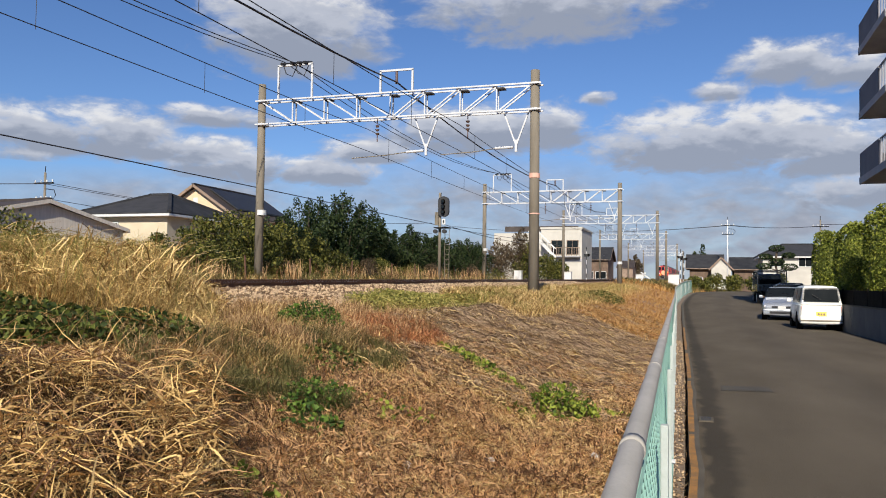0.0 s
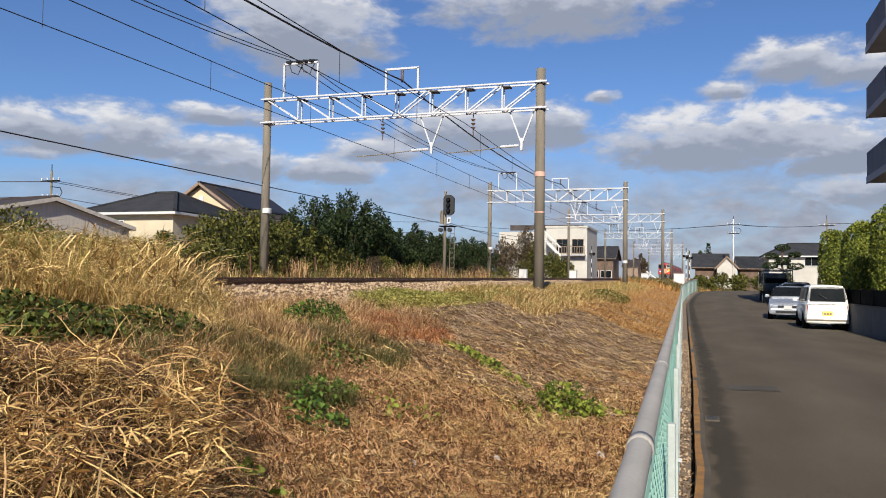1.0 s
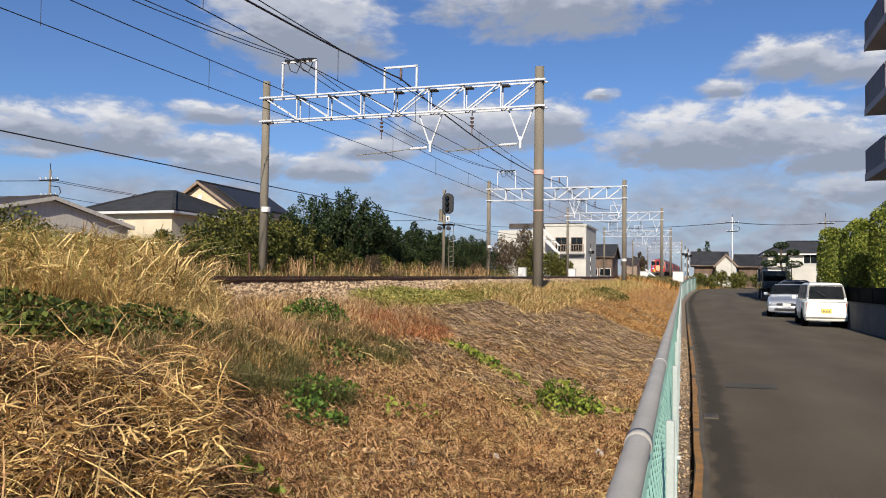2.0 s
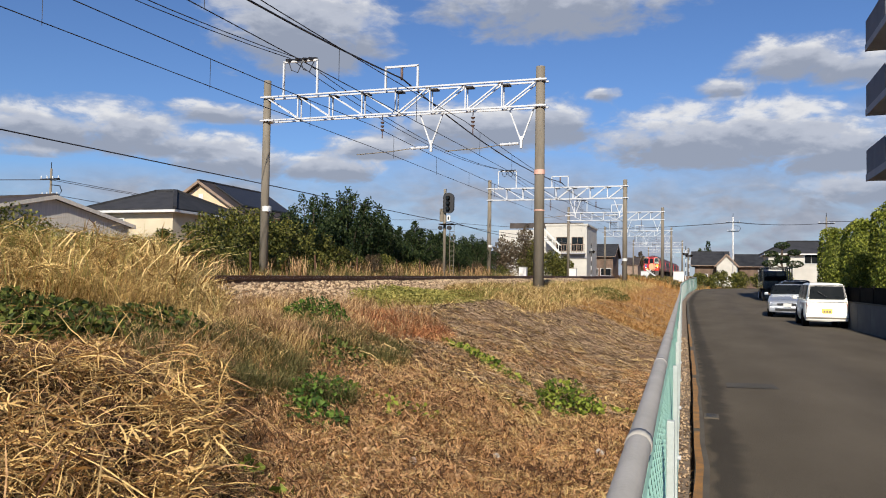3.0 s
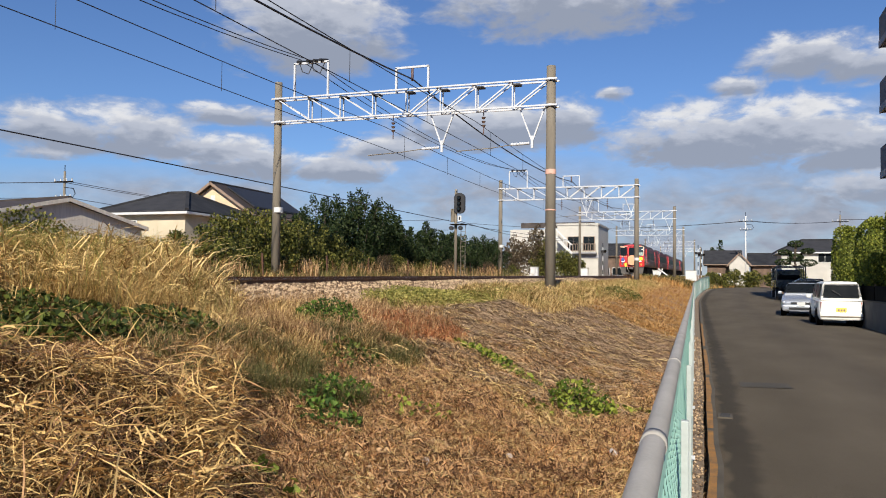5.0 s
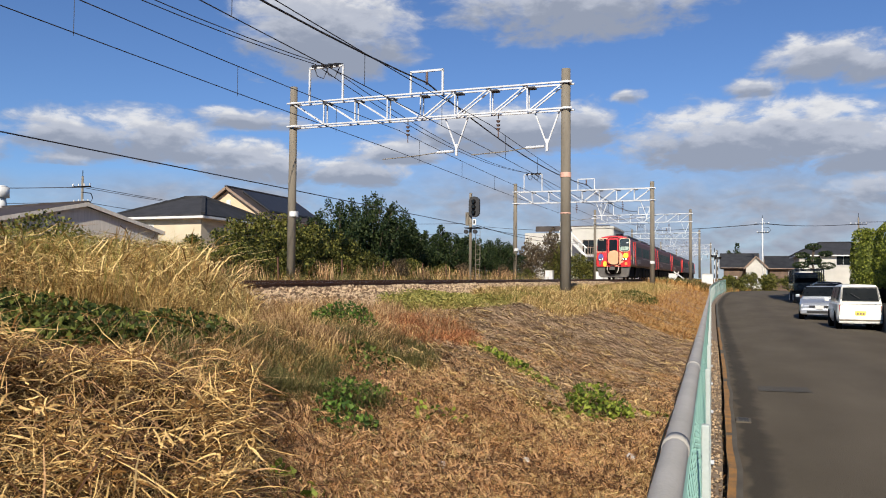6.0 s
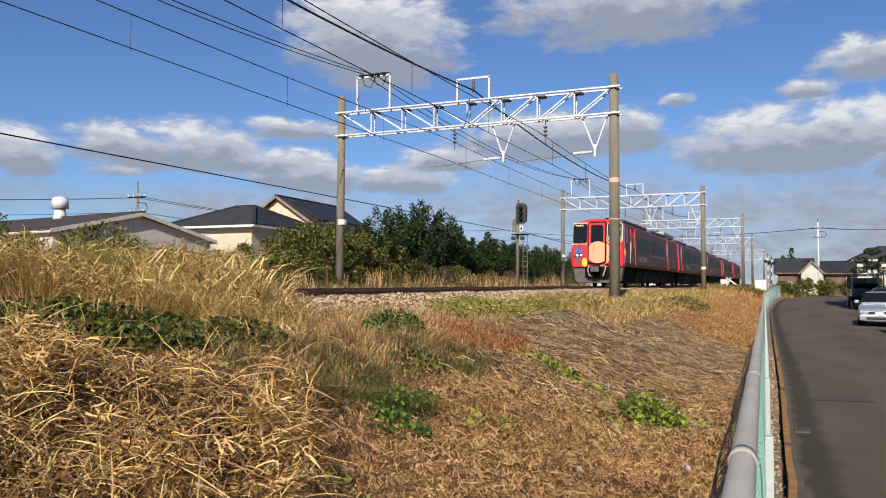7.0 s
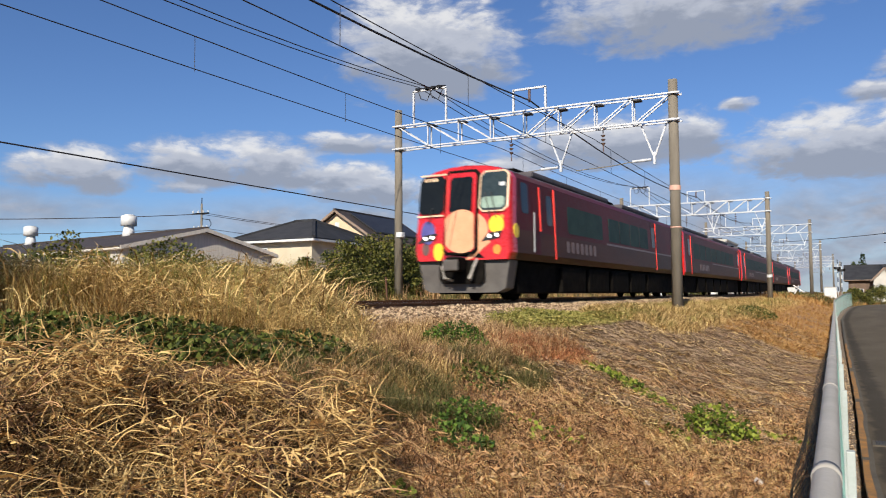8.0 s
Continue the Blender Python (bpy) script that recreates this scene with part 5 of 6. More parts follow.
def roof_slab(p, thick=0.16):
    """A sheet over the corners p, thickened upwards."""
    bm = bmesh.new()
    lo = [bm.verts.new(v) for v in p]
    hi = [bm.verts.new(Vector(v) + Vector((0, 0, thick))) for v in p]
    bm.faces.new(list(reversed(lo)))
    bm.faces.new(hi)
    n = len(p)
    for i in range(n):
        bm.faces.new((lo[i], lo[(i + 1) % n], hi[(i + 1) % n], hi[i]))
    bmesh.ops.recalc_face_normals(bm, faces=bm.faces)
    return bm


def window_part(parent, x, y, z, w, h, nx, ny, frame="white_paint"):
    """A framed window on a wall at x, y that faces (nx, ny)."""
    rz = math.degrees(math.atan2(nx, -ny))
    f = part("window", box(w + 0.12, 0.08, h + 0.12, 0, 0, -0.06, 0.01), M[frame], parent, m=pose(x, y, z, 0, 0, rz))
    for k in range(2):
        part("pane", box(w / 2 - 0.03, 0.03, h, (k - 0.5) * w / 2, -0.04, 0), M["dark_glass"], f)
    return f


def gable_house(name, label, x0, x1, y0, y1, base, eave, ridge, wall, roof, axis="y", over=0.45, trim="trim_brown"):
    """A gabled house; axis: the way its ridge runs."""
    h = thing(name, label, "house", pose((x0 + x1) / 2, (y0 + y1) / 2, base))
    w, d, e, r = x1 - x0, y1 - y0, eave - base, ridge - base
    if axis == "x":
        w, d = d, w
    bm = prism([(-w / 2, 0), (w / 2, 0), (w / 2, e), (0, r - 0.05), (-w / 2, e)], -d / 2, d / 2)
    turn = Matrix.Rotation(radians(90), 4, "Z") if axis == "x" else Matrix.Identity(4)
    part("wall", bm, M[wall], h, m=turn)
    s = (r - e) / (w / 2)
    for sg in (-1, 1):
        pts = [(0, -d / 2 - over, r), (0, d / 2 + over, r), (sg * (w / 2 + over), d / 2 + over, e - s * over), (sg * (w / 2 + over), -d / 2 - over, e - s * over)]
        part("roof", roof_slab(pts), M[roof], h, m=turn)
        for yy in (-d / 2 - over, d / 2 + over):
            part("barge_board", beam((0, yy, r + 0.05), (sg * (w / 2 + over), yy, e - s * over + 0.05), 0.06, 0.2), M[trim], h, m=turn)
        part("gutter", bar((sg * (w / 2 + over), -d / 2 - over, e - s * over), (sg * (w / 2 + over), d / 2 + over, e - s * over), 0.06), M[trim], h, m=turn)
    part("ridge_cap", beam((0, -d / 2 - over, r + 0.17), (0, d / 2 + over, r + 0.17), 0.25, 0.12), M[roof], h, m=turn)
    return h


def hip_house(name, label, x0, x1, y0, y1, base, eave, ridge, rx0, rx1, wall, roof, over=0.5):
    h = thing(name, label, "house", pose((x0 + x1) / 2, (y0 + y1) / 2, base))
    cx, w, d, e, r = (x0 + x1) / 2, x1 - x0, y1 - y0, eave - base, ridge - base
    part("wall", box(w - 2 * over, d - 2 * over, e, 0, 0, 0), M[wall], h)
    a, b = rx0 - cx, rx1 - cx
    c = [(-w / 2, -d / 2, e), (w / 2, -d / 2, e), (w / 2, d / 2, e), (-w / 2, d / 2, e)]
    p, q = (a, 0, r), (b, 0, r)
    for pts in ((c[0], c[1], q, p), (c[1], c[2], q), (c[2], c[3], p, q), (c[3], c[0], p)):
        part("roof", roof_slab(pts, 0.1), M[roof], h)
    part("fascia", box(w + 0.02, d + 0.02, 0.14, 0, 0, e - 0.13), M["white_paint"], h, "white eaves board")
    for u, v in ((c[0], p), (c[1], q), (c[2], q), (c[3], p), (p, q)):
        part("ridge_tile", beam(Vector(u) + Vector((0, 0, 0.14)), Vector(v) + Vector((0, 0, 0.14)), 0.22, 0.14), M[roof], h)
    return h


cream = hip_house("house", "cream house with a dark hipped tile roof", -36.6, -29.6, 39, 47, 0.2, 5.4, 6.9, -34.1, -32.6, "cream_wall", "tile_dark")
for wx, ww in ((-1.0, 0.9), (-1.9, 0.7)):
    window_part(cream, wx, -3.52, 4.0, ww, 0.7, 0, -1)
peach = gable_house("house", "peach gabled house with solar panels on its roof", -41.8, -34.9, 53.8, 63, 0.2, 6.75, 9.0, "peach_wall", "tile_brown")
part("solar_panel", roof_slab([(0.55, -3.6, 8.62), (0.55, 4.3, 8.62), (3.2, 4.3, 6.9), (3.2, -3.6, 6.9)], 0.12), M["solar"], peach, "black solar panels", m=pose(0, 0, 0.06))
part("vent", box(0.4, 0.06, 0.7, 0, -4.62, 7.2), M["white_paint"], peach)
shed = gable_house("shed", "long pale grey shed with a brown roof", -54, -31.8, 27.2, 37.0, 0.2, 4.25, 5.4, "pale_grey_wall", "tile_brown", "x", 0.25, "pale_grey_wall")
shed.matrix_basis = pose(-42.8, 33.65, 0.2, 0, 0, -8)
for vx, vy in ((-38.9, 33.1), (-50.4, 34.7)):
    v = thing("roof_ventilator", "white round roof ventilator on the shed", "ventilator", pose(vx, vy, 5.5), "ventilators on the shed")
    part("neck", bar((0, 0, -0.2), (0, 0, 0.6), 0.42, sides=16, r2=0.28), M["white_paint"], v, smooth=True)
    part("cap", bar((0, 0, 0.62), (0, 0, 1.2), 0.46, sides=18), M["white_paint"], v, smooth=True)
    part("cap_top", bar((0, 0, 1.2), (0, 0, 1.3), 0.46, sides=18, r2=0.25), M["white_paint"], v, smooth=True)
gable_house("shed", "low brown-roofed shed behind the grass", -75, -56, 20, 30, 0, 3.6, 4.9, "grey_wall", "tile_brown", "x", 0.3)


def white_building():
    b = thing("office_building", "two-storey white building with an outside stair", "building", pose(-17.7, 105.5, 0.95) @ Matrix.Scale(1.12, 4))
    part("wall", box(4.9, 9, 7.2, 0, 4.5, 0), M["white_wall"], b)
    part("wing", box(6.6, 8, 6.9, -5.6, 6.5, 0), M["white_wall"], b)
    part("parapet", box(5.1, 9.2, 0.22, 0, 4.5, 7.2), M["white_wall"], b)
    part("roof_rail", box(9.5, 0.06, 0.7, -3.6, 6, 7.3), M["tile_brown"], b)
    part("floor_band", box(5.0, 0.1, 0.35, 0, -0.05, 3.3), M["apartment_edge"], b)
    for x, w in ((-0.5, 1.3), (1.35, 1.3)):
        window_part(b, x, -0.03, 4.2, w, 1.6, 0, -1, "trim_brown")
    part("balcony_floor", box(3.4, 0.8, 0.14, 0.6, -0.4, 3.8), M["apartment_edge"], b)
    for k in range(12):
        part("baluster", box(0.05, 0.04, 0.95, -1.05 + 0.3 * k, -0.75, 3.94), M["trim_brown"], b)
    part("balcony_rail", box(3.4, 0.06, 0.06, 0.6, -0.75, 4.9), M["trim_brown"], b)
    for k in range(11):
        part("stair_tread", box(0.3, 0.9, 0.05, -3.4 + 0.27 * k, -1.3, 6.6 - 0.27 * k), M["white_paint"], b)
    for dy in (-1.75, -0.85):
        part("stringer", beam((-3.6, dy, 6.9), (-0.5, dy, 3.8), 0.08, 0.22), M["white_paint"], b)
        part("stair_rail", beam((-3.6, dy, 7.9), (-0.5, dy, 4.8), 0.08, 0.08), M["white_paint"], b)
    for k in range(5):
        part("stair_post", box(0.07, 0.07, 1.0, -3.5 + 0.72 * k, -1.75, 6.8 - 0.72 * k), M["white_paint"], b)
    for sx in (-3.6, -0.5):
        part("stair_leg", box(0.12, 0.12, 3.8 if sx > -1 else 6.8, sx, -1.3, 0), M["white_paint"], b)


white_building()
dark = gable_house("house", "dark-roofed brown house by the railway", -21.6, -16.4, 150, 160, 1.2, 6.5, 8.7, "brown_wall", "tile_dark", "x", 0.5)
window_part(dark, -1.1, -5.05, 1.6, 1.9, 1.3, 0, -1)
window_part(dark, 1.3, -5.05, 1.6, 1.9, 1.3, 0, -1)
gable_house("house", "orange-brown house far along the line", -20.0, -16.2, 205, 214, 1.6, 6.1, 7.8, "trim_brown", "tile_brown", "x", 0.3)
h = gable_house("house", "old dark-roofed house with brown walls", -1.6, 3.0, 130, 138, 1.0, 4.6, 6.5, "brown_wall", "tile_dark", "x", 0.6)
window_part(h, -1.2, -4.05, 0.9, 1.6, 1.1, 0, -1)
gable_house("house", "white gabled annex with a dark roof", 1.6, 4.4, 126, 134, 1.0, 4.4, 5.9, "white_wall", "tile_dark", "y", 0.3)
h = gable_house("house", "brown house with a low tiled roof", 4.9, 12, 128, 136, 1.0, 4.4, 6.0, "brown_wall", "tile_dark", "x", 0.6)
window_part(h, 0, -4.05, 1.4, 1.8, 1.2, 0, -1)
h = hip_house("house", "cream two-storey house with a dark roof", 6.4, 15.6, 98, 107, 1.0, 5.1, 6.6, 9.4, 12.6, "white_wall", "tile_dark")
window_part(h, -2.6, -4.02, 3.0, 1.4, 1.1, 0, -1)
window_part(h, 0.4, -4.02, 3.0, 1.4, 1.1, 0, -1)
part("garden_wall", box(5.5, 0.2, 2.6, -0.5, -5.5, 0.0), M["white_wall"], h)


# ---- apartment block ----
def apartments():
    b = thing("apartment_building", "dark grey apartment block with stacked balconies", "building", pose(6.75, 39, 0))
    part("wall", box(14, 9.5, 20.5, 8.7, -4.85, 0), M["apartment"], b)
    for k in range(1, 6):
        z = 3.25 + 2.9 * k
        part("balcony_slab", box(1.7, 5.4, 0.16, 0.85, -2.75, z), M["apartment_edge"], b)
        part("slab_edge", box(0.06, 5.4, 0.3, 0.0, -2.75, z - 0.02), M["apartment_edge"], b, "pale slab edge")
        part("parapet", box(0.1, 3.9, 1.08, 0.06, -1.95, z + 0.28), M["apartment"], b)
        part("end_parapet", box(1.6, 0.1, 1.08, 0.86, -0.05, z + 0.28), M["apartment"], b)
        part("hand_rail", box(0.06, 1.4, 0.06, 0.06, -4.7, z + 1.3), M["apartment_edge"], b)
        for j in range(5):
            part("baluster", box(0.03, 0.03, 1.05, 0.06, -4.1 - 0.28 * j, z + 0.26), M["apartment_edge"], b)
        part("side_window", box(0.06, 1.7, 2.0, 1.68, -3.5, z + 0.2), M["dark_glass"], b)
    return b


apartments()


# ---- vehicles ----
M["silver"] = mat("silver_paint", (0.42, 0.44, 0.47), (0.5, 0.52, 0.55), 2, 0.3, 0.55, 0, 60, coat=0.6)
M["white_car"] = mat("white_car_paint", (0.74, 0.73, 0.66), (0.82, 0.81, 0.74), 2, 0.35, 0, 0, 60, coat=0.5)
M["dark_car"] = mat("dark_car_paint", (0.02, 0.022, 0.026), (0.035, 0.037, 0.042), 2, 0.25, 0.2, 0, 60, coat=0.6)
M["car_glass"] = mat("car_glass", (0.008, 0.010, 0.011), (0.012, 0.014, 0.015), 2, 0.3, 0, 0, 3, spec=0.1)
M["tail"] = mat("tail_lamp_red", (0.35, 0.02, 0.015), (0.45, 0.04, 0.03), 5, 0.2, 0, 0, 60, coat=0.6)
M["lamp_glass"] = mat("lamp_glass_clear", (0.62, 0.64, 0.66), (0.75, 0.77, 0.8), 5, 0.1, 0.1, 0, 60, coat=1.0)
M["plate_yellow"] = mat("plate_yellow", (0.75, 0.6, 0.1), (0.82, 0.66, 0.14), 5, 0.5, 0, 0, 60)


def loft(sections, half_profiles):
    """A body from cross-sections along y; each profile is a list of (x, z), mirrored."""
    bm = bmesh.new()
    rings = []
    for y, prof in zip(sections, half_profiles):
        full = prof + [(-x, z) for x, z in reversed(prof)]
        rings.append([bm.verts.new((x, y, z)) for x, z in full])
    n = len(rings[0])
    for a, b in zip(rings, rings[1:]):
        for k in range(n):
            bm.faces.new((a[k], b[k], b[(k + 1) % n], a[(k + 1) % n]))
    bm.faces.new(rings[0])
    bm.faces.new(list(reversed(rings[-1])))
    bmesh.ops.recalc_face_normals(bm, faces=bm.faces)
    return bm


def wheel(parent, x, y, r):
    w = part("wheel", bar((x - 0.09, y, r), (x + 0.09, y, r), r, sides=24), M["black"], parent, smooth=False)
    part("rim", bar((x - 0.1, y, r), (x + 0.1, y, r), r * 0.62, sides=16), M["steel"], w)
    return w


def round_off(ob, w=0.035):
    b = ob.modifiers.new("bevel", "BEVEL")
    b.width, b.segments, b.limit_method, b.angle_limit = w, 3, "ANGLE", radians(12)


def vehicle(name, label, m, paint, length, width, height, hood, wind, rear, tail, belt, sill=0.2, r=0.29, kind="hatch"):
    """A car, its front at y = 0 facing -y. hood, wind, rear, tail: where the bonnet ends, the roof begins and ends, and the tail's slope ends."""
    v = thing(name, label, "car", m)
    hw = width / 2
    nose_z = belt - 0.22 if kind == "hatch" else belt

    def lower(top, k=1.0):
        return [(0.0, sill), (hw * 0.9 * k, sill), (hw * k, sill + 0.15), (hw * 1.0 * k, (sill + top) / 2), (hw * 0.97 * k, top - 0.06), (hw * 0.9 * k, top), (0.0, top + 0.03)]
    ys = [0.0, 0.12, 0.4, hood, rear, length - 0.12, length]
    tops = [nose_z - 0.1, nose_z, nose_z + 0.06, belt, belt, belt, belt - 0.06]
    ks = [0.8, 0.93, 1.0, 1.0, 1.0, 0.97, 0.88]
    body = part("body", loft(ys, [lower(a, k) for a, k in zip(tops, ks)]), M[paint], v, smooth=False)
    round_off(body)

    def cab(z, k, drop=0.0):
        return [(0.0, belt - 0.04), (hw * 0.93, belt - 0.04), (hw * 0.93 * k, z - 0.09), (hw * 0.84 * k, z - 0.02), (0.0, z)]
    ys = [hood - 0.05, wind, (wind + rear) / 2, rear, tail]
    zs = [belt + 0.06, height - 0.03, height, height - 0.03, belt + 0.08]
    ks = [0.95, 0.84, 0.84, 0.84, 0.93]
    cabin = part("cabin", loft(ys, [cab(z, k) for z, k in zip(zs, ks)]), M[paint], v)
    round_off(cabin)

    def pane(nm, pts, push):
        c = [Vector(p) + Vector(push) for p in pts]
        bm = bmesh.new()
        bm.faces.new([bm.verts.new(p) for p in c])
        d = bmesh.ops.extrude_face_region(bm, geom=bm.faces[:])
        bmesh.ops.translate(bm, vec=Vector(push) * -0.6, verts=[g for g in d["geom"] if isinstance(g, bmesh.types.BMVert)])
        bmesh.ops.recalc_face_normals(bm, faces=bm.faces)
        part(nm, bm, M["car_glass"], cabin)

    def mixp(a, b, t):
        return tuple(p + (q - p) * t for p, q in zip(a, b))
    xb, xt = hw * 0.86, hw * 0.74
    zb, zt = belt + 0.04, height - 0.10
    pane("windscreen", [(-xb, hood + 0.02, zb + 0.02), (xb, hood + 0.02, zb + 0.02), mixp((xb, hood + 0.02, zb), (xt, wind, zt + 0.03), 0.95), mixp((-xb, hood + 0.02, zb), (-xt, wind, zt + 0.03), 0.95)], (0, -0.03, 0.035))
    pane("rear_window", [(-xb, tail - 0.03, zb + 0.08), (xb, tail - 0.03, zb + 0.08), mixp((xb, tail - 0.02, zb), (xt, rear, zt + 0.03), 0.93), mixp((-xb, tail - 0.02, zb), (-xt, rear, zt + 0.03), 0.93)], (0, 0.04, 0.02))
    for s in (-1, 1):
        mid = (wind + rear) / 2
        lo, hi = s * hw * 0.925, s * hw * 0.80
        pane("side_window", [(lo, hood + 0.35, zb + 0.02), (lo, mid - 0.04, zb + 0.02), (hi, mid - 0.04, zt), (hi, wind + 0.12, zt)], (s * 0.03, 0, 0))
        pane("side_window", [(lo, mid + 0.04, zb + 0.02), (lo, tail - 0.25, zb + 0.02), (hi, rear - 0.1, zt), (hi, mid + 0.04, zt)], (s * 0.03, 0, 0))
        for yy in (0.75, length - 0.7):
            wheel(v, s * (hw - 0.1), yy, r)
            part("wheel_arch", bar((s * (hw - 0.2), yy, r + 0.02), (s * (hw + 0.006), yy, r + 0.02), r + 0.06, sides=24), M["under"], v)
        part("mirror", box(0.16, 0.1, 0.13, s * (hw + 0.1), hood + 0.35, belt + 0.02, 0.03), M[paint], v)
        part("headlight", box(0.36, 0.16, 0.15, s * hw * 0.66, 0.12, nose_z - 0.2, 0.05), M["lamp_glass"], v, "clear headlamp")
        part("tail_lamp", box(0.06, 0.06, 0.3, s * hw * 0.86, length - 0.05, belt - 0.38, 0.02), M["tail"], v, "red tail lamp")
        part("door_line", box(0.006, 0.012, belt - 0.35, s * hw * 1.0, (wind + rear) / 2, 0.3), M["under"], v)
    part("bumper", box(width * 0.92, 0.16, 0.26, 0, 0.05, sill + 0.02, 0.06), M[paint], v)
    part("bumper", box(width * 0.94, 0.16, 0.28, 0, length - 0.04, sill + 0.02, 0.05), M[paint], v)
    part("grille", box(width * 0.5, 0.05, 0.1, 0, 0.0, nose_z - 0.2, 0.02), M["black"], v, "black grille")
    part("lower_grille", box(width * 0.6, 0.05, 0.1, 0, -0.035, sill + 0.08, 0.02), M["black"], v)
    part("plate", box(0.33, 0.02, 0.165, 0, -0.045, sill + 0.24, 0.004), M["white_paint"], v)
    return v


G = "parked vehicles"
vy = 31.2
van = vehicle("van", "white boxy minivan parked by the block wall", pose(4.12, vy + 3.4, road_z(33), 0, 0, 180), "white_car", 3.4, 1.475, 1.62, 0.75, 1.15, 3.2, 3.36, 0.95, 0.22)
tagged(van, group=G)
bm = bmesh.new()
quad = [(0.58, 3.405, 1.03), (-0.58, 3.405, 1.03), (-0.52, 3.37, 1.47), (0.52, 3.37, 1.47)]
bm.faces.new([bm.verts.new(p) for p in quad])
ext = bmesh.ops.extrude_face_region(bm, geom=bm.faces[:])
bmesh.ops.translate(bm, vec=(0, -0.13, 0), verts=[q for q in ext["geom"] if isinstance(q, bmesh.types.BMVert)])
bmesh.ops.recalc_face_normals(bm, faces=bm.faces)
part("rear_window", bm, M["car_glass"], van, "dark tinted rear window")
part("tailgate_line", box(1.3, 0.012, 0.012, 0, 3.398, 0.9), M["under"], van)
part("plate_yellow", box(0.33, 0.03, 0.165, 0, 3.43, 0.5, 0.004), M["plate_yellow"], van, "yellow number plate")
for k in range(3):
    part("plate_bar", box(0.06, 0.01, 0.07, -0.09 + 0.09 * k, 3.45, 0.54), M["trim_brown"], van)
part("wiper", bar((0.02, 3.47, 1.1), (0.3, 3.44, 1.28), 0.012), M["black"], van)
part("bumper_trim", box(1.36, 0.05, 0.05, 0, 3.44, 0.32, 0.01), M["pole"], van)
hatch = vehicle("car", "silver hatchback parked facing the lens", pose(3.45, 38.2, road_z(40), 0, 0, -7), "silver", 3.95, 1.68, 1.5, 1.0, 1.75, 3.2, 3.85, 0.95, 0.22)
tagged(hatch, group=G)
for x, y, nm in ((4.7, 46.0, "dark grey car parked in the shade"), (5.15, 49.5, "black car parked in the shade")):
    tagged(vehicle("car", nm, pose(x, y, road_z(y)), "dark_car", 3.9, 1.68, 1.55, 1.0, 1.7, 3.2, 3.8, 0.98, 0.22), group=G)
tagged(vehicle("car", "white car parked before the old houses", pose(4.6, 112, 1.0, 0, 0, 70), "white_car", 4.2, 1.7, 1.5, 1.1, 1.8, 3.3, 4.0, 0.95, 0.22), group=G)


def truck():
    t = thing("truck", "flatbed truck with a high rack, coloured dark for shade", "truck", pose(4.35, 55, road_z(55)), G)
    # Dark paint and black load stand for the shade it is parked in.
    part("cab", box(1.7, 1.5, 1.5, 0, 4.2, 0.5, 0.08), M["dark_car"], t)
    part("bed", box(1.75, 4.2, 0.12, 0, 1.6, 0.8, 0.02), M["dark_car"], t)
    for sx in (-0.85, 0.85):
        part("side_board", box(0.05, 4.2, 0.35, sx, 1.6, 0.92), M["dark_car"], t)
        for yy in (-0.4, 1.0, 2.4, 3.6):
            part("rack_post", box(0.07, 0.07, 1.25, sx, yy, 0.9), M["dark_car"], t)
        part("rack_rail", box(0.07, 4.1, 0.07, sx, 1.6, 2.1), M["dark_car"], t)
        for yy in (0.5, 4.0):
            wheel(t, sx * 0.9, yy, 0.36)
    for yy in (-0.4, 3.6):
        part("rack_bar", box(1.75, 0.07, 0.07, 0, yy, 2.1), M["dark_car"], t)
    part("tail_board", box(1.7, 0.06, 0.4, 0, -0.5, 0.9), M["dark_car"], t)
    part("load", box(1.3, 2.0, 0.7, 0, 1.6, 0.92, 0.1), M["under"], t)


truck()

wall_h = thing("block_wall", "grey concrete block wall with a dark panel fence on it", "wall", pose(0, 0, 0), kind="structure")
for k in range(16):
    y0 = 8.0 + 2.0 * k
    xa, xb = edge_x(y0) + 5.6, edge_x(y0 + 2) + 5.6
    lean = math.degrees(math.atan2(-(xb - xa), 2.0))
    at = pose((xa + xb) / 2, y0 + 1.0, road_z(y0 + 1), 0, 0, lean)
    part("wall_body", box(0.16, 1.99, 1.0, 0, 0, -0.1, 0.006), M["block"], wall_h, m=at)
    part("coping", box(0.2, 1.985, 0.05, 0, 0, 0.9, 0.006), M["concrete"], wall_h, m=at)
    part("fence_panel", box(0.04, 1.9, 0.5, 0.02, 0, 0.95, 0.004), M["under"], wall_h, "dark fence panel", m=at)
    part("fence_post", box(0.06, 0.06, 0.56, 0.02, -0.97, 0.95, 0.006), M["under"], wall_h, m=at)


# ---- trees and bushes ----
M["bark"] = mat("bark", (0.05, 0.035, 0.025), (0.12, 0.09, 0.065), 6, 0.95, 0, 0.6, 40, stretch=(4, 4, 0.8))
M["leaf_tree"] = leafmat("leaf_tree", (0.016, 0.03, 0.012), (0.056, 0.076, 0.027), 0.35, 0.5, 0.2)
M["leaf_tree_light"] = leafmat("leaf_tree_light", (0.035, 0.045, 0.012), (0.19, 0.18, 0.042), 0.3, 0.5, 0.2)
M["leaf_hedge"] = leafmat("leaf_hedge", (0.07, 0.095, 0.014), (0.26, 0.28, 0.047), 0.3, 0.5, 0.2)
M["leaf_brown"] = leafmat("leaf_brown", (0.07, 0.05, 0.03), (0.16, 0.12, 0.07), 0.3, 0.6, 0.2)


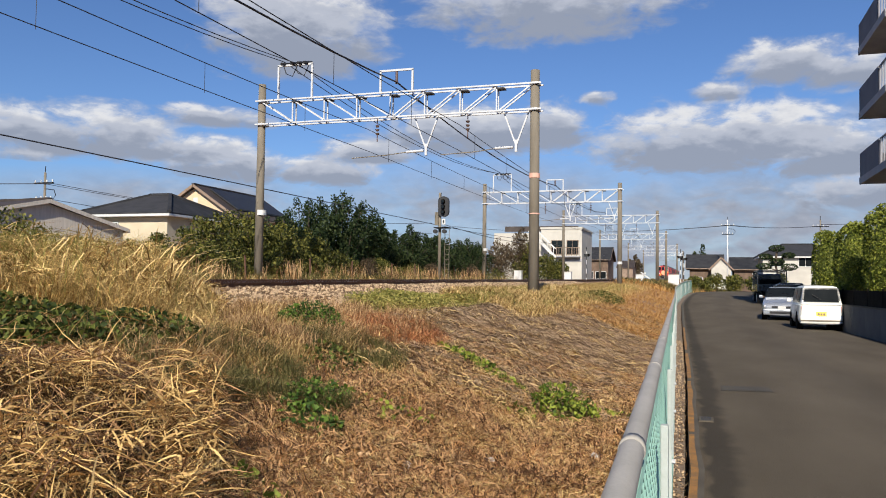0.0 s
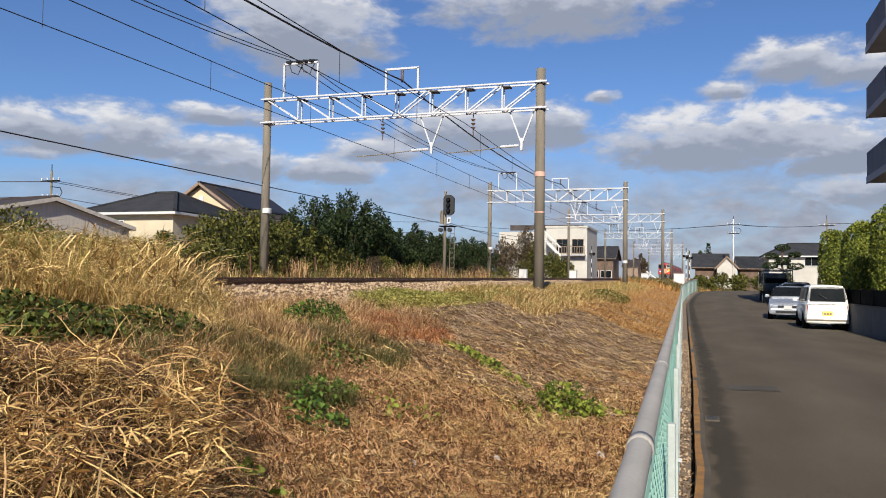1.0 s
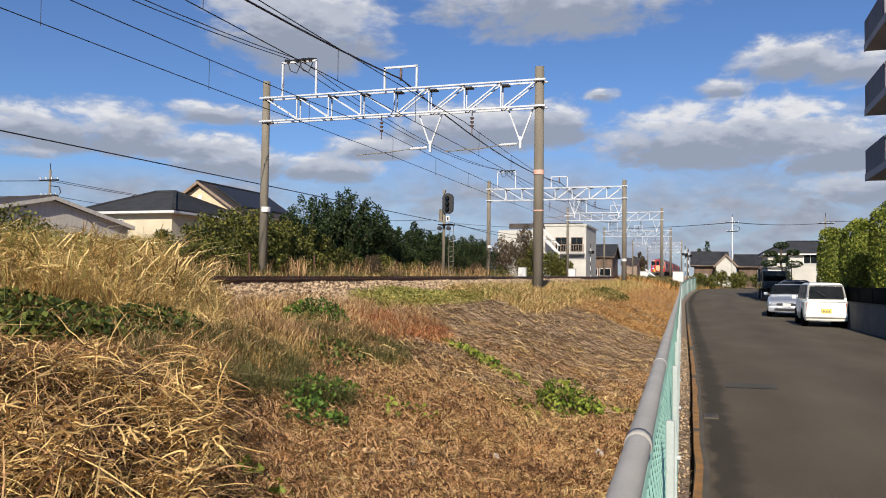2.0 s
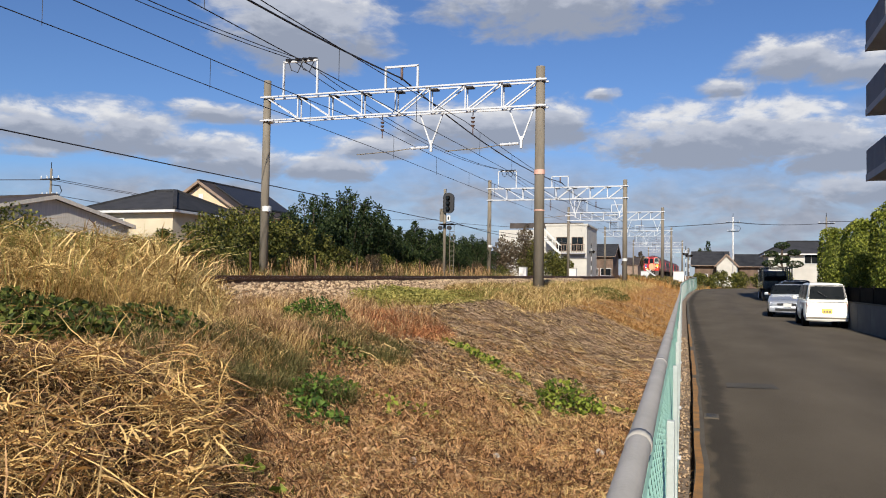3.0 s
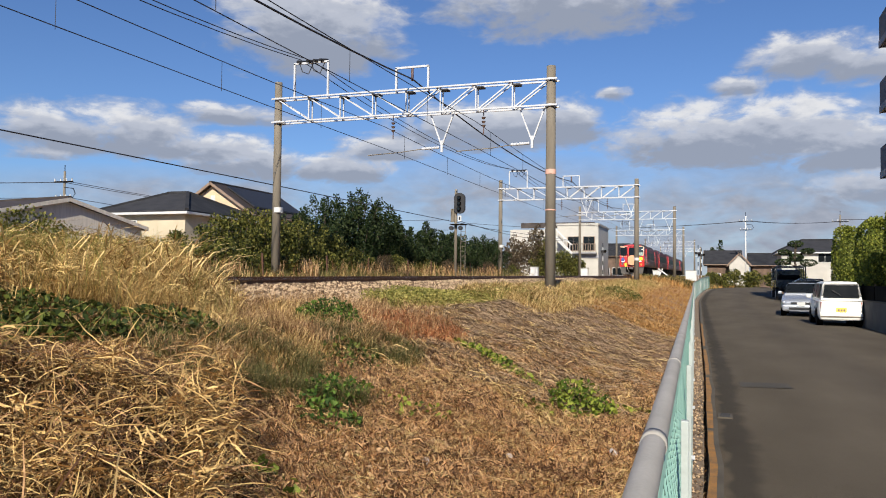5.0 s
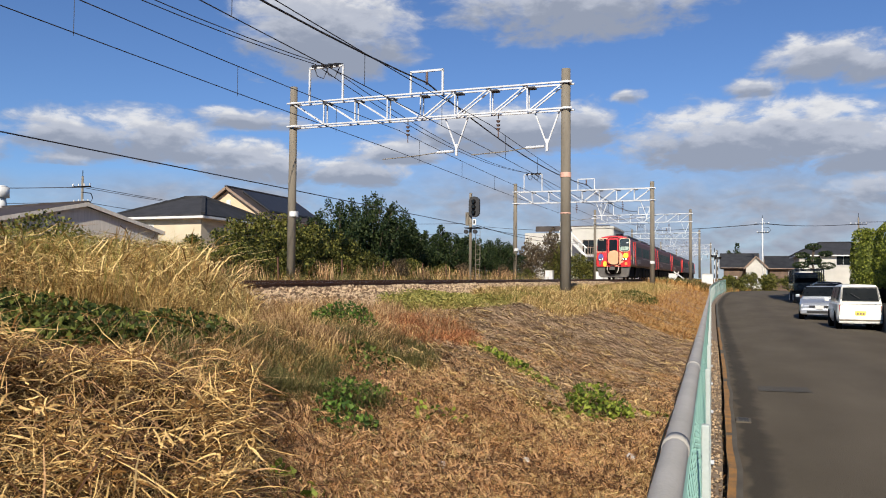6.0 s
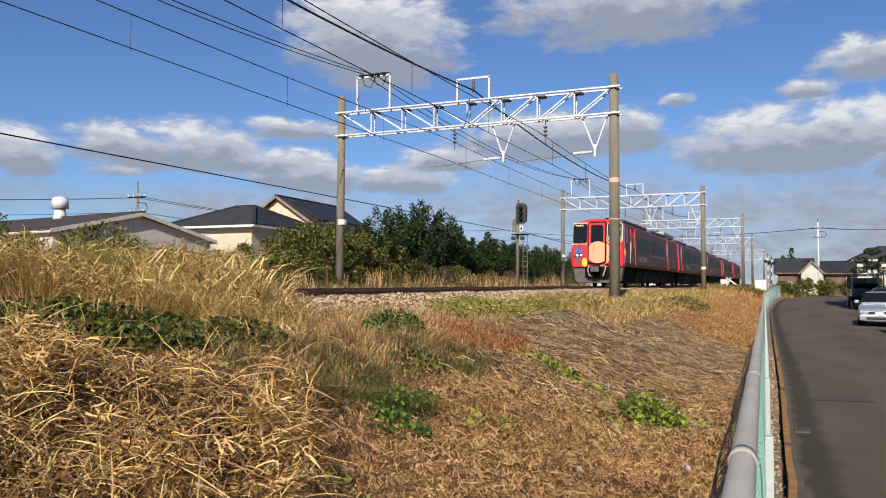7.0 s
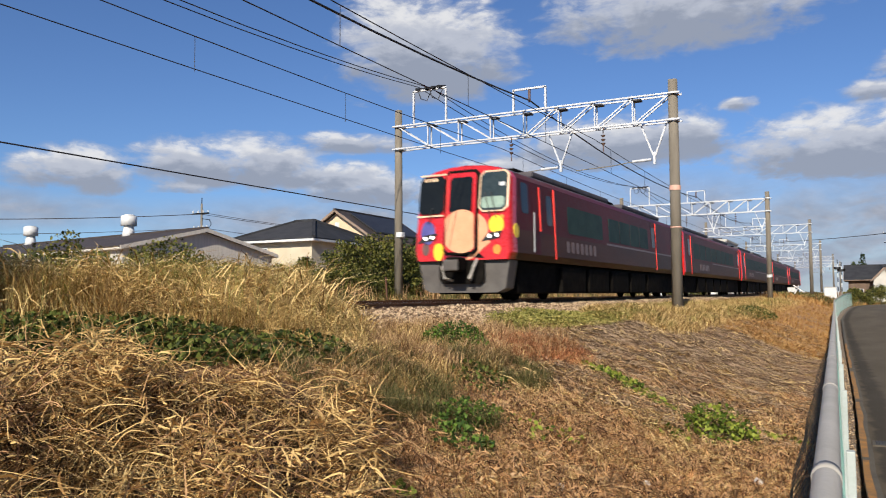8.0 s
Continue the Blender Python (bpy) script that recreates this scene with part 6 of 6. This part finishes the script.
def tree(name, label, x, y, base, h, r, n, size, material, shoots=7, low=0.15, slim=1.0):
    """A trunk with limbs that run out into leafy shoots; clumps of leaves round each shoot leave gaps between them."""
    t = thing(name, label, "tree", pose(x, y, base))
    part("trunk", bar((0, 0, -0.3), (0, 0, h * 0.6), 0.05 + 0.02 * h, sides=8, r2=0.03), M["bark"], t)
    P = []
    ends = []
    for k in range(shoots):
        a = 2 * math.pi * (k + rng.uniform(-0.3, 0.3)) / shoots
        q = rng.uniform(0.25, 1.0) if k else 0.0
        top = h * (1 - 0.42 * q * q) * rng.uniform(0.88, 1.0)
        e = Vector((math.cos(a) * r * q * 0.75, math.sin(a) * r * q * 0.75, top))
        s = Vector((0, 0, h * rng.uniform(0.08, 0.3)))
        ends.append((s, e, slim * r * rng.uniform(0.38, 0.55)))
        part("limb", bar(s, s.lerp(e, 0.85), 0.045, sides=6, r2=0.012), M["bark"], t)
    for _ in range(n):
        s, e, w = ends[rng.integers(len(ends))]
        u = low + (1 - low) * rng.random() ** 0.8
        c = s.lerp(e, u)
        # leaves sit in tufts along the shoot
        tuft = round(u * 9) / 9
        ww = w * (1.15 - 0.95 * u ** 1.6)
        d = rng.normal(size=3)
        d /= np.linalg.norm(d) + 1e-6
        rad = ww * (0.55 + 0.5 * rng.random())
        jit = 0.3 * noise.noise((c.x * 2 + d[0] * 2, c.y * 2 + d[1] * 2, tuft * 9))
        P.append((c.x + d[0] * rad * (1 + jit), c.y + d[1] * rad * (1 + jit), max(0.05, c.z + d[2] * rad * 0.8)))
    leaves("crown", label, P, size, material, t, 0.25)
    return t


TREES = [(-20.4, 34.5, 5.0, 1.7), (-19.3, 36.8, 6.3, 2.0), (-18.4, 38.9, 6.7, 2.1), (-18.0, 41.5, 6.0, 1.9), (-18.4, 44.5, 5.0, 1.9), (-18.0, 48.2, 5.4, 2.0), (-17.8, 52, 5.0, 2.0), (-17.8, 56, 5.0, 2.0), (-17.6, 60.5, 5.2, 2.0), (-18.6, 66, 5.2, 2.2)]
for i, (x, y, top, r) in enumerate(TREES):
    b = ground_z(x, y) - 0.1
    tree("tree", "dense dark green tree beyond the railway", x, y, b, top - b, r * 1.3, 12000 if i < 6 else 8000, 0.12, M["leaf_tree"], 22, 0.02, 0.72)
for x, y, top, r in ((-18.6, 84, 8.0, 2.0), (-20.5, 82, 6.4, 2.2), (-17.6, 84, 6.2, 2.1), (-16.9, 92, 5.6, 2.0), (-16.6, 98, 4.9, 1.6)):
    tree("tree", "half-bare tree with brown and green leaves", x, y, 1.0, top - 1.0, r * 1.2, 4200, 0.18, M["leaf_tree_light"] if x > -18 else M["leaf_brown"], 14, 0.0)
for x, y, top, r in ((-19.5, 21.5, 2.7, 1.5), (-18.7, 24.0, 3.0, 1.5), (-18.2, 26.8, 4.2, 1.6), (-18.0, 28.9, 4.2, 1.8), (-17.6, 31.0, 4.0, 1.7), (-17.3, 33.4, 3.4, 1.5), (-17.0, 24.8, 2.7, 1.2), (-16.9, 28.2, 2.7, 1.2), (-16.8, 31.2, 2.6, 1.1), (-19.8, 18.5, 3.3, 1.8), (-20.2, 15.0, 3.2, 1.8), (-20.4, 11.5, 2.6, 1.9), (-20.6, 8.5, 2.5, 1.9), (-21, 13, 2.7, 1.9), (-17.4, 36, 2.8, 1.2), (-16.9, 40, 2.6, 1.1), (-16.9, 45, 2.6, 1.1)):
    b = ground_z(x, y) - 0.1
    tree("bush", "green viny bush beside the railway", x, y, b, top - b + 0.25, r * 1.5, 6000, 0.11, M["leaf_tree_light"], 12, 0.0)
for k in range(13):
    y = 25 + 3.2 * k + rng.uniform(-1, 1)
    x = -16.2 + rng.uniform(-0.35, 0.25)
    b = ground_z(x, y) - 0.05
    tree("weed_clump", "leggy brown and green weeds beside the track", x, y, b, rng.uniform(0.7, 1.4), rng.uniform(0.7, 1.1), 1500, 0.075, M["leaf_brown"] if k % 3 == 1 else M["leaf_tree_light"], 10, 0.0)
tree("tree", "round dark tree behind the old houses", 0.4, 146, 1, 8.0, 3.2, 3600, 0.32, M["leaf_tree"], 9)
tree("tree", "dark bushy tree far along the line", -17.4, 229, 1.2, 9.0, 4.0, 2400, 0.5, M["leaf_brown"], 9)
for x, y, h, r in ((6.0, 100, 2.0, 1.6), (3.6, 102, 1.8, 1.8), (0.6, 95, 1.5, 1.4), (-1.2, 100, 1.6, 1.4), (8.5, 96, 2.2, 1.8), (2.0, 108, 2.3, 2.2), (4.6, 111, 2.4, 2.2), (-0.6, 108, 2.0, 2.0), (7.0, 106, 2.2, 2.0)):
    tree("bush", "low green and brown roadside bush", x, y, 1.0, h, r, 1200, 0.2, M["leaf_tree_light"], 7, 0.0)


def garden_pine():
    t = thing("garden_tree", "dark cloud-pruned garden tree", "tree", pose(5.6, 66, 0.8))
    part("trunk", tube([(0, 0, 0), (0.15, 0, 1.4), (-0.1, 0, 2.6), (0.05, 0, 3.7)], 0.09), M["bark"], t)
    P = []
    for cx, cz, w in ((0, 3.75, 0.7), (-0.75, 3.1, 0.6), (0.85, 3.2, 0.6), (-0.9, 2.35, 0.7), (0.9, 2.3, 0.75), (0, 2.7, 0.7)):
        part("limb", bar((0, 0, cz - 0.3), (cx, 0, cz), 0.04), M["bark"], t)
        for _ in range(420):
            d = rng.normal(size=3)
            d /= np.linalg.norm(d)
            P.append((cx + d[0] * w * 0.8, d[1] * w * 0.7, cz + d[2] * w * 0.34))
    leaves("crown", "", P, 0.13, M["leaf_tree"], t, 0.3)


garden_pine()


def hedge_tree(x, y, w, d, z0, z1, n):
    """A clipped evergreen: a rounded block of small leaves over a dark core."""
    t = thing("clipped_hedge", "tall clipped evergreen hedge behind the wall", "hedge", pose(x, y, 0), "clipped hedges")
    part("stem", bar((0, 0, -0.1), (0, 0, z0 + 0.8), 0.1), M["bark"], t)
    P = []
    for _ in range(n):
        v = rng.normal(size=3)
        v /= max(abs(v)) ** 0.45 * np.linalg.norm(v) ** 0.55
        lump = 1 + 0.12 * noise.noise((v[0] * 2 + x, v[1] * 2 + y, v[2] * 3))
        k = lump * rng.uniform(0.82, 1.0)
        P.append((v[0] * w / 2 * k, v[1] * d / 2 * k, (z0 + z1) / 2 + v[2] * (z1 - z0) / 2 * k))
    leaves("crown", "", P, 0.09, M["leaf_hedge"], t, 0.2)
    # Added solid ball, coloured dark as the shade between the leaves.
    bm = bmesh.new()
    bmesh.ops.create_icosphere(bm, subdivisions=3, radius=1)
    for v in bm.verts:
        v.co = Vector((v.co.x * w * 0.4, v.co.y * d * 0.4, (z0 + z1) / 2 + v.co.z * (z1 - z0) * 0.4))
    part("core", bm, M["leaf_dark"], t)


hedge_tree(5.4, 38.6, 1.35, 1.8, 0.6, 4.1, 7000)
hedge_tree(5.65, 33.6, 1.5, 2.0, 0.6, 4.1, 9000)
hedge_tree(6.1, 29.9, 1.7, 2.1, 0.5, 4.35, 11000)


# ---- signal, poles, small railway things ----
def signal():
    t = thing("railway_signal", "black oval railway signal on a slim pole", "signal", pose(-15.2, 46, rail_z(46) - 0.3))
    part("pole", bar((0, 0, -0.5), (0, 0, 5.6), 0.09, sides=12), M["pole"], t, "pale concrete pole", True)
    head = part("signal_head", box(0.6, 0.16, 1.15, 0.3, -0.2, 4.15, 0.0), M["black"], t)
    bm = head.data
    b2 = bmesh.new()
    f = [b2.verts.new((0.3 + 0.34 * math.cos(a), -0.28, 4.72 + 0.33 * (1 if math.sin(a) > 0 else -1) + 0.3 * math.sin(a))) for a in (2 * math.pi * (k + 0.5) / 24 for k in range(24))]
    g = bmesh.ops.extrude_face_region(b2, geom=[b2.faces.new(f)])
    bmesh.ops.translate(b2, vec=(0, 0.2, 0), verts=[q for q in g["geom"] if isinstance(q, bmesh.types.BMVert)])
    bmesh.ops.recalc_face_normals(b2, faces=b2.faces)
    b2.to_mesh(bm)
    b2.free()
    for k in range(3):
        hood = part("lens_hood", bar((0.3, -0.28, 5.05 - 0.33 * k), (0.3, -0.45, 5.03 - 0.33 * k), 0.12, sides=14), M["under"], head)
        part("lens", bar((0.3, -0.46, 5.03 - 0.33 * k), (0.3, -0.47, 5.03 - 0.33 * k), 0.09, sides=14), M["dark_glass"], hood)
    part("number_board", box(0.22, 0.03, 0.34, 0.32, -0.24, 3.62), M["white_paint"], t)
    part("number_bar", box(0.1, 0.01, 0.2, 0.32, -0.26, 3.69), M["black"], t)
    part("platform", box(0.9, 0.7, 0.05, 0.2, -0.1, 3.4), M["under"], t)
    for sx in (-0.2, 0.38):
        part("bell", bar((sx, -0.35, 3.2), (sx, -0.15, 3.2), 0.13, sides=14), M["black"], t)
    part("cable_box", box(0.2, 0.2, 0.8, -0.2, 0, 3.6), M["pole"], t)
    for k in range(10):
        part("rung", bar((0.32, 0.05, 0.3 + 0.3 * k), (0.6, 0.05, 0.3 + 0.3 * k), 0.015, sides=5), M["pole"], t)
    for sx in (0.32, 0.6):
        part("ladder_rail", bar((sx, 0.05, 0), (sx, 0.05, 3.4), 0.018, sides=5), M["pole"], t)


signal()


def utility_pole(x, y, base, h, label, tint="pole"):
    t = thing("utility_pole", label, "utility pole", pose(x, y, base), "utility poles")
    part("pole", bar((0, 0, -0.5), (0, 0, h), 0.13, sides=12, r2=0.09), M[tint], t, "", True)
    for z, w in ((h - 0.9, 1.9), (h - 2.2, 1.6)):
        part("cross_arm", box(w, 0.1, 0.1, 0, -0.12, z), M["under"], t)
        for k in range(4):
            part("insulator", bar(((k - 1.5) * w / 3.3, -0.12, z + 0.1), ((k - 1.5) * w / 3.3, -0.12, z + 0.3), 0.05, sides=8), M["white_paint"], t)
    part("top_pin", bar((0, 0, h), (0, 0, h + 0.5), 0.03), M["under"], t)
    part("side_loop", tube([(0.1, 0, h - 1.3), (0.9, 0, h - 1.4), (1.1, 0, h - 1.8), (0.8, 0, h - 2.2)], 0.035), M["under"], t)
    return t


utility_pole(-49.5, 49.7, 0, 9.9, "concrete utility pole with cross arms behind houses")
utility_pole(3.9, 126, 1, 10.6, "pale utility pole beside the old houses", "white_paint")
utility_pole(14.5, 110, 1, 9.2, "concrete utility pole with cross arms far off")


def span(a, b, sag, r):
    wire("power_line", "black power line between utility poles", [a, b], r, sag)


for dz, off in ((9.0, 0), (9.0, 0.8), (7.8, 0.3)):
    span((-49.5 + off, 49.7, dz), (-90, 12, dz + 0.6), 1.2, 0.022)
    span((-49.5 + off, 49.7, dz), (-30, 88, dz - 0.4), 1.0, 0.022)
for off in (0, 0.7):
    span((3.9 + off, 126, 10.8), (-40, 128, 11.2), 1.0, 0.03)
    span((3.9 + off, 126, 10.8), (14.5, 110, 9.4), 0.3, 0.03)
span((14.5, 110, 9.6), (40, 96, 10.5), 0.5, 0.03)
span((-15.2, 46, 5.2), (-16.0, 86, 6.0), 0.4, 0.02)

# thin droppers between the messenger and the contact wire
for cx in (-11.6, -8.1):
    for a, b in ((-5, 26.6), (26.6, 60)):
        for j in range(6):
            y = a + (0.7 if a < 0 else 2.0) + 5.2 * j
            k = (y - a) / (b - a)
            zm = rail_z(y) + 5.52 - 4 * 0.2 * k * (1 - k)
            d = bar((cx, y, rail_z(y) + 4.6), (cx, y, zm), 0.008, sides=4)
            tagged(new("dropper", mesh("dropper", d, M["wire"])), "thin wire hanger between two overhead wires", "wire hanger", "wire hangers")

# rusty stakes beyond the track
for i, y in enumerate((24.5, 29, 33.5, 38, 42, 46.8, 49.5, 52, 55)):
    b = ground_z(-15.3, y)
    st = thing("stake", "rusty brown iron stake beyond the track", "stake", pose(-15.3 + 0.2 * (i % 2), y, b, 2, -2 + i % 3, 0), "stakes along the railway")
    part("stake_bar", box(0.06, 0.06, 1.25, 0, 0, -0.2, 0.01), M["rail_steel"], st)

# pole bands
M["band_pink"] = mat("band_pink", (0.6, 0.33, 0.25), (0.7, 0.42, 0.32), 6, 0.7, 0, 0, 40)
for px, y, z, hgt, col in ((-16, 26.6, 2.42, 0.2, "white_paint"), (-5.4, 26.6, 3.55, 0.16, "band_pink"), (-16.05, 60, 2.2, 0.2, "white_paint"), (-5.7, 60, 1.2, 0.2, "white_paint"), (-5.4, 26.6, 2.3, 0.04, "band_pink")):
    bn = thing("pole_band", "painted marker band around a concrete pole", "marker band", pose(px, y, rail_z(y) + z), "pole bands")
    part("band", bar((0, 0, 0), (0, 0, hgt), 0.187, sides=20), M[col], bn)

# level crossing far down the line

def crossing_post(x, y, h):
    t = thing("crossing_signal", "striped level crossing signal post", "signal", pose(x, y, rail_z(y) - 0.4), "crossing signals")
    for k in range(8):
        part("band", bar((0, 0, h * k / 8), (0, 0, h * (k + 1) / 8), 0.06, sides=10), M["black"] if k % 2 else M["white_paint"], t)
    part("lamp_board", box(0.8, 0.06, 0.36, 0, -0.12, h * 0.72), M["black"], t)
    for sx in (-0.35, 0.35):
        part("lamp_glass", bar((sx, -0.15, h * 0.72 + 0.25), (sx, -0.3, h * 0.72 + 0.25), 0.17, sides=12), M["under"], t)


crossing_post(-14.7, 108, 4.8)
crossing_post(-2.9, 128, 5.2)
crossing_post(-2.3, 122, 4.6)
for x, y, w, h in ((-3.2, 104, 1.3, 1.5), (-6.2, 87, 0.7, 0.9), (-16.5, 74, 0.7, 1.0), (-14.3, 90, 0.8, 1.0)):
    t = thing("relay_box", "white steel relay box beside the track", "relay box", pose(x, y, ground_z(x, y)), "relay boxes")
    part("cabinet", box(w, 0.6, h, 0, 0, 0, 0.03), M["white_paint"], t)
    part("lid", box(w + 0.08, 0.7, 0.06, 0, 0, h), M["rail_paint"], t)
    part("door", box(w * 0.8, 0.03, h * 0.8, 0, -0.31, h * 0.1), M["white_paint"], t)
t = thing("crossing_gate", "white steel frame beside the track", "frame", pose(-5.1, 72, ground_z(-5.1, 72)))
part("bar", beam((0, 0, 0), (0.5, 0, 1.1), 0.1, 0.1), M["white_paint"], t)
part("bar", beam((0.1, 0, 1.1), (0.9, 0, 0.5), 0.1, 0.1), M["white_paint"], t)


def motions():
    rows = [(0.0, 199.0), (3.0, 136.8), (3.5, 126.0), (4.0, 114.0), (5.5, 71.8), (6.0, 60.4), (6.5, 49.4), (7.0, 38.3), (7.5, 27.7), (8.0, 17.1)]
    walk(train, [(t, pose(-8.6, y, rail_z(y), math.degrees(math.atan(0.009)), 0, 0)) for t, y in rows])


motions()
